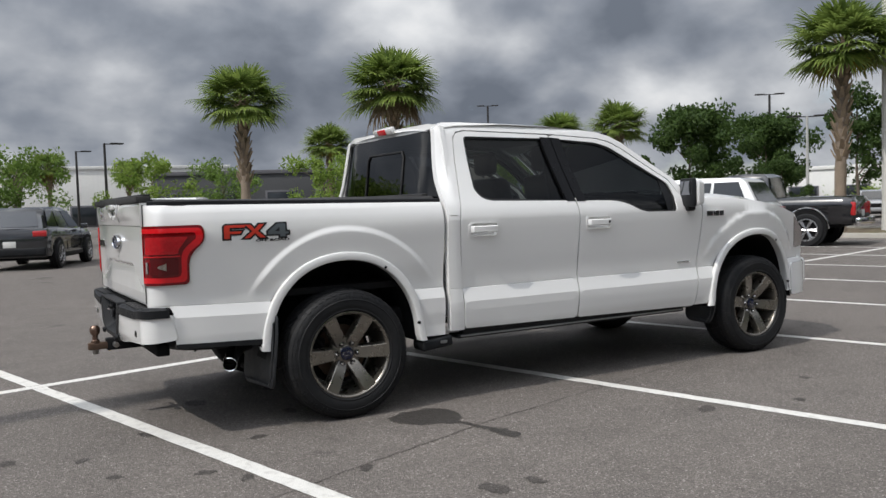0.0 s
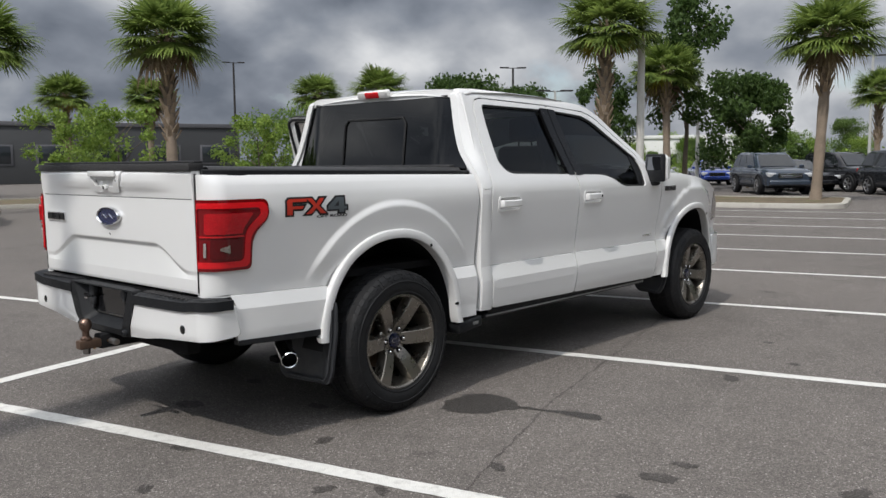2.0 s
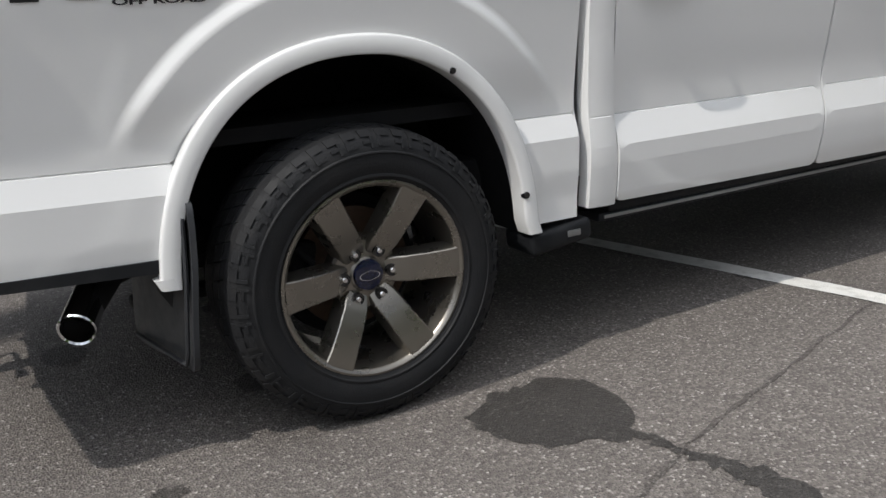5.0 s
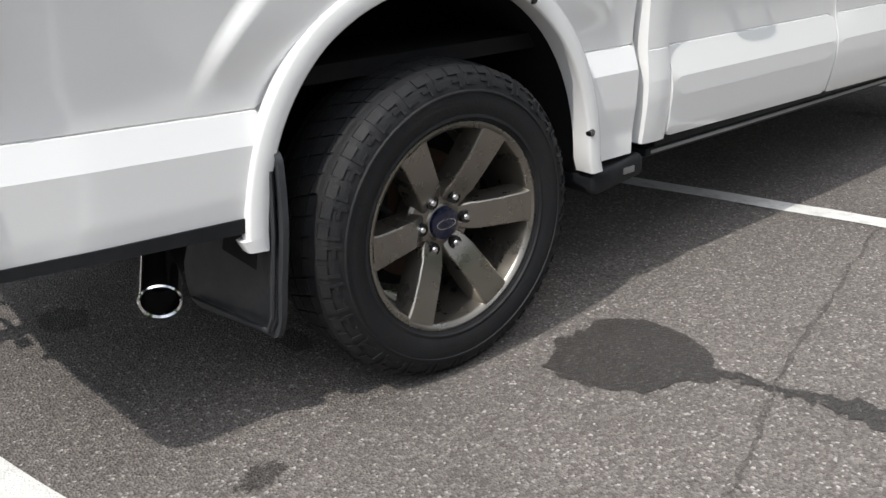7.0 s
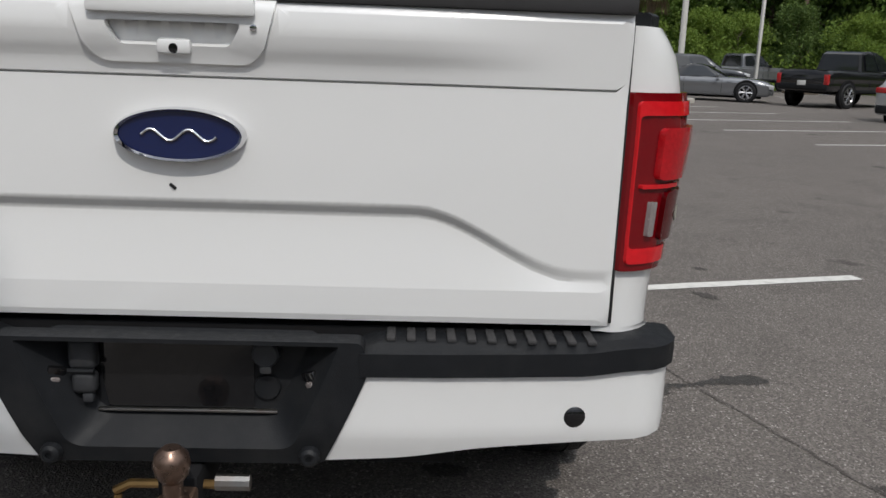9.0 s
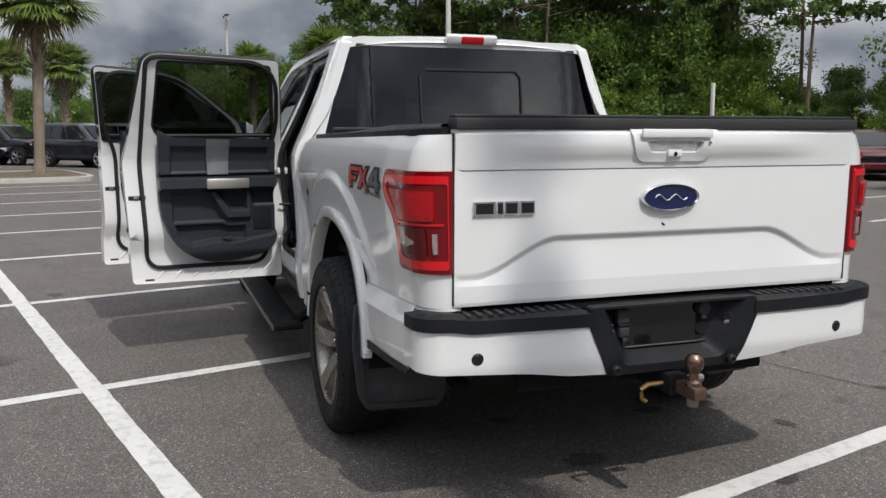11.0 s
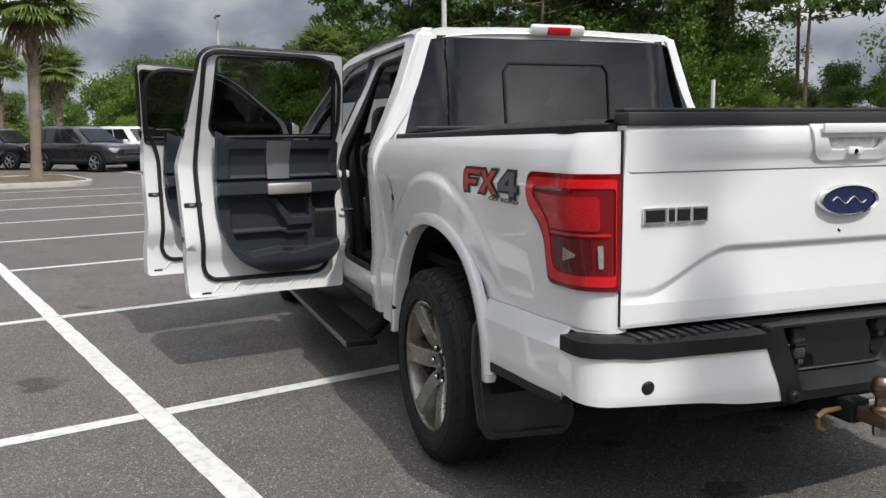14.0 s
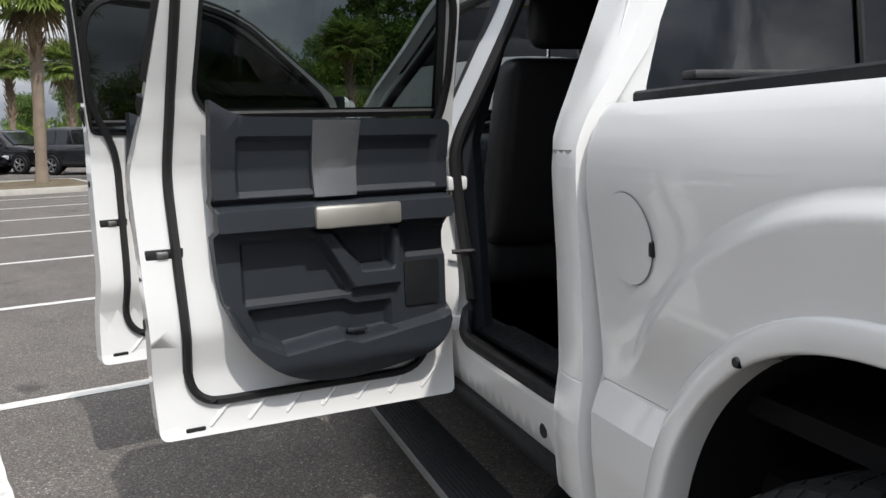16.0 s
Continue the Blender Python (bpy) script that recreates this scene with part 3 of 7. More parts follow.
def arch_trim(cx, s, fy, zb, zf, front=False):
    """White moulding round a wheel opening: a swept, slightly rounded lip."""
    ins, outs = arch_edge(cx, 0.492, 0.582, zb, zf, 48), arch_edge(cx, 0.542, 0.634, zb, zf, 48)
    bm = bmesh.new()
    rows = []
    for (xi, zi), (xo, zo) in zip(ins, outs):
        xm, zm = xi * 0.55 + xo * 0.45, zi * 0.55 + zo * 0.45
        yo = max(fy(xo, max(zo, 0.47)), fy(xo, 0.66)) + 0.002
        mixed = lambda k: (xo * k + xi * (1 - k), zo * k + zi * (1 - k))
        prof = [(mixed(1), yo - 0.02), (mixed(1), yo + 0.002), (mixed(.95), yo + 0.009), (mixed(.85), yo + 0.012), (mixed(.12), yo + 0.013), (mixed(.03), yo + 0.010), (mixed(0), yo + 0.003), (mixed(0), yo - 0.05)]
        rows.append([bm.verts.new((x, s * y, z)) for (x, z), y in prof])
    for a, b in zip(rows, rows[1:]):
        for j in range(len(a) - 1):
            bm.faces.new((a[j], a[j + 1], b[j + 1], b[j]))
    for r in (rows[0], rows[-1]):
        bm.faces.new(r)
    trim = part("wheel_arch_moulding", bm, PAINT, truck, angle=50)
    for k, w in ((len(ins) - 4, 0.012), (int(len(ins) * 0.66), 0.010)):
        x, z = ins[k]
        xo, zo = outs[k]
        bm = lathe([(0, 0.006), (w * 0.8, 0.006), (w, 0), (w, -0.01)], 10, "Y", at=((x * .8 + xo * .2), 0, z * .8 + zo * .2))
        for v in bm.verts:
            v.co.y = s * ((max(fy(xo, max(zo, .47)), fy(xo, 0.66)) + 0.013 + v.co.y))
        part("screw", bm, BLACKGLOSS, trim, "black trim screw")
    return trim


def wheel_well(cx, s):
    bm = bmesh.new()
    edge = arch_edge(cx, 0.505, 0.596, 0.42, 0.42)
    rows = [[bm.verts.new((x, s * y, z)) for x, z in edge] for y in (0.93, 0.80, 0.62, 0.50)]
    for a, b in zip(rows, rows[1:]):
        for j in range(len(a) - 1):
            bm.faces.new((a[j], a[j + 1], b[j + 1], b[j]))
    bm.faces.new(rows[-1])
    return part("wheel_well", bm, DARK, truck, "black wheel well liner")


def make_wheel(x, s, is_front):
    """Tyre with lugs, six-spoke rim, hub cap, wheel nuts, brake disc and caliper. Built about the hub, outside to -y, then turned."""
    w = empty("wheel")
    w.parent = truck
    R, W = 0.402, 0.275
    yc = 0.0
    prof = [(0.262, 0.118), (0.285, 0.134), (0.315, 0.1395), (0.345, 0.1375), (0.368, 0.130), (0.386, 0.117), (0.3955, 0.100), (0.398, 0.085), (0.399, 0.0)]
    full = [(r, -y) for r, y in prof] + [(r, y) for r, y in prof[::-1]][1:]
    bm = lathe(full, 72)
    tyre = part("tyre", bm, RUBBER, w, "black all-terrain tyre with worn tread")
    # tread blocks and shoulder lugs
    bm = bmesh.new()
    n = 52
    for i in range(n):
        a = 2 * math.pi * i / n
        for row, (y0, dy, da, h) in enumerate(((-0.080, 0.050, 0.060, 0.4035), (-0.027, 0.050, 0.062, 0.404), (0.027, 0.050, 0.062, 0.404), (0.080, 0.050, 0.060, 0.4035))):
            aa = a + row * 0.045
            vs = []
            for rr in (0.392, h):
                for (sy, sa) in ((-1, -1), (1, -1), (1, 1), (-1, 1)):
                    ang = aa + sa * da * 0.86 + sy * 0.02
                    rad = rr - (0.012 if (abs(y0 + sy * dy / 2) > 0.105 and rr > 0.39) else 0)
                    vs.append(bm.verts.new((rad * math.cos(ang), y0 + sy * dy * 0.46, rad * math.sin(ang))))
            bm.faces.new(vs[4:8])
            for k in range(4):
                bm.faces.new((vs[k], vs[(k + 1) % 4], vs[4 + (k + 1) % 4], vs[4 + k]))
        for sd in (-1, 1):
            def lug(a0, a1, ra, rb, lift):
                vs = []
                for rr in (ra, rb):
                    yy = interp([(0.345, 0.1375), (0.368, 0.130), (0.386, 0.117), (0.3955, 0.100)], rr)
                    for ang in (a0, a1):
                        vs.append(bm.verts.new((rr * math.cos(ang), sd * (yy - 0.008), rr * math.sin(ang))))
                        vs.append(bm.verts.new(((rr + lift * 0.5) * math.cos(ang), sd * (yy + lift), (rr + lift * 0.5) * math.sin(ang))))
                for q in ((1, 3, 7, 5), (0, 1, 5, 4), (2, 3, 7, 6), (0, 1, 3, 2), (4, 5, 7, 6)):
                    bm.faces.new([vs[k] for k in q])
            aa = a + 0.02
            lug(aa - 0.050, aa + 0.034, 0.381, 0.395, 0.004)
            if i % 2:
                lug(aa - 0.050, aa - 0.030, 0.352, 0.381, 0.004)
                lug(aa - 0.030, aa + 0.026, 0.364, 0.371, 0.0035)
            else:
                lug(aa + 0.010, aa + 0.034, 0.356, 0.381, 0.004)
                lug(aa - 0.050, aa + 0.010, 0.356, 0.361, 0.0016)
    part("tread", bm, RUBBER, tyre, "blocky tread lugs")
    # raised sidewall bars
    bm = lathe([(0.276, -0.1305), (0.279, -0.136), (0.284, -0.1355), (0.287, -0.1345)], 64)
    lathe([(0.338, -0.1385), (0.340, -0.1415), (0.343, -0.1410), (0.346, -0.1375)], 64, bm=bm)
    part("sidewall_rib", bm, RUBBER, tyre)
    # rim barrel and lip
    bm = lathe([(0.252, -0.119), (0.262, -0.126), (0.268, -0.125), (0.270, -0.118), (0.266, -0.110)], 80)
    lathe([(0.252, -0.119), (0.250, -0.112), (0.246, -0.085), (0.240, -0.05), (0.236, 0.0), (0.236, 0.11), (0.25, 0.125)], 80, bm=bm)
    rim = part("rim", bm, ALLOY, w, "dark silver six-spoke alloy rim", angle=40)
    # flat parallel spokes from the hub out to the lip, each with a nut pocket in its root
    for i in range(6):
        a = 2 * math.pi * i / 6
        ca, sa = math.cos(a), math.sin(a)
        bm = bmesh.new()
        rows = []
        for r, hw, yf, dep in ((0.050, 0.026, -0.050, 0.04), (0.064, 0.033, -0.060, 0.045), (0.086, 0.036, -0.072, 0.05), (0.105, 0.0365, -0.084, 0.055), (0.16, 0.038, -0.101, 0.06), (0.215, 0.0405, -0.115, 0.06), (0.240, 0.0425, -0.120, 0.05), (0.2545, 0.045, -0.1215, 0.03)):
            sec = [(-hw - 0.010, yf + dep), (-hw - 0.004, yf + 0.016), (-hw, yf + 0.003), (-hw + 0.003, yf), (0, yf - 0.0005), (hw - 0.003, yf), (hw, yf + 0.003), (hw + 0.004, yf + 0.016), (hw + 0.010, yf + dep)]
            rows.append([bm.verts.new((r * ca - t * sa, y, r * sa + t * ca)) for t, y in sec])
        for p, q in zip(rows, rows[1:]):
            for j in range(8):
                bm.faces.new((p[j], p[j + 1], q[j + 1], q[j]))
            bm.faces.new((p[8], p[0], q[0], q[8]))
        bm.faces.new(rows[0]), bm.faces.new(rows[-1])
        part("spoke", bm, ALLOY, rim, angle=25)
    bm = lathe([(0.0, -0.062), (0.043, -0.062), (0.047, -0.060), (0.050, -0.056), (0.094, -0.050), (0.102, -0.040), (0.104, 0.0)], 48)
    part("hub", bm, ALLOY, rim, "dark silver hub")
    bm = lathe([(0.0, -0.075), (0.032, -0.074), (0.041, -0.071), (0.044, -0.060)], 32)
    cap = part("hub_cap", bm, CAPBLUE, w, "near-black blue hub cap")
    bm = lathe([(0.028, -0.0752), (0.028, -0.0768), (0.0305, -0.0768), (0.0305, -0.0742)], 32)
    for v in bm.verts:
        v.co.z *= 0.42
    part("cap_ring", bm, CHROME, cap)
    for i in range(6):
        a = 2 * math.pi * i / 6
        yf = -0.0705
        bm = lathe([(0.0, yf - 0.006), (0.006, yf - 0.005), (0.0095, yf - 0.001), (0.0108, yf + 0.004), (0.0112, yf + 0.012)], 16, at=(0.0715 * math.cos(a), 0, 0.0715 * math.sin(a)))
        part("wheel_nut", bm, CHROME, w)
        bm = lathe([(0.0, yf + 0.002), (0.0155, yf + 0.002), (0.0165, yf - 0.001), (0.0175, yf + 0.002), (0.0175, yf + 0.02)], 20, at=(0.0715 * math.cos(a), 0, 0.0715 * math.sin(a)))
        part("nut_seat", bm, BLACKGLOSS, w)
    bm = lathe([(0.03, 0.0), (0.085, 0.0), (0.09, 0.03), (0.172, 0.035), (0.172, 0.06), (0.09, 0.06)], 40)
    part("brake_disc", bm, RUST, w, "rusty brake disc")
    bm = box_bm((0.075, 0.07, 0.15), (-0.155, 0.04, 0.03), 0.02, rot=(0, 12, 0))
    tube([(-0.17, -0.0, 0.09), (-0.14, -0.02, 0.05), (-0.165, -0.005, 0.0)], 0.012, 8, bm)
    part("brake_caliper", bm, DARK, w, "dark brake caliper")
    bm = lathe([(0.0, 0.065), (0.205, 0.07), (0.21, 0.09), (0.0, 0.09)], 36)
    part("backing_plate", bm, DARK, w)
    # the hub face lies 0.94 m from the middle
    w.matrix_world = pose(x, s * -0.0, HUBZ) @ (pose(0, -0.875, 0) if s < 0 else pose(0, 0.875, 0, 0, 0, 180)) @ pose(0, 0, 0, 0, (9 if is_front else 0), 0)
    return w


for s in (-1, 1):
    bed_side(s)
    tail_lamp(s)
    arch_trim(0, s, lambda x, z: bed_y(x, z), 0.50, 0.43)
    arch_trim(AXF, s, lambda x, z: door_y(x, z), 0.43, 0.55)
    for cx in (0, AXF):
        wheel_well(cx, s)
        make_wheel(cx, s, cx > 1)

# --- cab ---
REAR_OUT = [(0.845, 0.475), (1.795, 0.462), (1.812, 0.80), (1.818, 1.24), (1.80, 1.40), (1.742, 1.795), (1.01, 1.812), (0.952, 1.80), (0.92, 1.765), (0.855, 1.35), (0.82, 1.20), (0.835, 0.75)]
REAR_WIN = [(0.998, 1.775), (1.70, 1.768), (1.772, 1.308), (1.085, 1.322), (1.02, 1.345), (0.978, 1.40)]
FRONT_OUT = [(1.805, 0.462), (2.985, 0.445), (3.02, 0.75), (3.05, 1.10), (3.06, 1.235), (2.86, 1.325), (2.79, 1.445), (2.40, 1.70), (2.30, 1.745), (2.20, 1.77), (1.755, 1.795), (1.812, 1.40), (1.83, 1.24), (1.822, 0.80)]
FRONT_WIN = [(1.76, 1.768), (2.17, 1.742), (2.28, 1.712), (2.36, 1.672), (2.775, 1.42), (2.80, 1.335), (2.79, 1.202), (2.47, 1.206), (2.40, 1.225), (2.31, 1.268), (2.22, 1.292), (2.14, 1.300), (1.83, 1.306)]
# the open door of the left side ends a little further forward
REAR_OUT_L = [(x + (0.04 if x < 1.02 else 0), z) for x, z in REAR_OUT]
REAR_WIN_L = [(x + (0.04 if x < 1.1 else 0), z) for x, z in REAR_WIN]
CREASES = [0.655, 0.744, 0.746, 0.750, 1.20, 1.235, 1.30]


HANDLES = {True: (2.00, 1.146), False: (1.00, 1.136)}


def handle_ring(x, z):
    return rounded([(x - 0.105, z - 0.045), (x + 0.105, z - 0.045), (x + 0.105, z + 0.037), (x - 0.105, z + 0.037)], 0.025)


def handle(s, x, z, parent, key):
    bm = bmesh.new()
    y = door_y(x, z)
    pts = [(-0.105, 0.0), (-0.095, 0.022), (-0.05, 0.029), (0.05, 0.029), (0.095, 0.022), (0.105, 0.0)]
    rows = []
    for dx, dy in pts:
        rows.append([bm.verts.new((x + dx, s * (y + dy + o), z + dz)) for o, dz in ((0, -0.022), (0.008, -0.016), (0.008, 0.016), (0, 0.022), (-0.010, 0.016), (-0.010, -0.016))])
    for a, b in zip(rows, rows[1:]):
        for j in range(6):
            bm.faces.new((a[j], a[(j + 1) % 6], b[(j + 1) % 6], b[j]))
    bm.faces.new(rows[0]), bm.faces.new(rows[-1])
    h = part("door_handle", bm, PAINT, parent, "white door handle")
    cup = rounded([(x - 0.12, z - 0.055), (x + 0.12, z - 0.055), (x + 0.12, z + 0.045), (x - 0.12, z + 0.045)], 0.03)
    ring = handle_ring(x, z)
    bm = sheet(cup, lambda u, v: Vector((u, s * (door_y(u, v) + 0.005), v)), holes=[ring], step=0.04, back=(0, -s * 0.006, 0))
    part("handle_bezel", bm, PAINT, h)
    dish = lambda u, v: 0.034 * max(0, 1 - ((u - x) / 0.107) ** 4) * max(0, 1 - ((v - z + 0.004) / 0.041) ** 4)
    bm = sheet(ring, lambda u, v: Vector((u, s * (door_y(u, v) + 0.003 - dish(u, v)), v)), step=0.012)
    part("handle_cup", bm, PAINT, h, "recessed white handle cup")
    if key:
        bm = lathe([(0.0, 0.0), (0.010, 0.0), (0.011, -0.004)], 12, at=(x + 0.07, 0, z))
        for v in bm.verts:
            v.co.y = s * (y + 0.036 + (v.co.y * 0.5))
        part("key_hole", bm, BLACKGLOSS, h)


def window_set(s, win, door, glassmat, split=None):
    bm = sheet(win, on_door(s, -0.022), step=0.12)
    g = part("window_glass", bm, glassmat, door, "dark tinted window glass")
    g.visible_shadow = True
    seal_o = [(u, v) for u, v in win]
    c = Vector((sum(p[0] for p in win) / len(win), sum(p[1] for p in win) / len(win)))
    inner = [tuple(Vector(p) + (c - Vector(p)).normalized() * 0.020) for p in win]
    bm = sheet(seal_o, on_door(s, -0.010), holes=[inner], step=0.08, back=(0, -s * 0.012, 0))
    part("window_seal", bm, SEAL, door, "black rubber window seal")
    if split:
        bm = sheet(split, on_door(s, 0.003), step=0.08, back=(0, -s * 0.025, 0))
        part("window_pillar", bm, DARKPILLAR, door, "gloss black window pillar")


def door_skin(s, out, win, door, grip):
    bm = sheet(out, on_door(s), holes=[rounded(win, 0.03, 3), handle_ring(*grip)], step=0.05, back=(0, -s * 0.03, 0), lines=[[(0.7, z), (3.2, z)] for z in CREASES])
    return part("door_skin", bm, PAINT, door, angle=14)


def truck_door(s, name, front):
    d = empty(name)
    d.parent = truck
    out, win = (FRONT_OUT, FRONT_WIN) if front else (REAR_OUT, REAR_WIN)
    door_skin(s, rounded(out, 0.025, 3), win, d, HANDLES[front])
    w = rounded(win, 0.03, 3)
    if front:
        window_set(s, w, d, TINTF, [(1.752, 1.776), (1.835, 1.770), (1.905, 1.302), (1.824, 1.302)])
        bm = sheet([(2.70, 1.46), (2.775, 1.415), (2.80, 1.335), (2.79, 1.204), (2.71, 1.204)], on_door(s, -0.016), step=0.08, back=(0, -s * 0.01, 0))
        part("mirror_sail", bm, PLASTIC, d, "black mirror base panel")
        handle(s, *HANDLES[True], d, True)
    else:
        window_set(s, w, d, TINT, [(1.655, 1.778), (1.744, 1.776), (1.812, 1.304), (1.735, 1.304)])
        handle(s, *HANDLES[False], d, False)
    return d


def mirror(s, door):
    body = empty("door_mirror")
    body.parent = door
    bm = box_bm((0.10, 0.19, 0.215), (0.01, 0, 0), 0.035, 3)
    for v in bm.verts:
        if v.co.x > 0:
            v.co.y *= 0.86
            v.co.z *= 0.88
    part("mirror_shell", bm, PAINT, body, "white mirror cap")
    bm = box_bm((0.035, 0.194, 0.22), (-0.045, 0, 0), 0.014, 2)
    part("mirror_housing", bm, PLASTIC, body, "black mirror housing")
    bm = box_bm((0.006, 0.150, 0.172), (-0.061, 0, 0.004), 0.002, 1, rot=(0, -4, 0))
    part("mirror_glass", bm, MIRROR, body, "mirror glass")
    bm = box_bm((0.075, 0.15, 0.05), (-0.01, -s * 0.075, -0.118), 0.018, 2)
    part("mirror_arm", bm, PLASTIC, body)
    body.matrix_world = pose(2.91, s * 1.055, 1.342, 0, 0, s * 14)
    return body


rd = truck_door(-1, "rear_door", False)
fd = truck_door(-1, "front_door", True)
mirror(-1, fd)


def cab_frame(s):
    """Rear corner of the cab, roof rail and sill of one side."""
    corner = [(0.735, 0.47), (0.842, 0.467), (0.828, 0.75), (0.813, 1.20), (0.848, 1.352), (0.913, 1.768), (0.95, 1.806), (1.01, 1.82), (1.75, 1.803), (2.20, 1.778), (2.31, 1.752), (2.41, 1.706), (2.80, 1.45), (2.865, 1.33), (2.95, 1.285), (2.93, 1.345), (2.85, 1.46), (2.43, 1.745), (2.32, 1.795), (2.20, 1.825), (1.75, 1.862), (1.0, 1.878), (0.86, 1.872), (0.795, 1.83), (0.728, 1.36), (0.728, 1.0)]
    if s > 0:
        corner = [(x + (0.06 if 0.80 < x < 1.02 and z < 1.815 else 0.04 if x < 0.80 and z < 1.4 else 0), z) for x, z in corner]
    x0 = 0.728 + 0.04 * (s > 0)
    # the strip behind the door keeps only a trace of the doors' creases
    corner_y = lambda x, z: door_y(x, z) if z > 1.234 else 0.3 * door_y(x, z) + 0.7 * interp([(0.42, 0.972), (0.60, 0.990), (1.0, 0.988), (1.20, 0.998), (1.235, 0.992)], z)
    bm = sheet(corner, lambda x, z: Vector((x, s * (corner_y(x, z) - 0.002 + 0.006 * math.sin(math.pi * max(0, min(1, (x - x0) / 0.115))) * (1 - smooth01(1.25, 1.4, z)) * (x < x0 + 0.12) - 0.05 * smooth01(0.83, 0.735, x) * smooth01(1.3, 1.5, z)), z)), step=0.03, back=(0, -s * 0.05, 0), lines=[[(x0 + 0.012, z), (x0 + 0.10, z)] for z in CREASES] + [[(x0 + 0.055, 0.48), (x0 + 0.055, 1.3)]])
    part("cab_corner", bm, PAINT, truck, angle=28)
    bm = box_bm((2.16, 0.07, 0.05), (1.93, s * 0.905, 0.455), 0.012)
    part("sill", bm, PLASTIC, truck, "black sill under the doors")
    # running board, tucked up under the sill on the far side and let down under the open doors
    if s < 0:
        bm = box_bm((2.10, 0.13, 0.030), (1.86, s * 0.872, 0.418), 0.010)
        board = part("running_board", bm, PLASTIC, truck, "black retracted running board")
        part("edge_strip", box_bm((2.06, 0.005, 0.012), (1.86, s * 0.939, 0.420), 0.002), BRUSHED, board, "bright edge strip")
    else:
        board = part("running_board", box_bm((1.86, 0.17, 0.035), (1.93, s * 1.015, 0.262), 0.010), PLASTIC, truck, "black lowered running board")
        bm = bmesh.new()
        for k in range(9):
            box_bm((1.80, 0.006, 0.004), (1.93, s * (0.955 + k * 0.015), 0.2815), bm=bm)
        part("tread_ribs", bm, PLASTIC, board)
        part("edge_strip", box_bm((1.86, 0.006, 0.028), (1.93, s * 1.1015, 0.262), 0.002), BRUSHED, board, "bright edge strip")
        for x in (1.10, 2.72):
            bm = tube([(x, s * 0.80, 0.40), (x + 0.02, s * 0.90, 0.30), (x + 0.02, s * 0.97, 0.262)], 0.028, 8)
            part("board_arm", bm, DARK, truck)
    # step pad bracket ahead of the rear wheel
    if s < 0:
        bm = box_bm((0.23, 0.15, 0.070), (0.635, s * 0.905, 0.398), 0.018, 3, rot=(0, -6, 0))
        p = part("board_end", bm, PLASTIC, truck, "black running board end cap")
        part("end_lamp", box_bm((0.050, 0.004, 0.020), (0.675, s * 0.982, 0.405), 0.003), BRUSHED, p)


for s in (-1, 1):
    cab_frame(s)

# roof, from one rail to the other
ROOF = [(0.78, 1.835), (0.83, 1.868), (0.92, 1.885), (1.3, 1.90), (1.75, 1.893), (2.15, 1.862), (2.33, 1.82), (2.45, 1.765)]
bm = bmesh.new()
rows = []
for x, z in ROOF:
    row = []
    for i in range(17):
        t = -1 + 2 * i / 16
        edge = 0.735 if z > 1.82 else 0.75
        row.append(bm.verts.new((x + 0.03 * (abs(t) ** 3), t * edge, z - 0.035 * abs(t) ** 4 + 0.012 * (1 - t * t))))
    rows.append(row)
for a, b in zip(rows, rows[1:]):
    for j in range(16):
        bm.faces.new((a[j], a[j + 1], b[j + 1], b[j]))
part("roof", bm, PAINT, truck)
# high stop lamp
bm = box_bm((0.045, 0.30, 0.055), (0.775, 0, 1.868), 0.012, rot=(0, -25, 0))
lamp = part("high_stop_lamp", bm, LENSWHITE, truck, "high stop lamp with clear ends")
part("stop_lens", box_bm((0.047, 0.135, 0.044), (0.770, 0, 1.868), 0.008, rot=(0, -25, 0)), LENSBRIGHT, lamp, "red stop lamp lens")

# cab rear: wall below, wide glass above with a sliding middle pane
def cab_back(y, z):
    return Vector((interp([(0.5, 0.735), (1.33, 0.735), (1.85, 0.80)], z) + 0.05 * smooth01(0.55, 0.92, abs(y)), y, z))


bm = sheet([(-0.90, 0.55), (0.90, 0.55), (0.90, 1.33), (-0.90, 1.33)], cab_back, step=0.15)
part("cab_back_wall", bm, PAINT, truck)
wide = rounded([(-0.835, 1.335), (0.835, 1.335), (0.70, 1.80), (0.66, 1.822), (-0.66, 1.822), (-0.70, 1.80)], 0.03)
outer = [(-0.93, 1.325), (0.93, 1.325), (0.745, 1.845), (0.62, 1.870), (-0.62, 1.870), (-0.745, 1.845)]
bm = sheet(outer, cab_back, holes=[wide], step=0.06, back=(0.03, 0, 0))
part("cab_back_frame", bm, PAINT, truck)
bm = sheet(wide, lambda y, z: cab_back(y, z) + Vector((0.004, 0, 0)), step=0.06)
part("rear_window", bm, TINTR, truck, "wide dark rear window")
bm = bmesh.new()
for pts in ([(-0.30, 1.335), (-0.30, 1.66), (-0.27, 1.70), (0.27, 1.70), (0.30, 1.66), (0.30, 1.335)],):
    tube([cab_back(y, z) + Vector((-0.002, 0, 0)) for y, z in pts], 0.008, 6, bm)
part("sliding_pane_seal", bm, SEAL, truck, "black seal of the sliding pane")

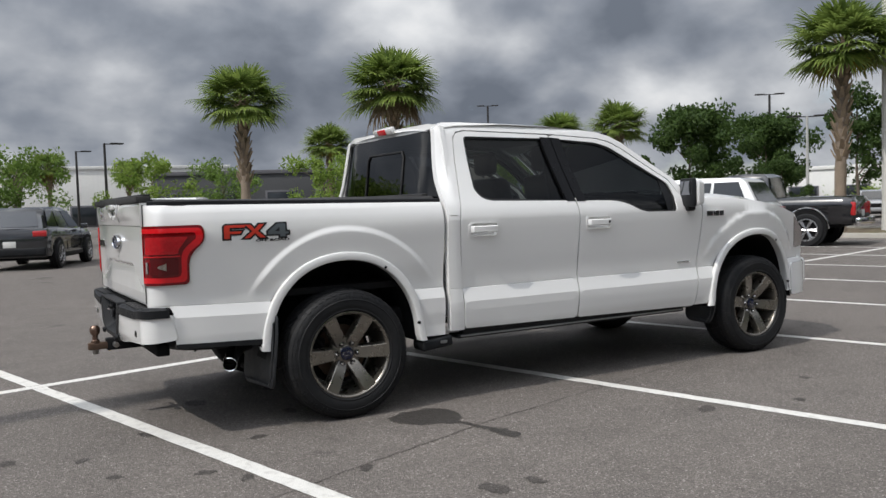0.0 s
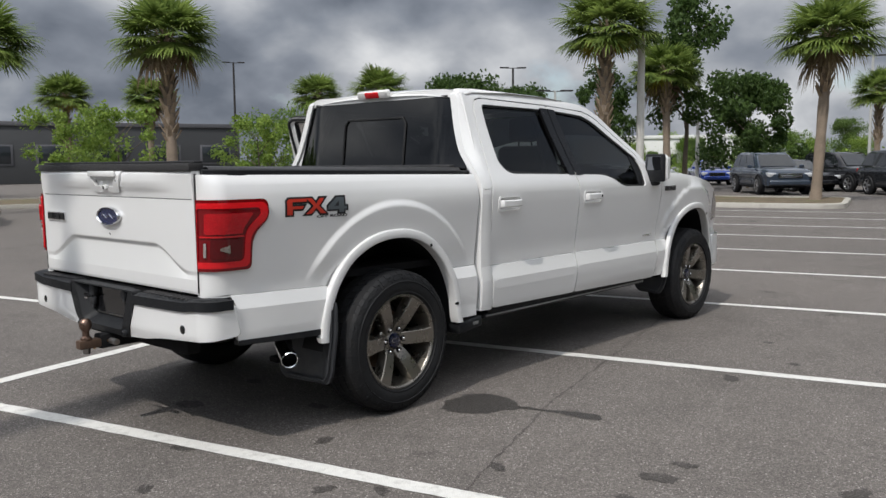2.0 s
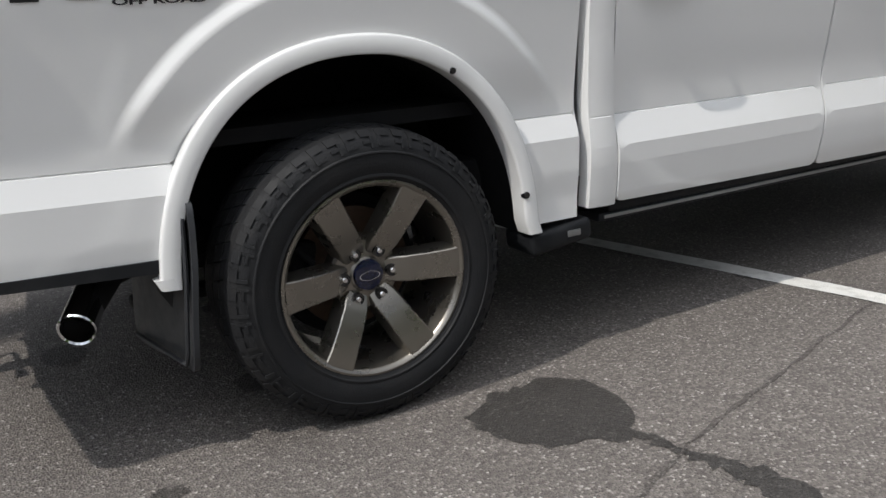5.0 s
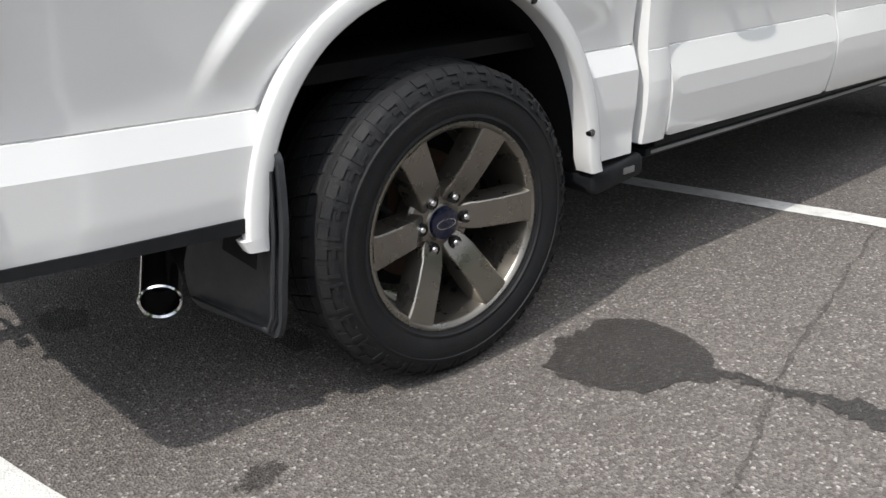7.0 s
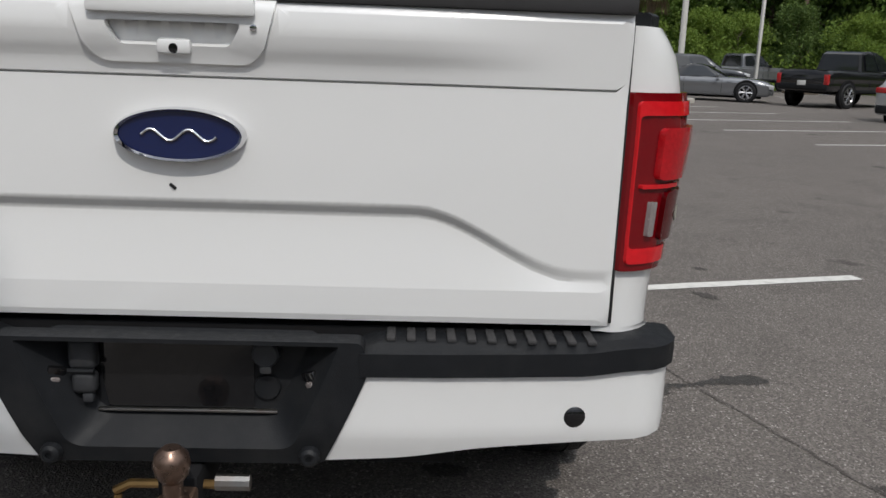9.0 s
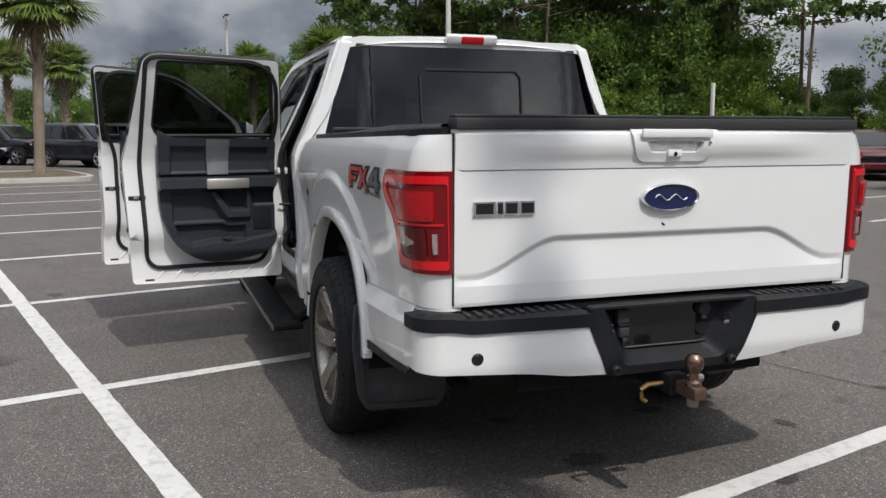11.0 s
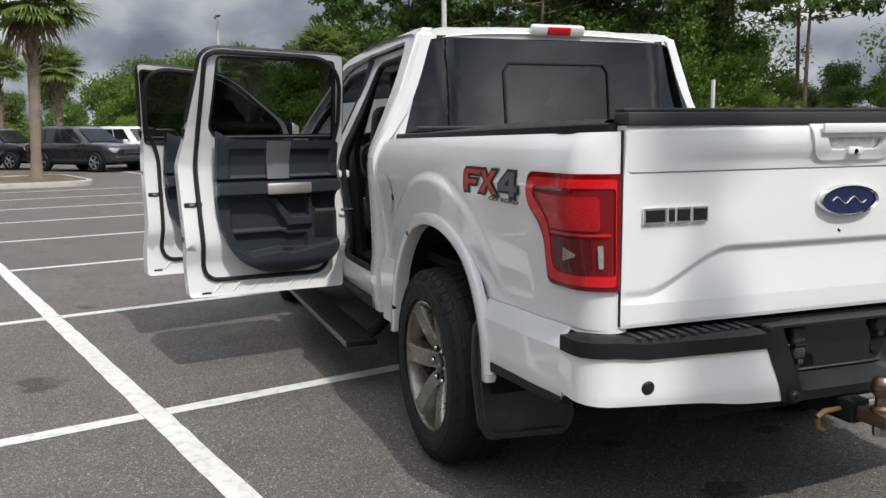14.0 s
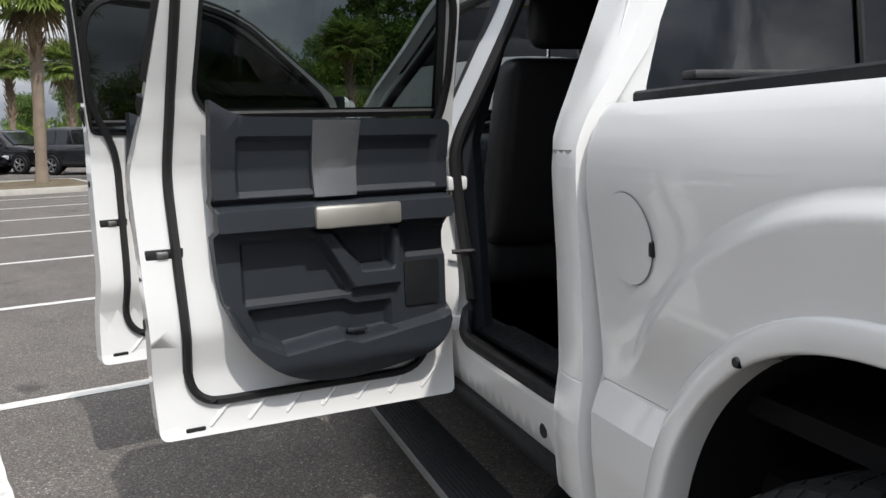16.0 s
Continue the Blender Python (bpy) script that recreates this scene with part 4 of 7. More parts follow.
# windscreen, hood and front
bm = bmesh.new()
rows = []
for x, z, w in ((2.43, 1.775, 0.70), (2.70, 1.60, 0.78), (3.02, 1.36, 0.86)):
    rows.append([bm.verts.new((x + 0.14 * (1 - (i / 6 - 1) ** 2), (i / 6 - 1) * w, z)) for i in range(13)])
for a, b in zip(rows, rows[1:]):
    for j in range(12):
        bm.faces.new((a[j], a[j + 1], b[j + 1], b[j]))
part("windscreen", bm, GLASS, truck, "clear windscreen")

HOOD = [(2.90, 1.335), (3.10, 1.345), (3.4, 1.335), (3.75, 1.30), (4.10, 1.24), (4.35, 1.18), (4.52, 1.10), (4.58, 1.02)]
bm = bmesh.new()
rows = []
for x, z in HOOD:
    w = door_y(x, 1.2) - 0.03
    rows.append([bm.verts.new((x - 0.10 * abs(t) ** 3 * smooth01(3.8, 4.5, x), t * w, z + 0.035 * smooth01(0.4, 0.62, 1 - abs(t)) - 0.075 * smooth01(0.80, 1.0, abs(t)))) for t in [(-1 + i / 12) for i in range(25)]])
for a, b in zip(rows, rows[1:]):
    for j in range(24):
        bm.faces.new((a[j], a[j + 1], b[j + 1], b[j]))
part("hood", bm, PAINT, truck)


def fender(s):
    arch = arch_edge(AXF, 0.535, 0.623, 0.45, 0.55)
    poly = [(2.995, 0.45), (3.03, 0.75), (3.06, 1.10), (3.07, 1.245), (3.0, 1.30), (3.4, 1.295), (3.75, 1.255), (4.10, 1.19), (4.32, 1.13), (4.44, 1.0), (4.50, 0.80), (4.46, 0.66), (4.24, 0.60)] + arch[::-1]
    bm = sheet(poly, on_door(s), step=0.045, back=(0, -s * 0.03, 0), lines=[[(3.0, z), (4.4, z)] for z in CREASES[:4]])
    part("front_fender", bm, PAINT, truck, angle=28)
    bm = sheet(rounded([(4.30, 1.12), (4.47, 0.99), (4.49, 0.85), (4.36, 0.83)], 0.03), on_door(s, 0.006), step=0.05, back=(0, -s * 0.02, 0))
    part("headlamp", bm, LENSCLEAR, truck, "clear headlamp")
    # bumper corner
    bm = sheet(rounded([(4.22, 0.43), (4.66, 0.47), (4.66, 0.72), (4.22, 0.71)], 0.03), lambda x, z: Vector((x, s * (door_y(4.2, 0.65) + 0.012 - 0.30 * smooth01(4.2, 4.75, x) ** 2), z)), step=0.05, back=(0, -s * 0.03, 0))
    part("bumper_corner", bm, PAINT, truck)


for s in (-1, 1):
    fender(s)
part("front_bumper", box_bm((0.16, 1.40, 0.26), (4.66, 0, 0.60), 0.05, 3), PAINT, truck, "white front bumper")
part("grille", box_bm((0.10, 1.30, 0.36), (4.53, 0, 0.93), 0.04, 2), PLASTIC, truck, "dark front grille")

# --- tailgate ---
GATE_X = [(0.77, -1.150), (0.80, -1.158), (0.90, -1.160), (1.10, -1.163), (1.233, -1.163), (1.2345, -1.157), (1.238, -1.166), (1.28, -1.182), (1.32, -1.192), (1.352, -1.188), (1.368, -1.172)]


# above the seam the middle swells out to the top edge; the ends stay flat
GATE_TOP = [(1.238, -1.166), (1.262, -1.171), (1.29, -1.184), (1.32, -1.191), (1.352, -1.188), (1.368, -1.176)]
GATE_END = [(1.238, -1.166), (1.352, -1.176), (1.368, -1.170)]


def gate_x(y, z):
    x = interp(GATE_X, z) if z < 1.238 else spline(GATE_TOP, z) + (interp(GATE_END, z) - spline(GATE_TOP, z)) * smooth01(0.36, 0.74, abs(y))
    # pressed lower field under a ledge that slopes down to the ends
    top = 1.018 - 0.116 * smooth01(0.42, 0.735, abs(y))
    if z < top:
        x += 0.017 * (1 - 0.72 * smooth01(0.45, 0.80, abs(y))) * smooth01(top, top - 0.030, z) * max(0.0, min(1.0, (z - 0.855) / max(0.02, top - 0.03 - 0.855)))
    return x


GATE = [(-0.802, 0.788), (0.802, 0.788), (0.803, 1.368), (-0.803, 1.368)]
HANDLE_OUT = rounded([(-0.128, 1.258), (0.128, 1.258), (0.155, 1.285), (0.176, 1.369), (-0.176, 1.369), (-0.155, 1.285)], [0.03, 0.03, 0.02, 0, 0, 0.02])
HANDLE_HOLE = rounded([(-0.132, 1.254), (0.132, 1.254), (0.160, 1.283), (0.180, 1.368), (-0.180, 1.368), (-0.160, 1.283)], [0.03, 0.03, 0.02, 0.01, 0.01, 0.02])
gate_lines = [[(-0.78, z), (0.78, z)] for z in (1.233, 1.2345, 1.238, 1.252, 1.265, 1.28, 1.295, 1.31, 1.325, 1.34, 1.352)]
for off in (0.0, -0.010, -0.020, -0.030):
    gate_lines.append([(y, 1.018 + off - 0.116 * smooth01(0.42, 0.735, abs(y))) for y in [(-0.80 + 0.05 * i) for i in range(33)]])
gate_lines += [[(-0.78, z), (0.78, z)] for z in (0.80, 0.855)]
bm = sheet(GATE, lambda y, z: Vector((gate_x(y, z), y, z)), holes=[HANDLE_HOLE], step=0.04, back=(0.045, 0, 0), lines=gate_lines)
gate = part("tailgate", bm, PAINT, truck, "white tailgate with a pressed lower panel", angle=40)
for s in (-1, 1):
    part("gate_gap", box_bm((0.012, 0.005, 0.56), (-1.154, s * 0.8052, 1.075), 0), SEAL, gate, "dark gap beside the tailgate")
bm = box_bm((0.082, 1.61, 0.036), (-1.146, 0, 1.387), 0.005, 2)
part("tailgate_cap", bm, CAPGREY, gate, "black tailgate top cap")
# handle: pull bar above a scooped bowl, camera and key
hnd = sheet(HANDLE_OUT, lambda y, z: Vector((gate_x(y, z) - 0.008, y, z)), holes=[rounded([(-0.095, 1.288), (0.095, 1.288), (0.118, 1.328), (-0.118, 1.328)], 0.012)], step=0.025, back=(0.02, 0, 0))
hnd = part("tailgate_handle", hnd, PAINT, gate, "white tailgate handle")
bm = box_bm((0.014, 0.285, 0.030), (-1.206, 0, 1.355), 0.006, 2)
part("pull_bar", bm, PAINT, hnd)
bm = sheet(rounded([(-0.096, 1.287), (0.096, 1.287), (0.119, 1.329), (-0.119, 1.329)], 0.012), lambda y, z: Vector((gate_x(y, 1.28) + 0.028 * smooth01(1.285, 1.305, z) - 0.004, y, z)), step=0.012)
part("handle_bowl", bm, PAINT, hnd)
part("camera_mount", box_bm((0.016, 0.060, 0.026), (-1.189, 0, 1.287), 0.007), PAINT, hnd)
bm = lathe([(0, -1.199), (0.007, -1.1985), (0.0095, -1.195)], 16, "X", at=(0, 0, 1.284))
part("camera_lens", bm, BLACKGLOSS, hnd, "black camera lens")
bm = lathe([(0, -1.203), (0.006, -1.202), (0.0075, -1.192)], 16, "X", at=(0, -0.138, 1.322))
part("gate_key", bm, CHROME, hnd)

# bed rails and cover
for s in (-1, 1):
    bm = bmesh.new()
    rows = []
    for x, y in ((0.73, 0.855), (0.0, 0.856), (-0.95, 0.856), (-1.03, 0.850), (-1.085, 0.832), (-1.125, 0.806)):
        z = 1.350 - 0.0145 * (x + 0.21)
        rows.append([bm.verts.new((x - 0.4 * o * (x < -1.05), s * (y + o), z + d)) for o, d in ((-0.034, -0.02), (-0.034, 0.008), (-0.028, 0.013), (0.028, 0.013), (0.034, 0.008), (0.034, -0.02))])
    for a, b in zip(rows, rows[1:]):
        for j in range(5):
            bm.faces.new((a[j], a[j + 1], b[j + 1], b[j]))
    bm.faces.new(rows[0]), bm.faces.new(rows[-1])
    part("bed_rail_cap", bm, PLASTIC, truck, "black bed rail cap")
bm = bmesh.new()
rows = []
for x in (-1.10, -1.06, -0.5, 0.1, 0.6, 0.71):
    sag = 0.010 * math.sin((x + 1.1) * 3.0)
    rows.append([bm.verts.new((x, t * 0.845, 1.386 - 0.0145 * (x + 1.1) + 0.012 * (1 - t * t) + (sag * t if abs(t) < 1 else -0.02))) for t in (-1, -0.97, -0.6, -0.2, 0.2, 0.6, 0.97, 1)])
for a, b in zip(rows, rows[1:]):
    for j in range(7):
        bm.faces.new((a[j], a[j + 1], b[j + 1], b[j]))
bm.faces.new([r[0] for r in rows]), bm.faces.new([r[-1] for r in rows])
cover = part("bed_cover", bm, VINYL, truck, "black vinyl roll-up bed cover")
bm = box_bm((0.05, 1.60, 0.012), (-1.130, 0, 1.411), 0.004)
part("cover_roll", bm, VINYL, cover)
bm = box_bm((0.05, 1.62, 0.018), (0.66, 0, 1.376), 0.006)
part("cover_front_bar", bm, VINYL, cover)
bm = box_bm((1.80, 1.7, 0.04), (-0.2, 0, 0.80), 0)
part("bed_floor", bm, DARK, truck)

# --- rear bumper ---
bumper = empty("rear_bumper")
bumper.parent = truck


def bump_x(y, z):
    return -1.236 + 0.02 * smooth01(0.6, 0.50, z) + 0.030 * smooth01(0.35, 0.88, abs(y))


BUMP_Y, BUMP_R = 0.845, 0.090


def bump_point(u, z, off=0.0):
    """The bumper's outer face: u runs across as y, then round the corner and forward along the side."""
    s, a = (1 if u > 0 else -1), abs(u)
    if a <= BUMP_Y:
        return Vector((bump_x(a, z) - off, u, z))
    x0 = bump_x(BUMP_Y, z)
    t = (a - BUMP_Y) / BUMP_R
    if t <= math.pi / 2:
        return Vector((x0 + BUMP_R - (BUMP_R + off) * math.cos(t), s * (BUMP_Y + (BUMP_R + off) * math.sin(t)), z))
    return Vector((x0 + BUMP_R + (t - math.pi / 2) * BUMP_R, s * (BUMP_Y + BUMP_R + off), z))


UE = BUMP_Y + BUMP_R * math.pi / 2 + 0.085
for s in (-1, 1):
    face = [(s * 0.247, 0.528), (s * 0.42, 0.538), (s * 0.55, 0.558), (s * 0.78, 0.570), (s * (UE + 0.012), 0.590), (s * (UE - 0.022), 0.733), (s * 0.342, 0.722), (s * 0.300, 0.640)]
    bm = sheet(rounded(face, [0.01, 0.05, 0.08, 0.05, 0.03, 0.01, 0.05, 0.03], 5), bump_point, step=0.03, back=lambda p: Vector((0.04, -0.03 if p.y > 0 else 0.03, 0)))
    part("bumper_face", bm, PAINT, bumper, "white bumper face", angle=45)
    edge = [bump_point(s * u, 0.74, 0.010) for u in (0.33, 0.48, 0.60, 0.72, 0.80, 0.845, 0.88, 0.91, 0.94, 0.965, UE - 0.03)]
    outl = [(q.y, q.x) for q in edge] + [(s * 0.80, edge[-1].x), (s * 0.79, -1.08), (s * 0.33, -1.08)]
    bm = sheet(outl, lambda y, x: Vector((x, y, 0.765 - 0.012 * smooth01(0.03, 0.0, edge_dist((y, x), outl[:11] + outl[11:])) + (0.012 * smooth01(0.74, 0.86, abs(y))))), step=0.03, back=(0, 0, -0.045))
    pad = part("step_pad", bm, PLASTIC, bumper, "black moulded bumper step pad", angle=30)
    for i in range(11):
        y = s * (0.385 + i * 0.038)
        part("step_rib", box_bm((0.095, 0.018, 0.010), (-1.158, y, 0.767), 0.004), CAPGREY, pad)
    bm = lathe([(0, 0.004), (0.012, 0.004), (0.020, 0.0), (0.023, -0.003), (0.024, -0.01)], 20, "X")
    for v in bm.verts:
        v.co = Vector((bump_x(0.72, 0.615) - v.co.x, s * 0.738 + v.co.y, 0.622 + v.co.z))
    part("parking_sensor", bm, BLACKGLOSS, bumper, "black round parking sensor")
# black middle part with the number plate bay
mid = rounded([(-0.262, 0.523), (-0.315, 0.64), (-0.345, 0.71), (-0.335, 0.772), (0.335, 0.772), (0.345, 0.71), (0.315, 0.64), (0.262, 0.523)], 0.015)
bay = rounded([(-0.205, 0.556), (-0.292, 0.764), (0.292, 0.764), (0.205, 0.556)], [0.03, 0.006, 0.006, 0.03])
deep = rounded([(-0.165, 0.604), (-0.238, 0.764), (0.238, 0.764), (0.165, 0.604)], [0.03, 0.006, 0.006, 0.03])
bm = sheet(mid, lambda y, z: Vector((bump_x(y, z) - 0.006, y, z)), holes=[bay], step=0.04, back=(0.05, 0, 0))
midp = part("bumper_middle", bm, PLASTIC, bumper, "black bumper middle with an empty plate bay", angle=30)
# the bay: flat back, slanted side walls and a sloping sill
bm = bmesh.new()
rows = []
for poly, dx in ((bay, -0.006), (offset_poly(deep, 0.008), 0.062), (deep, 0.068)):
    rows.append([bm.verts.new((bump_x(y, z) * (1 if dx < 0 else 0) + (-1.236 if dx > 0 else 0) + dx, y, z)) for y, z in poly])
for a, b in zip(rows, rows[1:]):
    for k in range(len(a)):
        bm.faces.new((a[k], a[(k + 1) % len(a)], b[(k + 1) % len(a)], b[k]))
bm.faces.new(rows[-1])
part("plate_bay", bm, PLASTIC, midp, angle=30)
part("plate_panel", sheet(rounded([(-0.125, 0.612), (-0.125, 0.756), (0.175, 0.756), (0.150, 0.612)], 0.008), lambda y, z: Vector((-1.173, y, z)), step=0.1, back=(0.004, 0, 0)), BLACKGLOSS, midp, "empty black plate panel")
part("plate_ledge", box_bm((0.012, 0.34, 0.006), (-1.176, 0.0, 0.607), 0.002), STEEL, midp, "scuffed lower edge")
for s in (-1, 1):
    # lamp in its dark frame, set in the slanted wall
    wall = Matrix.Translation((-1.205, s * 0.246, 0.662)) @ Matrix.Rotation(radians(s * 26), 4, "X") @ Matrix.Rotation(radians(s * 40), 4, "Z")
    for nm, size, off, m, lb in (("lamp_frame", (0.012, 0.036, 0.082), 0.004, BLACKGLOSS, "black lamp frame"), ("bay_lamp", (0.012, 0.020, 0.046), -0.004, LENSCLEAR, "clear plate lamp")):
        bm = box_bm(size, (off, 0, 0), 0.004)
        bm.transform(wall)
        part(nm, bm, m, midp, lb)
    bm = lathe([(0.006, -1.252), (0.012, -1.253), (0.018, -1.248), (0.021, -1.235)], 16, "X", at=(0, s * 0.238, 0.545))
    lathe([(0, -1.247), (0.007, -1.247), (0.007, -1.252)], 10, "X", bm=bm, at=(0, s * 0.238, 0.545))
    part("bumper_bolt", bm, PLASTIC, midp)
# wiring socket with two hinged covers, and a small round socket opposite
sock = part("trailer_socket", box_bm((0.034, 0.052, 0.060), (-1.186, 0.188, 0.722), 0.012, 3), FLAP, midp, "grey trailer wiring socket")
part("socket_cover", box_bm((0.030, 0.046, 0.046), (-1.190, 0.186, 0.668), 0.012, 3), FLAP, sock, "grey hinged cover")
part("socket_hinge", tube([(-1.204, 0.164, 0.693), (-1.204, 0.212, 0.693)], 0.005, 8), PLASTIC, sock)
part("socket_tab", box_bm((0.020, 0.022, 0.020), (-1.192, 0.180, 0.638), 0.006), FLAP, sock)
flap4 = part("socket_flap", lathe([(0, -0.016), (0.022, -0.016), (0.026, -0.012), (0.027, 0.012)], 18, "X", at=(-1.180, -0.150, 0.728)), FLAP, midp, "grey round socket flap")
part("flap_tab", box_bm((0.016, 0.024, 0.024), (-1.186, -0.150, 0.700), 0.006), FLAP, flap4)
part("blank_plug", lathe([(0, -0.004), (0.024, -0.004), (0.027, 0.004)], 20, "X", at=(-1.171, -0.150, 0.655)), PLASTIC, midp)
part("bumper_core", box_bm((0.12, 1.66, 0.15), (-1.07, 0, 0.645), 0.02), DARK, bumper)
part("gap_filler", box_bm((0.10, 1.60, 0.02), (-1.09, 0, 0.762), 0), DARK, bumper)

# hitch: receiver, ball mount, ball, pin
hitch = empty("tow_hitch")
hitch.parent = truck
part("receiver", box_bm((0.30, 0.075, 0.075), (-1.12, 0, 0.478), 0.008), DARK, hitch, "black hitch receiver")
part("cross_tube", box_bm((0.08, 1.05, 0.07), (-1.02, 0, 0.475), 0.012), DARK, hitch)
part("ball_mount", box_bm((0.16, 0.052, 0.045), (-1.30, -0.01, 0.474), 0.006), RUST, hitch, "steel ball mount")
bm = lathe([(0, 0.0), (0.028, 0.0), (0.028, 0.012), (0.018, 0.02), (0.018, 0.045), (0.029, 0.060), (0.033, 0.080), (0.029, 0.098), (0.016, 0.110), (0, 0.111)], 24, "Z", at=(-1.335, -0.01, 0.497))
part("tow_ball", bm, BALL, hitch, "tarnished tow ball")
bm = lathe([(0, -0.03), (0.02, -0.03), (0.022, 0), (0.0, 0.0)], 8, "Z", at=(-1.335, -0.01, 0.452))
part("ball_nut", bm, STEEL, hitch)
bm = tube([(-1.225, 0.13, 0.462), (-1.225, 0.10, 0.478), (-1.225, -0.10, 0.478)], 0.009, 8)
tube([(-1.225, 0.125, 0.455), (-1.23, 0.125, 0.43), (-1.235, 0.11, 0.42)], 0.008, 8, bm)
part("hitch_pin", bm, BRASS, hitch, "brass hitch pin")
bm = tube([(-1.225, -0.06, 0.482), (-1.225, -0.125, 0.482)], 0.016, 10)
part("pin_lock", bm, STEEL, hitch)

# --- badges ---
badge = lathe([(0, 0.0), (0.5, 0.0), (0.52, -0.004), (0.52, -0.012)], 40, "X")
for v in badge.verts:
    v.co = Vector((gate_x(0, 1.133) - 0.014 - v.co.x * 1.0, v.co.y * 0.215, 1.133 + v.co.z * 0.086))
oval = part("oval_badge", badge, BLUE, gate, "dark blue oval badge")
bm = bmesh.new()
pr, rg = [(-0.004, 0.0), (-0.010, 0.04), (0.0, 0.08), (0.012, 0.08)], []
for i in range(48):
    a = 2 * math.pi * i / 48
    rg.append([bm.verts.new((gate_x(0, 1.133) - 0.014 + dx, math.cos(a) * (0.107 + k * 0.13), 1.133 + math.sin(a) * (0.0425 + k * 0.085))) for dx, k in pr])
for i in range(48):
    for j in range(3):
        bm.faces.new((rg[i][j], rg[i][j + 1], rg[(i + 1) % 48][j + 1], rg[(i + 1) % 48][j]))
part("badge_rim", bm, CHROME, oval, "chrome badge rim")
# a plain raised wave in place of the maker's script
bm = tube([(gate_x(0, 1.133) - 0.017, 0.066 - 0.132 * k / 20, 1.133 + 0.010 * math.sin(k * 0.62)) for k in range(21)], 0.0023, 6)
part("badge_stroke", bm, CHROME, oval, "chrome wave")

# --- exhaust, mud flaps, lower trims, decals ---
bm = tube([(-0.33, -0.50, 0.50), (-0.48, -0.62, 0.485), (-0.62, -0.745, 0.483), (-0.70, -0.868, 0.440)], 0.036, 16)
exh = part("exhaust_pipe", bm, DARK, truck, "dark exhaust pipe")
d = Vector((-0.065, -0.142, -0.048)).normalized()
p = Vector((-0.735, -0.932, 0.417))
bm = bmesh.new()
a1 = d.orthogonal().normalized()
a2 = d.cross(a1).normalized()
rg = []
for o, r in ((-0.17, 0.040), (-0.02, 0.043), (0.0, 0.0445), (0.004, 0.042), (0.0, 0.038), (-0.15, 0.036)):
    rg.append([bm.verts.new(p + d * o + (a1 * math.cos(k * math.pi / 14) + a2 * math.sin(k * math.pi / 14)) * r) for k in range(28)])
for q, w in zip(rg, rg[1:]):
    for k in range(28):
        bm.faces.new((q[k], q[(k + 1) % 28], w[(k + 1) % 28], w[k]))
bm.faces.new(rg[-1])
part("exhaust_tip", bm, CHROME, exh, "chrome exhaust tip")
bm = lathe([(0, 0), (0.036, 0)], 20, "Z")
for v in bm.verts:
    v.co = p + d * -0.09 + a1 * v.co.x + a2 * v.co.y
part("exhaust_bore", bm, DARK, exh)

for s in (-1, 1):
    for cx, zt, zb, wi in ((0.0, 0.66, 0.235, 0.62), (AXF, 0.56, 0.27, 0.72)):
        x0 = cx - 0.445
        flap = [(wi, zt), (0.972, zt + 0.02), (0.985, zt - 0.15), (0.968, zb + 0.06), (0.93, zb), (wi + 0.03, zb + 0.02), (wi, zb + 0.07)]
        bm = sheet(rounded(flap, 0.03, 3), lambda y, z: Vector((x0 - 0.030 * smooth01(zt, zb, z) - 0.018 * smooth01(0.86, 0.99, y) - 0.09 * smooth01(0.97, 0.60, y), s * y, z)), step=0.05, back=(0.014, 0, 0))
        f = part("mud_flap", bm, FLAP, truck, "dark grey moulded mud flap")
        rib = [Vector((x0 - 0.012 - 0.030 * smooth01(zt, zb, z) - 0.018 * smooth01(0.86, 0.99, y) - 0.09 * smooth01(0.97, 0.60, y), s * y, z)) for y, z in ((0.955, zt - 0.02), (0.958, zt - 0.15), (0.945, zb + 0.07), (0.915, zb + 0.025), (wi + 0.05, zb + 0.045))]
        part("flap_rib", tube(rib, 0.006, 6), FLAP, f)
    bm = sheet([(-1.025, 0.540), (-0.53, 0.514), (-0.53, 0.546), (-1.028, 0.564)], lambda x, z: Vector((x, s * (bed_y(x, 0.58) + 0.002), z)), step=0.06, back=(0, -s * 0.04, 0))
    part("lower_bed_strip", bm, PLASTIC, truck, "black strip under the bedside")
# underbody: frame rails, axle, fuel tank, shock
for s in (-1, 1):
    part("frame_rail", box_bm((4.9, 0.09, 0.16), (1.75, s * 0.42, 0.52), 0.02), DARK, truck)
    part("shock_absorber", tube([(-0.12, s * 0.55, 0.32), (0.18, s * 0.50, 0.86)], 0.032, 10), DARK, truck)
    part("leaf_spring", box_bm((1.15, 0.07, 0.035), (0.02, s * 0.55, 0.33), 0.01), DARK, truck)
part("rear_axle", tube([(0, -0.78, HUBZ), (0, -0.16, HUBZ), (0, 0.0, HUBZ), (0, 0.16, HUBZ), (0, 0.78, HUBZ)], [0.05, 0.055, 0.15, 0.055, 0.05], 14), DARK, truck)
part("front_axle", tube([(AXF, -0.78, HUBZ), (AXF, 0.78, HUBZ)], 0.045, 10), DARK, truck)
part("floor_pan", box_bm((4.2, 1.5, 0.10), (2.3, 0, 0.58), 0.02), DARK, truck)
part("spare_wheel", lathe([(0.10, -0.09), (0.27, -0.11), (0.37, -0.07), (0.37, 0.07), (0.27, 0.10)], 28, "Z", at=(-0.62, 0.0, 0.52)), RUBBER, truck)


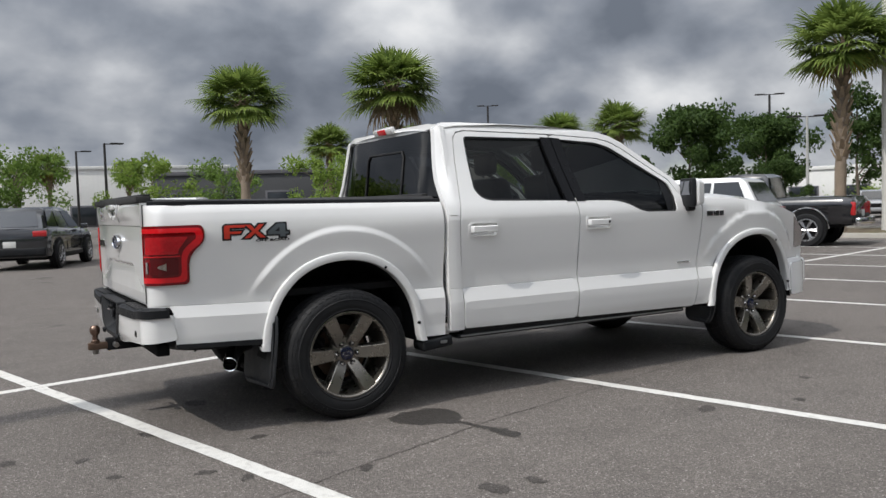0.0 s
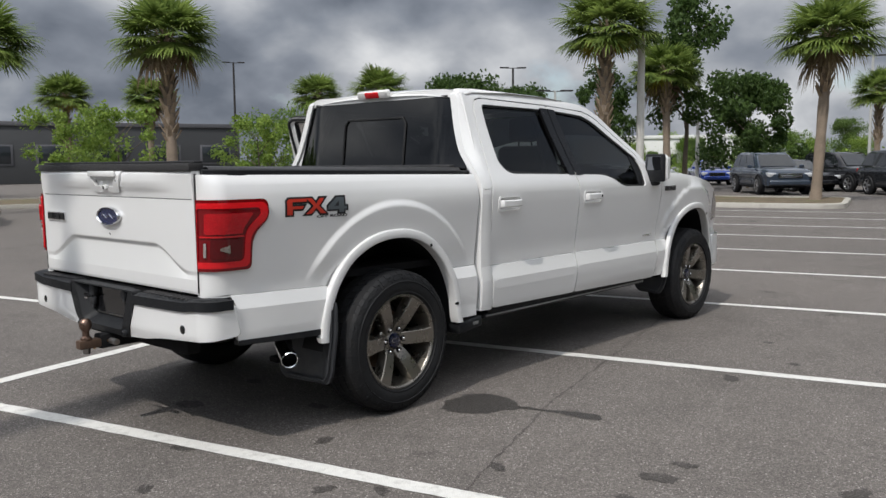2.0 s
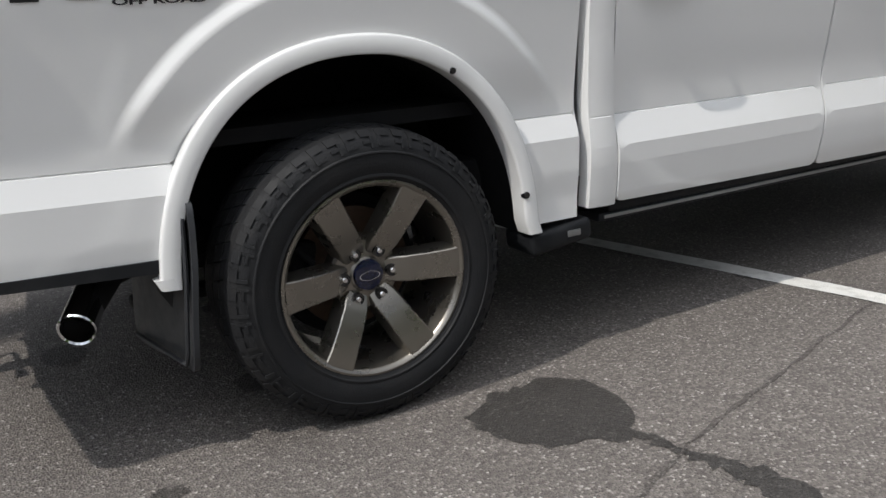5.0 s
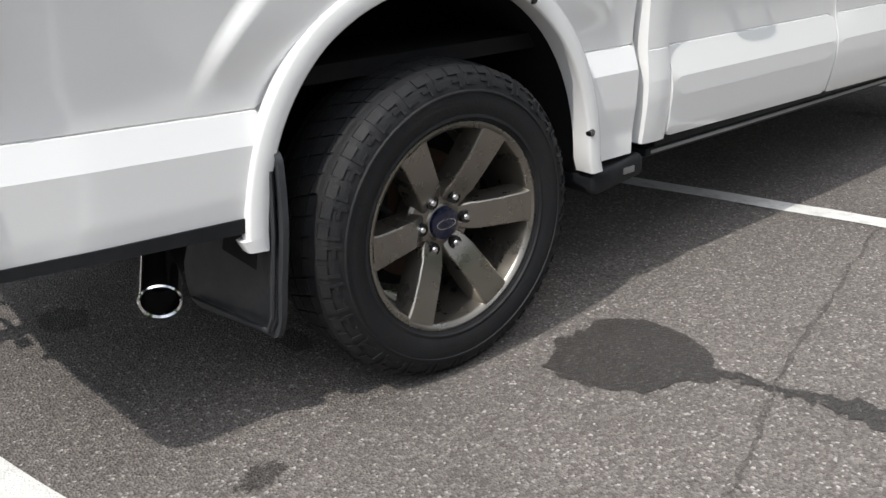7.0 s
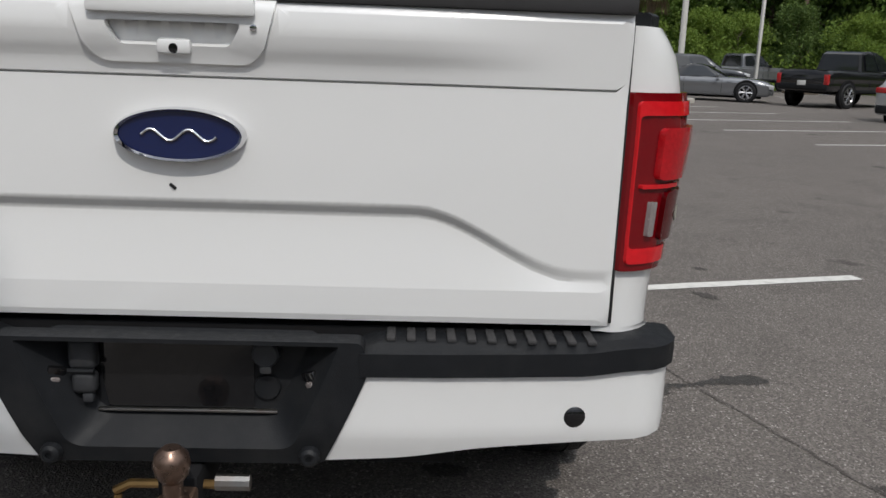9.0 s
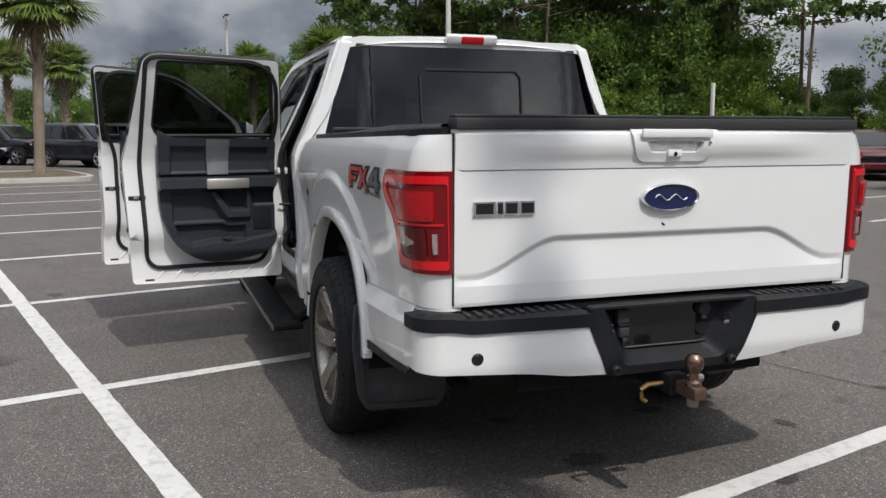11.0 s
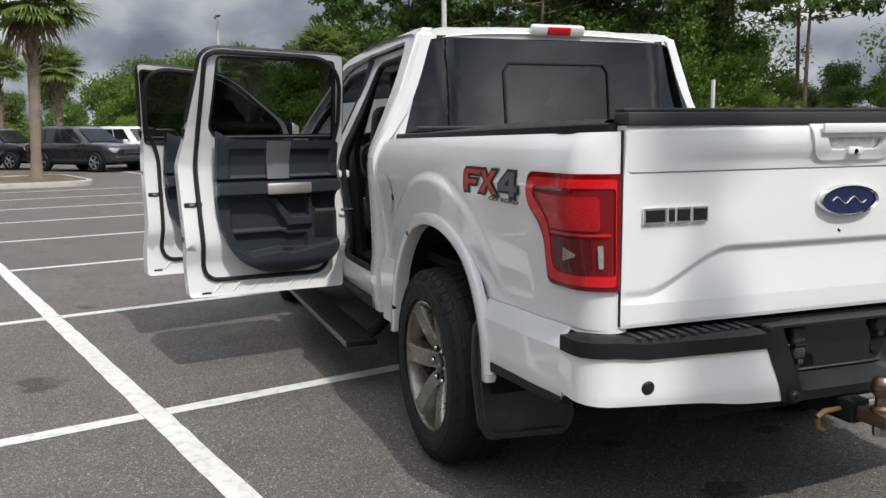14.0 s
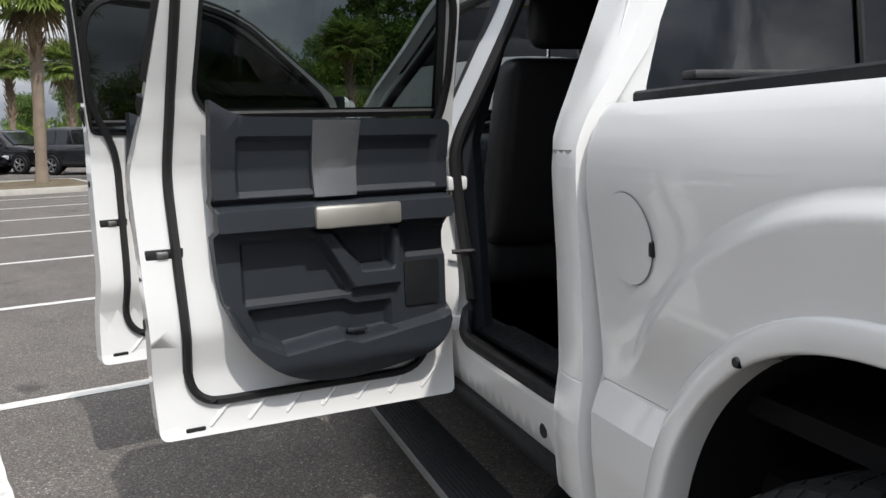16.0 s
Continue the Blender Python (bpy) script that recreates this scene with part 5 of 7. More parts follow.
MARK_F = [(0, 0), (0.40, 0), (0.40, 0.33), (1.02, 0.33), (1.16, 0.56), (0.40, 0.56), (0.40, 0.76), (1.30, 0.76), (1.42, 1), (0.14, 1), (0, 0.86)]
MARK_X = [(1.18, 0), (1.60, 0), (1.92, 0.33), (2.22, 0), (2.64, 0), (2.14, 0.5), (2.56, 1), (2.16, 1), (1.92, 0.69), (1.68, 1), (1.26, 1), (1.70, 0.5)]
MARK_4 = [(2.70, 0.20), (3.46, 0.20), (3.46, 0), (3.86, 0), (3.86, 0.20), (4.06, 0.20), (4.06, 0.42), (3.86, 0.42), (3.86, 1), (3.30, 1), (2.70, 0.46)]
MARK_HOLE = [(3.14, 0.43), (3.46, 0.43), (3.46, 0.74)]


def flat_text(word, size):
    """The outline mesh of a word in the built-in font, as a new bmesh in its own plane."""
    cu = bpy.data.curves.new("word", "FONT")
    cu.body, cu.size, cu.offset = word, size, size * 0.035
    ob = bpy.data.objects.new("word", cu)
    scene.collection.objects.link(ob)
    bpy.context.view_layer.update()
    me = bpy.data.meshes.new_from_object(ob.evaluated_get(bpy.context.evaluated_depsgraph_get()))
    bm = bmesh.new()
    bm.from_mesh(me)
    bpy.data.objects.remove(ob)
    bpy.data.curves.remove(cu)
    bpy.data.meshes.remove(me)
    return bm


def side_mark(s):
    h, hv, x0, z0 = (0.096 if s < 0 else 0.109), 0.083, (-0.742 if s < 0 else -0.338), 1.144
    at = (lambda u, v, off: on_bed(s, off)(x0 - s * u * h, z0 + v * hv))
    deco = empty("side_decal")
    deco.parent = truck
    tagged(deco, "red, black and grey off-road decal")
    for nm, poly, m, hole in (("decal_letter", MARK_F, RED, None), ("decal_letter", MARK_X, RED, None), ("decal_numeral", MARK_4, GREYDECAL, MARK_HOLE)):
        bm = sheet(offset_poly(poly, 0.085), lambda u, v: at(u, v, 0.0025), step=0.25)
        back = part(nm + "_edge", bm, BLACKDECAL, deco, "black decal edge")
        bm = sheet(offset_poly(poly, -0.03), lambda u, v: at(u, v, 0.0045), holes=[hole] if hole else (), step=0.25)
        part(nm, bm, m, back)
    bm = flat_text("OFF ROAD", 0.020)
    wmax = max(v.co.x for v in bm.verts)
    for v in bm.verts:
        u = 1.95 + v.co.x / wmax * 2.12
        v.co = at(u, (-0.235 + v.co.y / hv * 0.95), 0.0045)
    part("decal_lettering", bm, BLACKDECAL, deco, "black OFF ROAD lettering")


for s in (-1, 1):
    side_mark(s)


def block_badge(name, place, along, up, n_out, widths, h, parent):
    """Model badge as plain raised blocks: dark faces with bright edges."""
    b = empty(name)
    b.parent = parent
    tagged(b, "dark raised block badge with bright edges")
    u = 0.0
    for w in widths:
        c = Vector(place) + Vector(along) * (u + w / 2)
        ex, ey, ez = Vector(along) * (w - 0.006), Vector(n_out) * 0.012, Vector(up) * h
        for nm, k, m, lift in (("badge_block", 1.0, CHROME, 0.0), ("badge_face", 0.76, BLACKDECAL, 0.004)):
            bm = bmesh.new()
            box_bm((1, 1, 1), bm=bm)
            for v in bm.verts:
                q = v.co.copy()
                v.co = c + ex * q.x * k + ey * q.y + Vector(n_out) * lift + ez * q.z * (k * 0.9)
            part(nm, bm, m, b, smooth=False)
        u += w
    return b


block_badge("model_badge", (gate_x(0.6, 1.11) - 0.004, 0.743, 1.112), (0, -1, 0), (0, 0, 1), (-1, 0, 0), (0.083, 0.026, 0.055, 0.060), 0.050, gate)
for s in (-1, 1):
    yb = door_y(3.2, 1.16)
    block_badge("fender_badge", (3.10, s * (yb + 0.002), 1.172), (1, 0, 0), (0, 0, 1), (0, s, 0), (0.075, 0.022, 0.048, 0.052), 0.046, truck)
    part("door_script_badge", box_bm((0.13, 0.006, 0.013), (2.88, s * (door_y(2.88, 0.80) + 0.003), 0.80), 0.002), CHROME, truck, "small chrome bar badge")
# small dark mark under the oval badge
part("paint_chip", box_bm((0.003, 0.014, 0.006), (gate_x(0.02, 1.04) - 0.001, 0.018, 1.038), 0.001, rot=(40, 0, 0)), BLACKDECAL, gate)

# fuel filler flap on the left bedside
cx, cz = 0.60, 1.073
ring = [(cx + 0.0843 * math.cos(k * math.pi / 20), cz + 0.0883 * math.sin(k * math.pi / 20)) for k in range(40)]
small = [(cx + 0.083 * math.cos(k * math.pi / 20), cz + 0.087 * math.sin(k * math.pi / 20)) for k in range(40)]
part("filler_gap", sheet(ring, on_bed(1, 0.003), holes=[small], step=0.03), SEAL, truck, "dark filler flap joint")
flapo = part("filler_flap", sheet(small, on_bed(1, 0.005), step=0.03), PAINT, truck)
part("filler_pull", box_bm((0.012, 0.012, 0.03), (cx - 0.078, on_bed(1)(cx - 0.078, cz).y, cz - 0.01), 0.004), SEAL, flapo)

# --- open left doors ---
def shrink(poly, d):
    return offset_poly(poly, -d)


def inner_trim(x0, x1, door):
    """Moulded charcoal door card with armrest, map pocket, speaker and bright inlays. x0: latch end, x1: hinge end."""
    W = x1 - x0
    X = lambda f: x0 + W * f
    base = lambda x, z: interp([(0.4, 0.895), (0.8, 0.892), (1.2, 0.898), (1.34, 0.862)], z)

    # raised (+) and sunk (-) fields of the card, in shares of its width and in heights
    fields = [
        (0.030, [(-0.1, 1.120), (-0.1, 1.42), (1.1, 1.42), (1.1, 1.120)]),
        (-0.022, [(0.10, 1.137), (0.10, 1.285), (0.94, 1.275), (0.94, 1.137)]),
        (0.072, [(-0.1, 1.036), (-0.1, 1.104), (1.1, 1.104), (1.1, 1.036)]),
        (-0.024, [(0.11, 1.004), (0.11, 0.838), (0.55, 0.838), (0.42, 1.004)]),
        (-0.030, [(0.50, 1.010), (0.725, 1.010), (0.725, 0.912), (0.615, 0.912)]),
        (0.030, [(0.405, 1.022), (0.470, 1.022), (0.598, 0.902), (0.775, 0.902), (0.775, 0.850), (0.560, 0.850)]),
        (0.030, [(0.738, 1.022), (0.775, 1.022), (0.775, 0.902), (0.738, 0.902)]),
        (-0.016, [(0.81, 1.008), (1.1, 1.008), (1.1, 0.928), (0.81, 0.928)]),
        (-0.036, [(0.125, 0.815), (0.52, 0.815), (0.57, 0.798), (0.73, 0.798), (0.73, 0.722), (0.57, 0.712), (0.50, 0.728), (0.26, 0.706), (0.17, 0.748)]),
        (0.046, [(-0.1, 0.84), (0.045, 0.83), (0.12, 0.742), (0.25, 0.694), (0.50, 0.716), (0.57, 0.700), (0.95, 0.738), (1.1, 0.78), (1.1, 0.4), (-0.1, 0.4)]),
    ]
    fields = [(h, [(X(f), z) for f, z in poly]) for h, poly in fields]
    boxes = [(min(p[0] for p in q) - 0.02, max(p[0] for p in q) + 0.02, min(p[1] for p in q) - 0.02, max(p[1] for p in q) + 0.02) for _, q in fields]

    def relief(x, z):
        r = 0.028
        for (h, poly), (xa, xb, za, zb) in zip(fields, boxes):
            if xa < x < xb and za < z < zb:
                d = edge_dist((x, z), poly)
                r += h * smooth01(-0.007, 0.007, d if inside((x, z), poly) else -d)
        # the pocket's front rounds back to the door at its foot
        return r - 0.05 * (1 - smooth01(0.57, 0.66, z))

    out = rounded([(X(0.0), 1.385), (X(0.10), 1.342), (X(1.0), 1.326), (X(1.0), 0.70), (X(0.90), 0.625), (X(0.60), 0.580), (X(0.35), 0.590), (X(0.15), 0.67), (X(0.03), 0.81), (X(0.0), 1.0)], [0.0, 0.08, 0.03, 0.06, 0.08, 0.1, 0.1, 0.1, 0.1, 0.1], 4)
    card = part("door_card", sheet(out, lambda x, z: Vector((x, base(x, z) - 0.012 - relief(x, z), z)), step=0.024, back=(0, 0.05, 0), lines=[q + q[:1] for _, poly in fields for q in (offset_poly(poly, 0.007), offset_poly(poly, -0.007))]), TRIM, door, "charcoal moulded door card", angle=60)
    on = lambda off: (lambda x, z: Vector((x, base(x, z) - 0.012 - relief(x, z) - off, z)))
    part("brushed_strip", sheet([(X(0.40), 1.12), (X(0.58), 1.12), (X(0.59), 1.328), (X(0.39), 1.330)], lambda x, z: Vector((x, base(x, z) - 0.075 + 0.006 * math.sin((z - 1.12) / 0.21 * 3.14), z)), step=0.04, back=(0, 0.02, 0)), BRUSHED, card, "brushed aluminium inlay")
    part("inner_handle", box_bm((W * 0.37, 0.022, 0.062), (X(0.56), base(X(0.5), 1.06) - 0.116, 1.066), 0.009), SATIN, card, "satin silver pull handle")
    sp = rounded([(X(0.80), 0.775), (X(0.965), 0.775), (X(0.965), 0.910), (X(0.80), 0.910)], 0.012)
    part("speaker_grille", sheet(sp, lambda x, z: Vector((x, base(x, z) - 0.046, z)), step=0.05, back=(0, 0.02, 0)), PLASTIC, card, "black speaker grille")
    part("pocket_tab", box_bm((W * 0.09, 0.02, 0.012), (X(0.57), base(X(0.5), 0.74) - 0.045, 0.728), 0.004), TRIM, card)
    return card


def open_door(name, out, win, front, hinge, angle, glassmat, place):
    d = empty(name)
    d.parent = truck
    o = rounded(out, 0.025, 3)
    w = rounded(win, 0.03, 3)
    grip = HANDLES[True] if front else (1.08, 1.136)
    back = lambda p: Vector((0, -0.075 if p.z < 1.3 else -0.05, 0))
    part("door_skin", sheet(o, on_door(1), holes=[w, handle_ring(*grip)], step=0.06, back=back, lines=[[(0.7, z), (3.2, z)] for z in CREASES]), PAINT, d, "white outer door skin", angle=28)
    depth = lambda z: interp([(0.4, 0.075), (1.25, 0.075), (1.4, 0.05), (1.9, 0.05)], z)
    part("inner_shell", sheet(o, lambda x, z: Vector((x, door_y(x, z) - depth(z) + 0.0005, z)), holes=[w], step=0.06), PAINT, d, "white inner door shell")
    # stiffening ribs pressed along the lower flange
    xa, xb = min(p[0] for p in out), max(p[0] for p in out)
    n = 7
    for k in range(n):
        x = xa + 0.16 + (xb - xa - 0.3) * k / (n - 1)
        bm = tube([(x, door_y(x, 0.50) - depth(0.5) - 0.001, 0.497), (x + 0.055, door_y(x, 0.56) - depth(0.56) - 0.001, 0.552)], 0.0065, 6)
        part("pressed_rib", bm, PAINT, d)
    part("drain_slot", box_bm((0.055, 0.006, 0.013), (xa + 0.12, door_y(xa, 0.495) - depth(0.5) - 0.001, 0.493), 0.004), SEAL, d, "black drain slot")
    # seal loop on the inside
    low_loop, high_loop = shrink(out, 0.092), shrink(out, 0.018)
    loop = [(a[0] + (b[0] - a[0]) * smooth01(1.28, 1.42, a[1]), a[1] + (b[1] - a[1]) * smooth01(1.28, 1.42, a[1])) for a, b in zip(low_loop, high_loop)]
    loop = rounded(loop, 0.24, 8)
    pts = [Vector((x, door_y(x, z) - depth(z) - 0.008, max(z, 0.555))) for x, z in densify(loop, 0.06)]
    part("door_seal", tube(pts + pts[:1], 0.013, 6, caps=False), SEAL, d, "black rubber door seal")
    # black strip round the head of the door
    outer_pts = [q for q in densify(rounded(out, 0.05, 4), 0.04) if q[1] > 1.34]
    cpt = ((xa + xb) / 2, 1.4)
    outer_pts.sort(key=lambda q: -math.atan2(q[1] - cpt[1], q[0] - cpt[0]))
    part("head_strip", tube([Vector((x, door_y(x, z) - 0.022, z + 0.002)) for x, z in outer_pts], 0.016, 6), SEAL, d, "black weatherstrip round the window frame")
    part("window_glass", sheet(w, on_door(1, -0.03), step=0.15), glassmat, d, "dark tinted window glass")
    inner = shrink(w, 0.011)
    part("window_seal", sheet(w, lambda x, z: Vector((x, door_y(x, z) - depth(z) - 0.004, z)), holes=[inner], step=0.08, back=(0, 0.03, 0)), SEAL, d, "black rubber window seal")
    part("outer_seal", sheet(w, on_door(1, -0.012), holes=[inner], step=0.08, back=(0, -0.01, 0)), SEAL, d)
    inner_trim(xa + 0.185, xb - (0.075 if not front else 0.12), d)
    handle(1, *grip, d, front)
    # latch, bump stops and holes on the rear edge face
    xe = 1.832 if front else xa + 0.014
    for z, r in ((1.13, 0.012), (0.80, 0.016), (0.92, 0.006)):
        bm = lathe([(0, 0.004), (r, 0.003), (r, 0)], 12, "X")
        for v in bm.verts:
            v.co = Vector((xe - v.co.x - 0.004, door_y(xa, z) - 0.035 + v.co.y, z + v.co.z))
        part("edge_plug", bm, SEAL, d)
    part("latch_slot", box_bm((0.10, 0.02, 0.03), (xe + 0.056, door_y(xa, 1.0) - 0.068, 0.985), 0.004), SEAL, d, "dark latch slot")
    part("latch_claw", box_bm((0.03, 0.012, 0.018), (xe + 0.05, door_y(xa, 1.0) - 0.080, 0.985), 0.003), STEEL, d)
    if front:
        mirror(1, d)
    for z in (1.13, 0.69):
        part("hinge", box_bm((0.07, 0.05, 0.045), (hinge[0] - 0.050, hinge[1] - 0.03, z), 0.010), PAINT, d, "white door hinge")
    part("check_strap", tube([(hinge[0] - 0.08, 0.87, 0.92), (hinge[0] - 0.01, 0.85, 0.92)], 0.008, 6), SEAL, d)
    d.matrix_basis = Matrix.Translation((place[0], place[1], -0.012)) @ Matrix.Rotation(radians(angle), 4, "Z") @ Matrix.Translation((-hinge[0], -hinge[1], 0))
    return d


open_door("rear_door", REAR_OUT_L, REAR_WIN_L, False, (1.86, 0.93), -80, TINT, (1.745, 0.885))
open_door("front_door", FRONT_OUT, FRONT_WIN, True, (3.04, 0.93), -73, TINTF, (2.90, 0.87))

# door openings of the left side
JAMB_R = [(x + (0.03 if x < 1.05 else -0.07 if x > 1.7 else 0), z) for x, z in REAR_OUT_L]
JAMB_R = rounded([(x, max(z, 0.635)) for x, z in shrink(JAMB_R, 0.055)], 0.10, 5)
JAMB_F = rounded([(x, max(z, 0.62)) for x, z in shrink(FRONT_OUT, 0.055)], 0.08, 5)
both = [(0.905, 0.455), (2.985, 0.44), (3.02, 0.75), (3.06, 1.235), (2.86, 1.325), (2.79, 1.445), (2.40, 1.70), (2.30, 1.745), (2.20, 1.77), (1.75, 1.795), (1.06, 1.812), (1.012, 1.80), (0.98, 1.765), (0.915, 1.35), (0.88, 1.20), (0.895, 0.75)]
jb = part("door_frame", sheet(both, on_door(1, -0.062), holes=[JAMB_R, JAMB_F], step=0.06, back=(0, -0.025, 0)), PAINT, truck, "white door frame with sill and pillar", angle=30)
for hole in (JAMB_R, JAMB_F):
    pts = [Vector((x, door_y(x, z) - 0.074, z)) for x, z in densify(hole, 0.06)]
    part("opening_seal", tube(pts + pts[:1], 0.019, 8, caps=False), SEAL, jb, "black seal round the door opening")
part("sill_plug", lathe([(0, 0.004), (0.018, 0.003), (0.02, 0)], 14, "Y", at=(1.08, door_y(1.1, 0.53) - 0.062, 0.53)), SEAL, jb)
part("sill_scuff", box_bm((0.80, 0.12, 0.02), (1.30, 0.80, 0.640), 0.006), PLASTIC, jb, "black sill guard")

# --- cabin inside ---
cab_in = empty("cabin_interior")
cab_in.parent = truck
part("carpet", box_bm((2.35, 1.62, 0.03), (1.95, 0, 0.615), 0), SEATM, cab_in, "black carpet")
part("headliner", box_bm((1.60, 1.30, 0.02), (1.60, 0, 1.82), 0), SEATM, cab_in, "dark headliner")
part("rear_panel", box_bm((0.05, 1.55, 0.72), (0.80, 0, 0.97), 0.01), SEATM, cab_in)


def seat(x, y, w, parent_name):
    st = empty(parent_name)
    st.parent = cab_in
    part("cushion", box_bm((0.52, w, 0.20), (x + 0.24, y, 0.80), 0.06, 3), SEATM, st)
    bm = box_bm((0.17, w, 0.66), (0, 0, 0.33), 0.06, 3)
    for v in bm.verts:
        v.co.x += -0.20 * v.co.z
        v.co.y *= 1 - 0.12 * smooth01(0.3, 0.66, v.co.z)
        v.co += Vector((x, y, 0.86))
    part("backrest", bm, SEATM, st, "black leather backrest")
    for k in (-1, 1):
        part("headrest_post", tube([(x - 0.13, y + k * 0.06, 1.48), (x - 0.145, y + k * 0.06, 1.60)], 0.007, 6), CHROME, st)
    part("headrest", box_bm((0.10, 0.27, 0.19), (x - 0.150, y, 1.645), 0.045, 3), SEATM, st, "black headrest")
    return st


for y in (-0.42, 0.42):
    seat(2.10, y, 0.54, "front_seat")
part("rear_bench_cushion", box_bm((0.50, 1.45, 0.18), (1.16, 0, 0.82), 0.06, 3), SEATM, cab_in, "black rear bench")
bm = box_bm((0.15, 1.45, 0.62), (0.93, 0, 1.14), 0.05, 3, rot=(0, -9, 0))
part("rear_bench_back", bm, SEATM, cab_in)
for y in (-0.48, 0.48):
    part("rear_headrest", box_bm((0.09, 0.25, 0.15), (0.87, y, 1.50), 0.04, 3), SEATM, cab_in)
part("dashboard", box_bm((0.50, 1.55, 0.36), (2.95, 0, 1.08), 0.09, 3), TRIM, cab_in, "dark dashboard")
part("centre_console", box_bm((0.9, 0.30, 0.34), (2.35, 0, 0.80), 0.05, 2), TRIM, cab_in)
bm = bmesh.new()
rg = []
for i in range(32):
    a = 2 * math.pi * i / 32
    c = Vector((0.18 * math.cos(a) * 0.42, 0.18 * math.sin(a), 0.18 * math.cos(a) * 0.9))
    n = c.normalized()
    t = Vector((0.9, 0, -0.42))
    rg.append([bm.verts.new(Vector((2.62, 0.40, 1.14)) + c + (n * math.cos(k * math.pi / 4) + t * math.sin(k * math.pi / 4)) * 0.016) for k in range(8)])
for i in range(32):
    for k in range(8):
        bm.faces.new((rg[i][k], rg[i][(k + 1) % 8], rg[(i + 1) % 32][(k + 1) % 8], rg[(i + 1) % 32][k]))
wheel = part("steering_wheel", bm, SEATM, cab_in, "black steering wheel")
part("wheel_boss", tube([(2.60, 0.40, 1.14), (2.90, 0.40, 1.0)], [0.06, 0.04], 12), TRIM, wheel)
for s in (-1,):
    part("far_door_lining", sheet(shrink(REAR_OUT[:5] + [(1.80, 1.31), (1.03, 1.33)] + REAR_OUT[9:], 0.02), on_door(s, -0.11), step=0.2), TRIM, cab_in)
    part("far_front_lining", sheet([(1.83, 0.5), (2.95, 0.5), (3.0, 1.2), (2.45, 1.21), (1.85, 1.30)], on_door(s, -0.11), step=0.2), TRIM, cab_in)
    part("far_pillar", box_bm((0.16, 0.05, 1.0), (1.83, s * 0.76, 1.25), 0.02, rot=(s * 13, 0, 0)), TRIM, cab_in)
part("near_pillar_trim", tube([(1.84, 0.80, 0.62), (1.85, 0.83, 1.25), (1.80, 0.68, 1.78)], 0.045, 8), TRIM, cab_in)

# ---- marks on the asphalt ----
def blotch(name, pts, material, label, z=0.002, kind="structure", rough=0.012, seed=1):
    rng = random.Random(seed)
    d = densify(rounded(pts, 0.12, 5), 0.03)
    d = [(x + rng.uniform(-rough, rough), y + rng.uniform(-rough, rough)) for x, y in d]
    bm = sheet(d, lambda x, y: Vector((x, y, z)), step=0.12)
    return tagged(finish(name, bm, material, smooth=False), label, "stain", group="stains on the asphalt", kind=kind)


OIL = asphalt_material("oil_soaked_asphalt", 0.45, 0.75)
SEAM = asphalt_material("asphalt_seam", 0.66, 0.9)
blotch("wet_patch", [(0.16, -1.14), (0.30, -1.05), (0.50, -1.06), (0.60, -1.16), (0.575, -1.33), (0.50, -1.44), (0.520, -1.52), (0.540, -1.62), (0.575, -1.70), (0.64, -1.80), (0.625, -1.93), (0.55, -1.95), (0.52, -1.84), (0.530, -1.74), (0.505, -1.62), (0.485, -1.52), (0.42, -1.45), (0.27, -1.41), (0.18, -1.29)], WET, "dark wet patch with a trickle on the asphalt", seed=3, rough=0.02)
SPOTS = [((0.0, -2.57), 0.09), ((0.22, -2.60), 0.06), ((1.87, -2.12), 0.07), ((2.5, -2.3), 0.05), ((-1.15, -0.60), 0.06), ((-1.55, -0.95), 0.05), ((-1.9, -0.75), 0.07), ((-1.45, -1.35), 0.05), ((-1.05, -1.55), 0.05), ((-0.62, -1.05), 0.05), ((-0.35, -1.95), 0.05), ((3.1, -1.9), 0.05), ((1.7, -0.78), 0.05), ((-0.95, -3.1), 0.06), ((-2.2, -2.2), 0.08), ((-0.3, -2.6), 0.06), ((0.35, -3.3), 0.09), ((-0.9, -1.75), 0.05), ((-0.7, -2.25), 0.045), ((-0.15, 0.2), 0.08), ((-0.72, 0.05), 0.10), ((-0.25, -0.55), 0.07)]
for i, ((x, y), r) in enumerate(SPOTS):
    rng = random.Random(60 + i)
    st = rng.uniform(1.2, 2.0)
    r *= 0.72
    an = rng.uniform(0, 3.1)
    pts = []
    for k in range(10):
        a = 2 * math.pi * k / 10
        q = Vector((math.cos(a) * r * st, math.sin(a) * r)) * rng.uniform(0.7, 1.15)
        q.rotate(Matrix.Rotation(an, 2))
        pts.append((x + q.x, y + q.y))
    blotch("oil_stain", pts, OIL, "small dark oil stain on the asphalt", seed=90 + i)


def seam(points, width, seed):
    rng = random.Random(seed)
    bm = bmesh.new()
    prev = None
    for a, b in zip(points, points[1:]):
        a, b = Vector((*a, 0.0022)), Vector((*b, 0.0022))
        n = int((b - a).length / 0.05)
        sd = Vector((-(b - a).y, (b - a).x, 0)).normalized()
        for i in range(n + 1):
            p = a.lerp(b, i / n) + sd * rng.gauss(0, 0.006)
            w = width * rng.uniform(0.25, 1.0)
            row = [bm.verts.new(p + sd * w), bm.verts.new(p - sd * w)]
            if prev:
                bm.faces.new((prev[0], prev[1], row[1], row[0]))
            prev = row
    return tagged(finish("paving_seam", bm, SEAM, smooth=False), "thin dark crack along a paving seam", "crack", kind="structure")


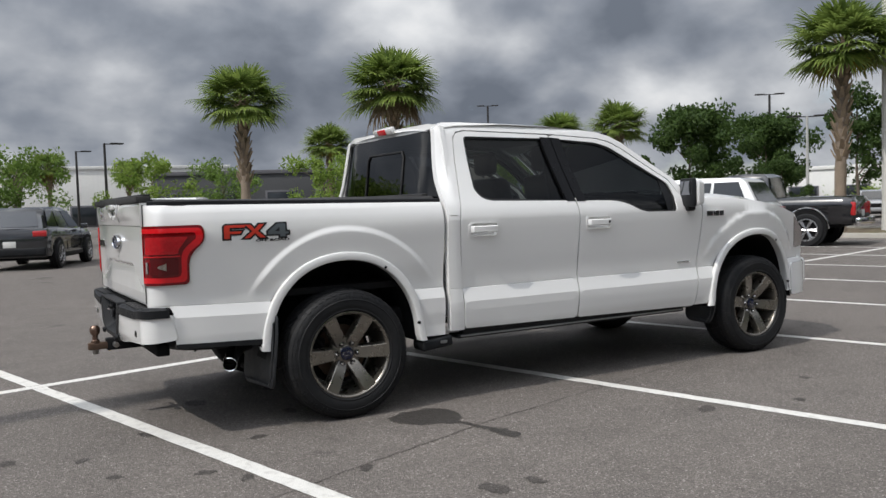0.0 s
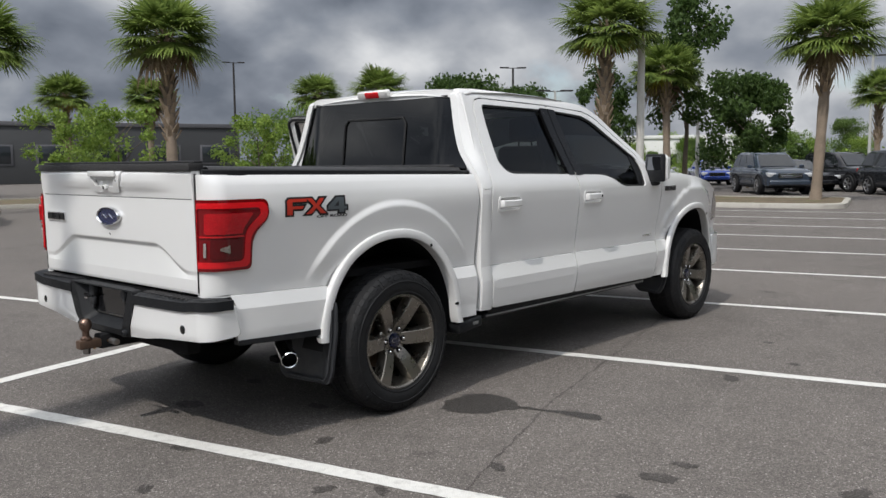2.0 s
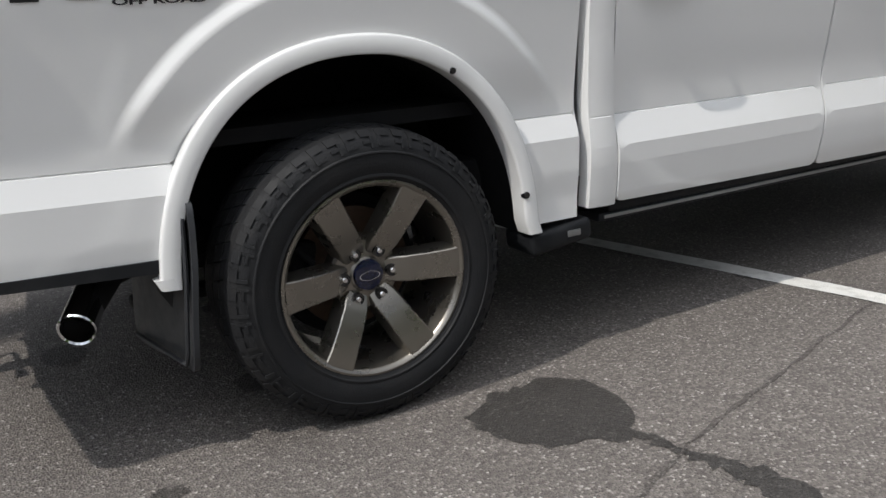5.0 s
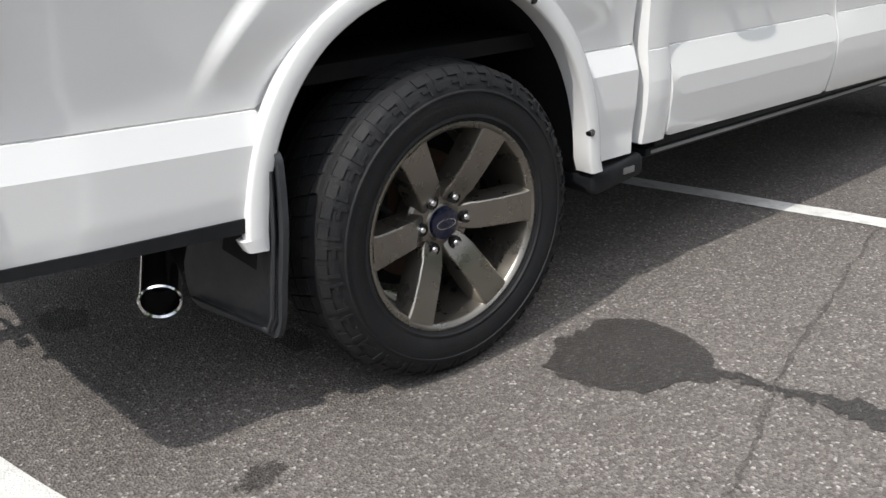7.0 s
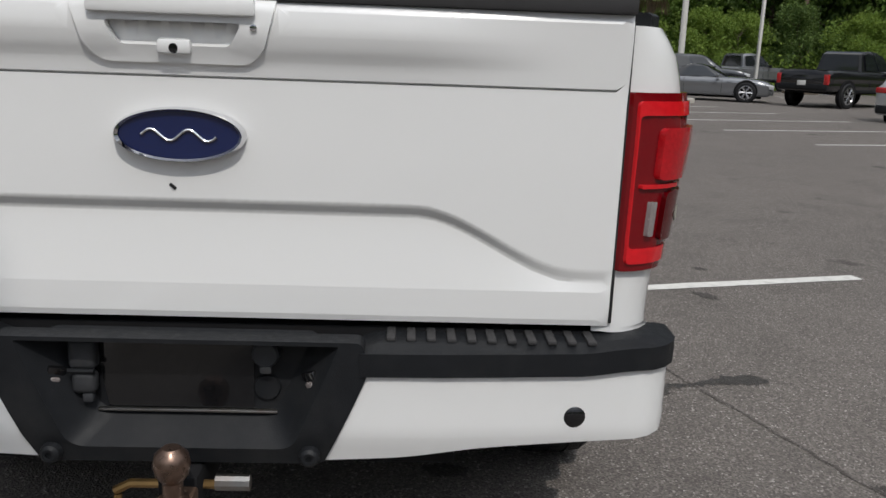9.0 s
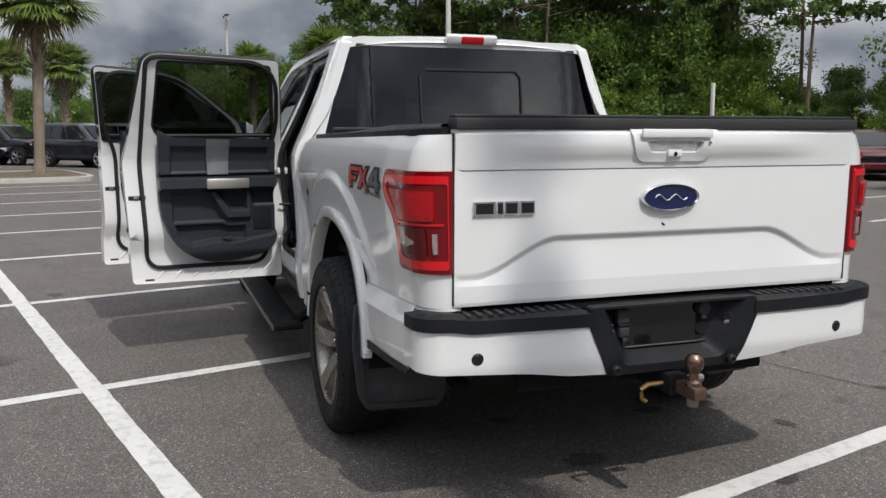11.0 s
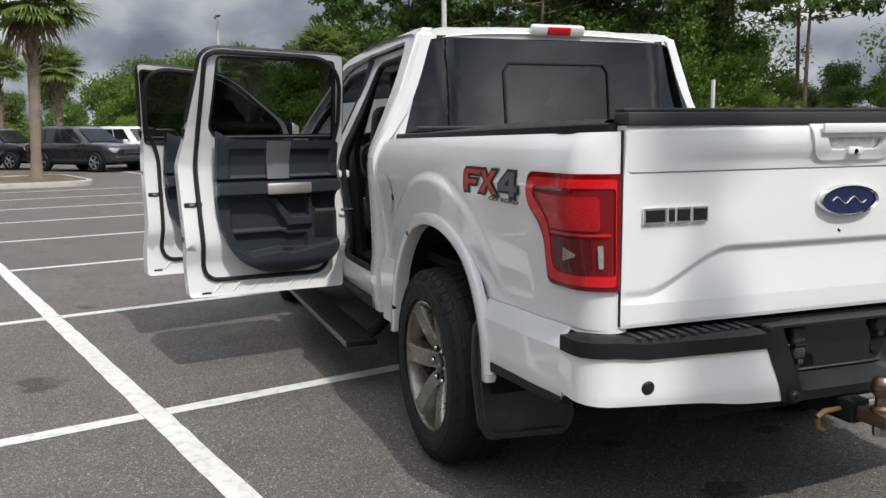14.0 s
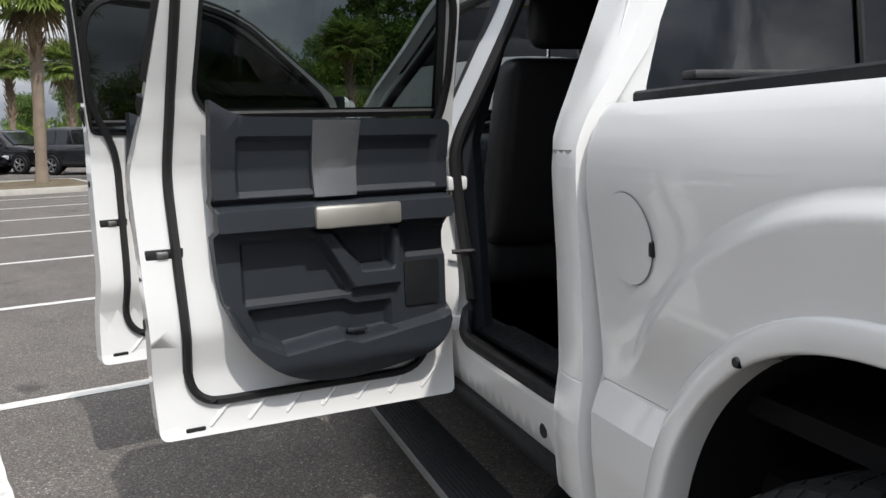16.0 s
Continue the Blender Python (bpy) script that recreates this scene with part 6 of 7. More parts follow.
seam([(-3.4, -3.05), (-0.52, -1.97), (0.65, -1.55), (1.80, -1.25), (5.5, -0.25)], 0.009, 4)

# ---- trees, islands, buildings, lamp posts ----
def leaf_material(name, color, color2, rough=0.55):
    m = bpy.data.materials.new(name)
    m.use_nodes = True
    n, l = m.node_tree.nodes, m.node_tree.links
    b = n["Principled BSDF"]
    geo, tc, no = n.new("ShaderNodeNewGeometry"), n.new("ShaderNodeTexCoord"), n.new("ShaderNodeTexNoise")
    no.inputs["Scale"].default_value = 0.9
    l.new(tc.outputs["Object"], no.inputs["Vector"])
    add = n.new("ShaderNodeMath")
    add.operation = "MULTIPLY_ADD"
    add.inputs[1].default_value = 0.55
    l.new(geo.outputs["Random Per Island"], add.inputs[0])
    sc = n.new("ShaderNodeMath")
    sc.operation = "MULTIPLY"
    sc.inputs[1].default_value = 0.5
    l.new(no.outputs["Fac"], sc.inputs[0]), l.new(sc.outputs[0], add.inputs[2])
    r = n.new("ShaderNodeValToRGB")
    r.color_ramp.elements[0].position, r.color_ramp.elements[0].color = 0.15, (*color, 1)
    r.color_ramp.elements[1].position, r.color_ramp.elements[1].color = 0.85, (*color2, 1)
    l.new(add.outputs[0], r.inputs[0])
    l.new(r.outputs[0], b.inputs["Base Color"])
    b.inputs["Roughness"].default_value = rough
    b.inputs["Specular IOR Level"].default_value = 0.25
    b.inputs["Subsurface Weight"].default_value = 0.0
    out, tr, mix = n["Material Output"], n.new("ShaderNodeBsdfTranslucent"), n.new("ShaderNodeMixShader")
    l.new(r.outputs[0], tr.inputs[0])
    mix.inputs[0].default_value = 0.42
    l.new(b.outputs[0], mix.inputs[1]), l.new(tr.outputs[0], mix.inputs[2]), l.new(mix.outputs[0], out.inputs[0])
    return m


LEAF = leaf_material("oak_leaves", (0.072, 0.130, 0.028), (0.205, 0.31, 0.066))
OAK = leaf_material("dark_oak_leaves", (0.028, 0.058, 0.016), (0.085, 0.14, 0.035))
LEAFL = leaf_material("bright_leaves", (0.105, 0.185, 0.034), (0.29, 0.39, 0.078))
NEEDLE = leaf_material("pine_needles", (0.058, 0.110, 0.034), (0.175, 0.25, 0.068))
FROND = leaf_material("palm_fronds", (0.062, 0.110, 0.026), (0.27, 0.35, 0.085), 0.42)
FRONDY = leaf_material("yellow_palm_fronds", (0.16, 0.15, 0.02), (0.30, 0.25, 0.04), 0.5)
DEADF = leaf_material("dead_palm_fronds", (0.12, 0.085, 0.05), (0.30, 0.23, 0.15), 0.8)
BARK = mat("bark", (0.13, 0.105, 0.08), 0.9, vary=0.35, scale=10, bump=0.8, bscale=25)
PINEBARK = mat("pine_bark", (0.14, 0.10, 0.075), 0.9, vary=0.4, scale=8, bump=0.8, bscale=20)
PALMBARK = mat("palm_trunk", (0.24, 0.19, 0.145), 0.9, vary=0.3, scale=10, bump=0.8, bscale=30)
BOOT = mat("palm_boots", (0.30, 0.23, 0.16), 0.9, vary=0.4, scale=14, bump=0.6, bscale=40)


def leaf_quad(bm, p, size, rng):
    d = Vector((rng.gauss(0, 1), rng.gauss(0, 1), rng.gauss(0, 0.8) + 0.2)).normalized()
    e = d.orthogonal().normalized()
    e = (Matrix.Rotation(rng.uniform(0, 6.3), 3, d) @ e) * size * rng.uniform(0.6, 1.25)
    f = d.cross(e).normalized() * e.length * rng.uniform(0.42, 0.75)
    vs = [bm.verts.new(p - e), bm.verts.new(p + f * 0.9 - e * 0.1 + d * size * 0.12), bm.verts.new(p + e), bm.verts.new(p - f * 0.9 + e * 0.1 + d * size * 0.10)]
    bm.faces.new(vs)


def raw(name, bm, material, parent):
    me = bpy.data.meshes.new(name)
    bm.to_mesh(me)
    bm.free()
    me.materials.append(material)
    for p in me.polygons:
        p.use_smooth = False
    ob = new(name, me)
    ob.parent = parent
    return ob


def broad_tree(seed, h, spread, clumps, per, leaf, material, label, low=0.25, bark=BARK, name="tree", fill=(0.14, 0.36)):
    rng = random.Random(seed)
    t = tagged(empty(name), label, "tree")
    bm = bmesh.new()
    lean = Vector((rng.uniform(-0.04, 0.04), rng.uniform(-0.04, 0.04), 1))
    top = h * 0.72
    tube([lean * (top * k / 6) + Vector((rng.uniform(-.06, .06), rng.uniform(-.06, .06), 0)) * (k > 0) for k in range(7)], [0.03 * h * (1 - 0.13 * k) * 0.5 for k in range(7)], 8, bm)
    centres = []
    for i in range(clumps):
        a, z = rng.uniform(0, 6.283), low + (1 - low) * rng.random() ** 0.85
        lobe = 0.70 + 0.45 * abs(math.sin(1.5 * a + seed + 3.0 * z))
        rad = spread * lobe * math.sqrt(max(0.05, 1 - ((z - 0.55) / 0.56) ** 2)) * math.sqrt(rng.random()) * rng.uniform(0.75, 1.2)
        centres.append((Vector((rad * math.cos(a), rad * math.sin(a), z * h * 0.95)), spread * rng.uniform(*fill)))
    for c, r in centres[: max(6, clumps // 3)]:
        z0 = min(top * 0.95, max(h * 0.18, c.z - c.xy.length * 0.8))
        s0 = lean * z0
        mid = s0.lerp(c, 0.5) + Vector((0, 0, 0.04 * h))
        tube([s0, mid, c], [0.010 * h * 0.6, 0.006 * h * 0.6, 0.002 * h], 5, bm, caps=False)
    finish("trunk", bm, bark, t)
    bm = bmesh.new()
    for c, r in centres:
        for _ in range(per):
            d = Vector((rng.gauss(0, 1), rng.gauss(0, 1), rng.gauss(0, 0.8)))
            d = d.normalized() * r * rng.random() ** 0.4
            leaf_quad(bm, c + d, leaf, rng)
    raw("crown", bm, material, t)
    return t


def pine_tree(seed, h):
    rng = random.Random(seed)
    t = tagged(empty("pine_tree"), "tall thin pine with a bare trunk and sparse crown", "tree", group="pines of the wood")
    bm = bmesh.new()
    bend = Vector((rng.uniform(-0.03, 0.03), rng.uniform(-0.03, 0.03), 0))
    axis = lambda z: Vector((bend.x * z * z / h, bend.y * z * z / h, z))
    tube([axis(h * k / 8) for k in range(9)], [0.17 * (1 - 0.1 * k) for k in range(9)], 8, bm)
    crown = bmesh.new()
    for i in range(30):
        z = h * rng.uniform(0.50, 1.0)
        a = rng.uniform(0, 6.283)
        ln = (h * (1.06 - z / h) * 0.62 + 0.5) * rng.uniform(0.5, 1.0)
        s0 = axis(z)
        e = s0 + Vector((math.cos(a) * ln, math.sin(a) * ln, ln * rng.uniform(-0.05, 0.45)))
        tube([s0, s0.lerp(e, 0.5) + Vector((0, 0, -0.08 * ln)), e], [0.045, 0.03, 0.012], 4, bm, caps=False)
        for k in range(4):
            c = s0.lerp(e, rng.uniform(0.45, 1.05))
            r = rng.uniform(0.35, 0.75)
            for _ in range(26):
                d = Vector((rng.gauss(0, 1), rng.gauss(0, 1), rng.gauss(0, 0.6))).normalized() * r * rng.random() ** 0.5
                leaf_quad(crown, c + d, 0.24, rng)
    finish("trunk", bm, PINEBARK, t)
    raw("crown", crown, NEEDLE, t)
    return t


def palm_tree(seed, h, dead=6, yellow=2, boots=0.5):
    """Cabbage palm: trunk with cut leaf bases, and a round head of fan leaves."""
    rng = random.Random(seed)
    t = tagged(empty("palm_tree"), "cabbage palm with a rough trunk and round head of fan leaves", "palm tree", group="palms of the car park")
    hc = h * 0.80
    bm = bmesh.new()
    lean = Vector((rng.uniform(-0.05, 0.05), rng.uniform(-0.05, 0.05), 0))
    axis = lambda z: Vector((lean.x * z, lean.y * z, z))
    tube([axis(hc * k / 12) for k in range(13)], [0.22 if k == 0 else 0.165 + 0.012 * math.sin(k * 2.1) for k in range(13)], 14, bm)
    finish("trunk", bm, PALMBARK, t)
    bm = bmesh.new()
    z, i = hc * (1 - boots), 0
    while z < hc + 0.15:
        a = i * 2.4
        c = axis(z)
        out, sd = Vector((math.cos(a), math.sin(a), 0)), Vector((-math.sin(a), math.cos(a), 0))
        ln = 0.26 + 0.12 * rng.random()
        w = 0.075
        p0, p1 = c + out * 0.13, c + out * (0.25 + 0.08 * rng.random()) + Vector((0, 0, ln))
        vs = [bm.verts.new(p0 + sd * w), bm.verts.new(p0 - sd * w), bm.verts.new(p1 - sd * w * 0.55), bm.verts.new(p1 + sd * w * 0.55)]
        vb = [bm.verts.new(v.co + out * 0.035 + Vector((0, 0, 0.01))) for v in vs]
        bm.faces.new(vb)
        for k in range(4):
            bm.faces.new((vs[k], vs[(k + 1) % 4], vb[(k + 1) % 4], vb[k]))
        z += 0.045
        i += 1
    raw("leaf_base_husk", bm, BOOT, t)

    def fan(bm, elev, a, pet, size, droop):
        c = axis(hc + 0.1)
        out = Vector((math.cos(a), math.sin(a), 0))
        d = (out * math.cos(elev) + Vector((0, 0, math.sin(elev)))).normalized()
        sd = d.cross(Vector((0, 0, 1))).normalized()
        tip = c + d * pet + Vector((0, 0, -droop * 0.25 * pet))
        tube([c, c.lerp(tip, 0.55) + Vector((0, 0, 0.06)), tip], [0.022, 0.014, 0.009], 4, bm, caps=False)
        d2 = (tip - c).normalized()
        d2 = (d2 + Vector((0, 0, -droop * 0.5))).normalized()
        n = 24
        up = sd.cross(d2).normalized()
        for k in range(n):
            th = radians(-112 + 224 * k / (n - 1)) + rng.uniform(-0.05, 0.05)
            # the fan is folded along its midrib, and its fingers hang at their ends
            bd = (d2 * math.cos(th) + sd * math.sin(th) * 0.86 - up * 0.30 * abs(math.sin(th)) + up * 0.12).normalized()
            ln = size * (0.74 + 0.26 * math.cos(th * 0.8)) * rng.uniform(0.85, 1.1)
            wd = bd.cross(up).normalized() * size * 0.044
            hang = (0.10 + droop * 0.48) * rng.uniform(0.6, 1.4)
            mid = tip + bd * ln * 0.52 + Vector((0, 0, -ln * 0.06 * hang))
            far = tip + bd * ln * 0.80 + Vector((0, 0, -ln * 0.30 * hang))
            end = tip + bd * ln * 0.98 + Vector((0, 0, -ln * 0.80 * hang))
            v = [bm.verts.new(tip + wd * 0.3), bm.verts.new(tip - wd * 0.3), bm.verts.new(mid - wd), bm.verts.new(mid + wd), bm.verts.new(far - wd * 0.6), bm.verts.new(far + wd * 0.6), bm.verts.new(end)]
            bm.faces.new((v[0], v[1], v[2], v[3]))
            bm.faces.new((v[3], v[2], v[4], v[5]))
            bm.faces.new((v[5], v[4], v[6]))

    bm = bmesh.new()
    n = 64
    for k in range(n):
        u = (k + 0.5) / n
        elev = math.asin(max(-1, min(1, 0.93 - 1.27 * u))) + radians(rng.uniform(-7, 7))
        fan(bm, elev, k * 2.39996 + rng.uniform(-0.2, 0.2), h * (0.085 + 0.07 * math.cos(elev)) * rng.uniform(0.75, 1.15), h * 0.132 * rng.uniform(0.85, 1.15), 0.05 + 0.30 * u)
    raw("green_crown", bm, FROND, t)
    if dead:
        bm = bmesh.new()
        for k in range(dead):
            fan(bm, radians(rng.uniform(-45, -20)), rng.uniform(0, 6.28), h * 0.11, h * 0.12, 1.3)
        raw("dead_skirt", bm, DEADF, t)
    if yellow:
        bm = bmesh.new()
        a0 = rng.uniform(0, 6.28)
        for k in range(yellow):
            fan(bm, radians(rng.uniform(-25, 10)), a0 + k * 0.35, h * 0.10, h * 0.12, 1.0)
        raw("yellow_skirt", bm, FRONDY, t)
    return t


def face_xy(x, y, z=0, turn=0, scale=1.0):
    return pose(x, y, z, 0, 0, turn) @ Matrix.Scale(scale, 4)


def scatter(src, places):
    """Stand the first thing at the first place and copies of it at the others; each place is x, y, turn, scale."""
    for i, (x, y, turn, sc) in enumerate(places):
        m = pose(x, y, 0, 0, 0, turn)
        ob = src if i == 0 else copy_thing(src, m)
        ob.matrix_basis = m
        ob.scale = (sc, sc, sc)


scatter(palm_tree(11, 6.4, 0, 0, 0.55), [(6.6, 22.6, 0, 0.97), (31.0, 31.0, 80, 1.06), (45.5, 8.4, 200, 0.95), (47.5, -4.3, 30, 1.0)])
scatter(palm_tree(12, 6.6, 5, 0, 0.6), [(11.0, 19.8, 40, 1.0), (32.5, 38.2, 10, 1.08), (41.5, 5.4, 120, 0.86), (44.0, -13.2, 60, 1.0)])
scatter(palm_tree(13, 7.0, 0, 4, 0.6), [(21.9, 10.9, 200, 1.03), (17.0, 40.0, 70, 0.88), (39.1, -7.2, 310, 0.95)])
scatter(palm_tree(14, 6.7, 3, 2, 0.35), [(25.2, 4.9, 150, 0.98), (20.5, 38.0, 250, 0.92), (30.5, 12.8, 20, 0.95), (3.2, 52.0, 90, 0.8), (1.2, 50.0, 190, 0.7), (8.2, 54.0, 290, 0.75)])

# single broad trees and shrubs of the islands
scatter(broad_tree(21, 5.6, 2.4, 50, 240, 0.115, OAK, "leafy young oak on a planted island"), [(25.5, 20.4, 0, 0.92), (38.8, 12.6, 70, 1.0), (28.6, 18.4, 160, 0.5), (36.0, 25.0, 20, 1.0)])
scatter(broad_tree(27, 9.2, 1.9, 38, 150, 0.13, OAK, "tall thin dark tree behind a lamp post", low=0.30, fill=(0.2, 0.42)), [(32.7, 13.0, 0, 1.0), (29.6, 15.4, 130, 0.62)])
scatter(broad_tree(22, 4.2, 1.9, 34, 130, 0.09, LEAFL, "bright green bushy tree by a building", low=0.08), [(5.9, 35.4, 0, 1.02), (13.2, 31.8, 90, 0.98), (16.0, 33.0, 300, 1.05), (24.0, 33.0, 130, 1.0)])
scatter(broad_tree(23, 4.6, 2.2, 36, 130, 0.095, LEAF, "dark green bushy tree", low=0.05), [(-2.5, 33.0, 0, 1.05), (-5.5, 30.0, 60, 1.1), (10.2, 38.0, 100, 0.9), (0.2, 34.5, 220, 0.95), (27.0, 36.0, 170, 1.0), (29.5, 34.0, 20, 1.1)])
pines = pine_tree(31, 15.0)
pines2 = pine_tree(32, 17.0)
rng = random.Random(5)

# the wood beyond the car park: broad trees in rows with pines above them
wood_a = broad_tree(24, 9.0, 3.6, 80, 170, 0.155, LEAF, "dense broadleaf tree at the edge of a wood", low=0.02, fill=(0.22, 0.42))
wood_b = broad_tree(25, 8.0, 3.2, 76, 170, 0.145, LEAFL, "bright broadleaf tree at the edge of a wood", low=0.0, fill=(0.22, 0.42))
wood_c = broad_tree(26, 10.0, 3.0, 80, 170, 0.14, NEEDLE, "dark narrow tree in a wood", low=0.05, fill=(0.22, 0.42))
for w in (wood_a, wood_b, wood_c):
    tagged(w, group="trees of the wood")


def wood_edge(a):
    """Distance of the wood from the middle of the car park by bearing."""
    return interp([(-75, 34), (-60, 38), (-40, 47), (-25, 52), (-8, 56), (8, 62), (20, 70), (34, 88)], a)


def wood_height(a):
    return interp([(-75, 1.15), (-58, 1.05), (-54, 0.9), (-51.5, 0.45), (-43.5, 0.42), (-40, 0.75), (-35, 0.88), (-20, 1.0), (-12, 0.95), (-8, 0.80), (-4, 0.70), (1, 0.62), (6, 0.52), (11, 0.42), (34, 0.4)], a)


spots_a, spots_b, spots_c, spots_p, spots_q = [], [], [], [], []
a = -76.0
while a < 36:
    for row in range(3):
        r = wood_edge(a) + row * 3.6 + rng.uniform(-1.2, 1.2)
        aa = radians(a + rng.uniform(-1.2, 1.2))
        sc = wood_height(a) * rng.uniform(0.8, 1.1) * (0.62 if row == 0 else 1.0 if row == 1 else 1.18)
        kind = rng.random()
        (spots_b if (row == 0 and kind < 0.7) or kind < 0.2 else spots_a if kind < 0.7 else spots_c).append((r * math.cos(aa), r * math.sin(aa), rng.uniform(0, 360), sc))
    for _ in range(2 if -62 < a < -11 else 0):
        if rng.random() > (0.25 if -52 < a < -42 else 0.85):
            continue
        r = wood_edge(a) + rng.uniform(1, 8)
        aa = radians(a + rng.uniform(-1, 1))
        (spots_p if rng.random() < 0.5 else spots_q).append((r * math.cos(aa), r * math.sin(aa), rng.uniform(0, 360), rng.uniform(0.8, 1.12)))
    a += 3.3
# unseen trees closing the place behind and beside the walk, added to darken reflections
a = 98.0
while a < 282:
    for row in range(2):
        r = 44 + row * 4 + rng.uniform(-2, 2)
        aa = radians(a + rng.uniform(-1.5, 1.5))
        (spots_a if rng.random() < 0.6 else spots_b).append((r * math.cos(aa), r * math.sin(aa), rng.uniform(0, 360), rng.uniform(0.65, 0.95)))
    a += 5.0
scatter(wood_a, spots_a), scatter(wood_b, spots_b), scatter(wood_c, spots_c), scatter(pines, spots_p), scatter(pines2, spots_q)

# low scrub along the foot of the wood
bm = bmesh.new()
a = -78.0
while a < 34:
    r = wood_edge(a) - 2.2 + rng.uniform(-0.8, 0.8)
    c = Vector((r * math.cos(radians(a)), r * math.sin(radians(a)), 0))
    for _ in range(260):
        p = c + Vector((rng.gauss(0, 1.0), rng.gauss(0, 1.0), abs(rng.gauss(0, 0.85))))
        leaf_quad(bm, p, 0.13, rng)
    a += 1.0
scrub = raw("undergrowth", bm, LEAFL, None)
tagged(scrub, "tangled green undergrowth along the wood's edge", "undergrowth", kind="stuff")

# rough grass strip under the wood
bm = bmesh.new()
prev = None
for i in range(60):
    a = -85 + 130 * i / 59
    c, s = math.cos(radians(a)), math.sin(radians(a))
    r = wood_edge(a) - 3.2
    row = [bm.verts.new((r * c, r * s, 0.02)), bm.verts.new(((r + 60) * c, (r + 60) * s, 0.03))]
    if prev:
        bm.faces.new((prev[0], prev[1], row[1], row[0]))
    prev = row
tagged(finish("grass_verge", bm, GRASS), "rough green grass under the wood", "grass", kind="structure")


def island(name, corners, label):
    """A planted island: concrete kerb round a bed of mulch."""
    out = rounded(corners, 1.0, 6)
    c = Vector((sum(p[0] for p in out) / len(out), sum(p[1] for p in out) / len(out)))
    inn = [tuple(Vector(p) + (c - Vector(p)).normalized() * 0.17) for p in out]
    bm = bmesh.new()
    prof = []
    for (xo, yo), (xi, yi) in zip(out, inn):
        prof.append([bm.verts.new((xo, yo, 0)), bm.verts.new((xo * .98 + xi * .02, yo * .98 + yi * .02, 0.13)), bm.verts.new((xo * .8 + xi * .2, yo * .8 + yi * .2, 0.15)), bm.verts.new((xi, yi, 0.15)), bm.verts.new((xi, yi, 0.0))])
    for i in range(len(prof)):
        p, q = prof[i], prof[(i + 1) % len(prof)]
        for j in range(4):
            bm.faces.new((p[j], p[j + 1], q[j + 1], q[j]))
    k = tagged(finish(name + "_kerb", bm, KERB), "pale concrete kerb round a planted island", "kerb", kind="structure")
    bm = sheet(inn, lambda x, y: Vector((x, y, 0.11 + 0.05 * noise.noise(Vector((x, y, 0)) * 1.3))), step=0.8)
    tagged(finish(name + "_bed", bm, MULCH), label, "planting bed", kind="structure")


def gp(u, v, origin=(21.9, 3.0)):
    p = Vector((*origin, 0)) + GU * u + GV * v
    return (p.x, p.y)


island("island_1", [gp(0, 0), gp(5.2, 0), gp(5.2, 16), gp(0, 16)], "brown mulch bed with palms")
island("island_2", [gp(0, -13.5), gp(1.8, -13.5), gp(1.8, -8.5), gp(0, -8.5)], "brown mulch bed")
island("island_4", [(4.0, 26.0), (26.0, 20.5), (27.5, 26), (5.5, 31.5)], "brown mulch bed with trees")
for k in range(8):
    line_strip(Vector((*gp(6 + 0.0 * k, -2.8 - 2.7 * k), 0)), Vector((*gp(11.5, -2.8 - 2.7 * k), 0)), 0.1)
for k in range(7):
    a0 = Vector((6.3, -8.7, 0)) + GU * (k * STALL)
    line_strip(a0, a0 - GV * 5.5, 0.1)

# lamp posts
GALV = mat("galvanised_pole", (0.50, 0.50, 0.48), 0.55, metal=0.3, vary=0.08, scale=3)
DARKPOLE = mat("bronze_pole", (0.035, 0.033, 0.032), 0.5, metal=0.3, vary=0.08)
CONC = mat("concrete_pole", (0.55, 0.54, 0.51), 0.8, vary=0.08, scale=3, bump=0.2, bscale=60)
WHITEWALL = mat("white_wall", (0.70, 0.70, 0.68), 0.7, vary=0.05, scale=1)
GREYWALL = mat("charcoal_wall_panels", (0.05, 0.052, 0.055), 0.6, vary=0.12, scale=1)
ROOFM = mat("flat_roof", (0.10, 0.10, 0.11), 0.8, vary=0.1, scale=1)
DARKGLASS = mat("dark_window_glass", (0.02, 0.024, 0.028), 0.06, spec=0.7, vary=0.1)


def lamp_post(x, y, h, r, material, turn, head=2, label="tall lamp post with a flat twin head", base=False):
    t = tagged(empty("lamp_post"), label, "lamp post", group="lamp posts")
    finish("pole", lathe([(r * 1.15, 0), (r, 0.6), (r * 0.72, h), (0, h)], 14, "Z"), material, t)
    if base:
        finish("base", lathe([(0, 0.75), (0.28, 0.75), (0.30, 0.72), (0.30, 0)], 18, "Z"), CONC, t)
    if head:
        finish("arm", box_bm((0.9 if head == 2 else 0.5, 0.06, 0.05), (0 if head == 2 else 0.25, 0, h - 0.03), 0.01), DARKPOLE, t)
        for sd in ((-1, 1) if head == 2 else (1,)):
            finish("lamp_head", box_bm((0.62, 0.34, 0.075), (sd * 0.62, 0, h), 0.02), DARKPOLE, t)
    t.matrix_world = pose(x, y, 0, 0, 0, turn)


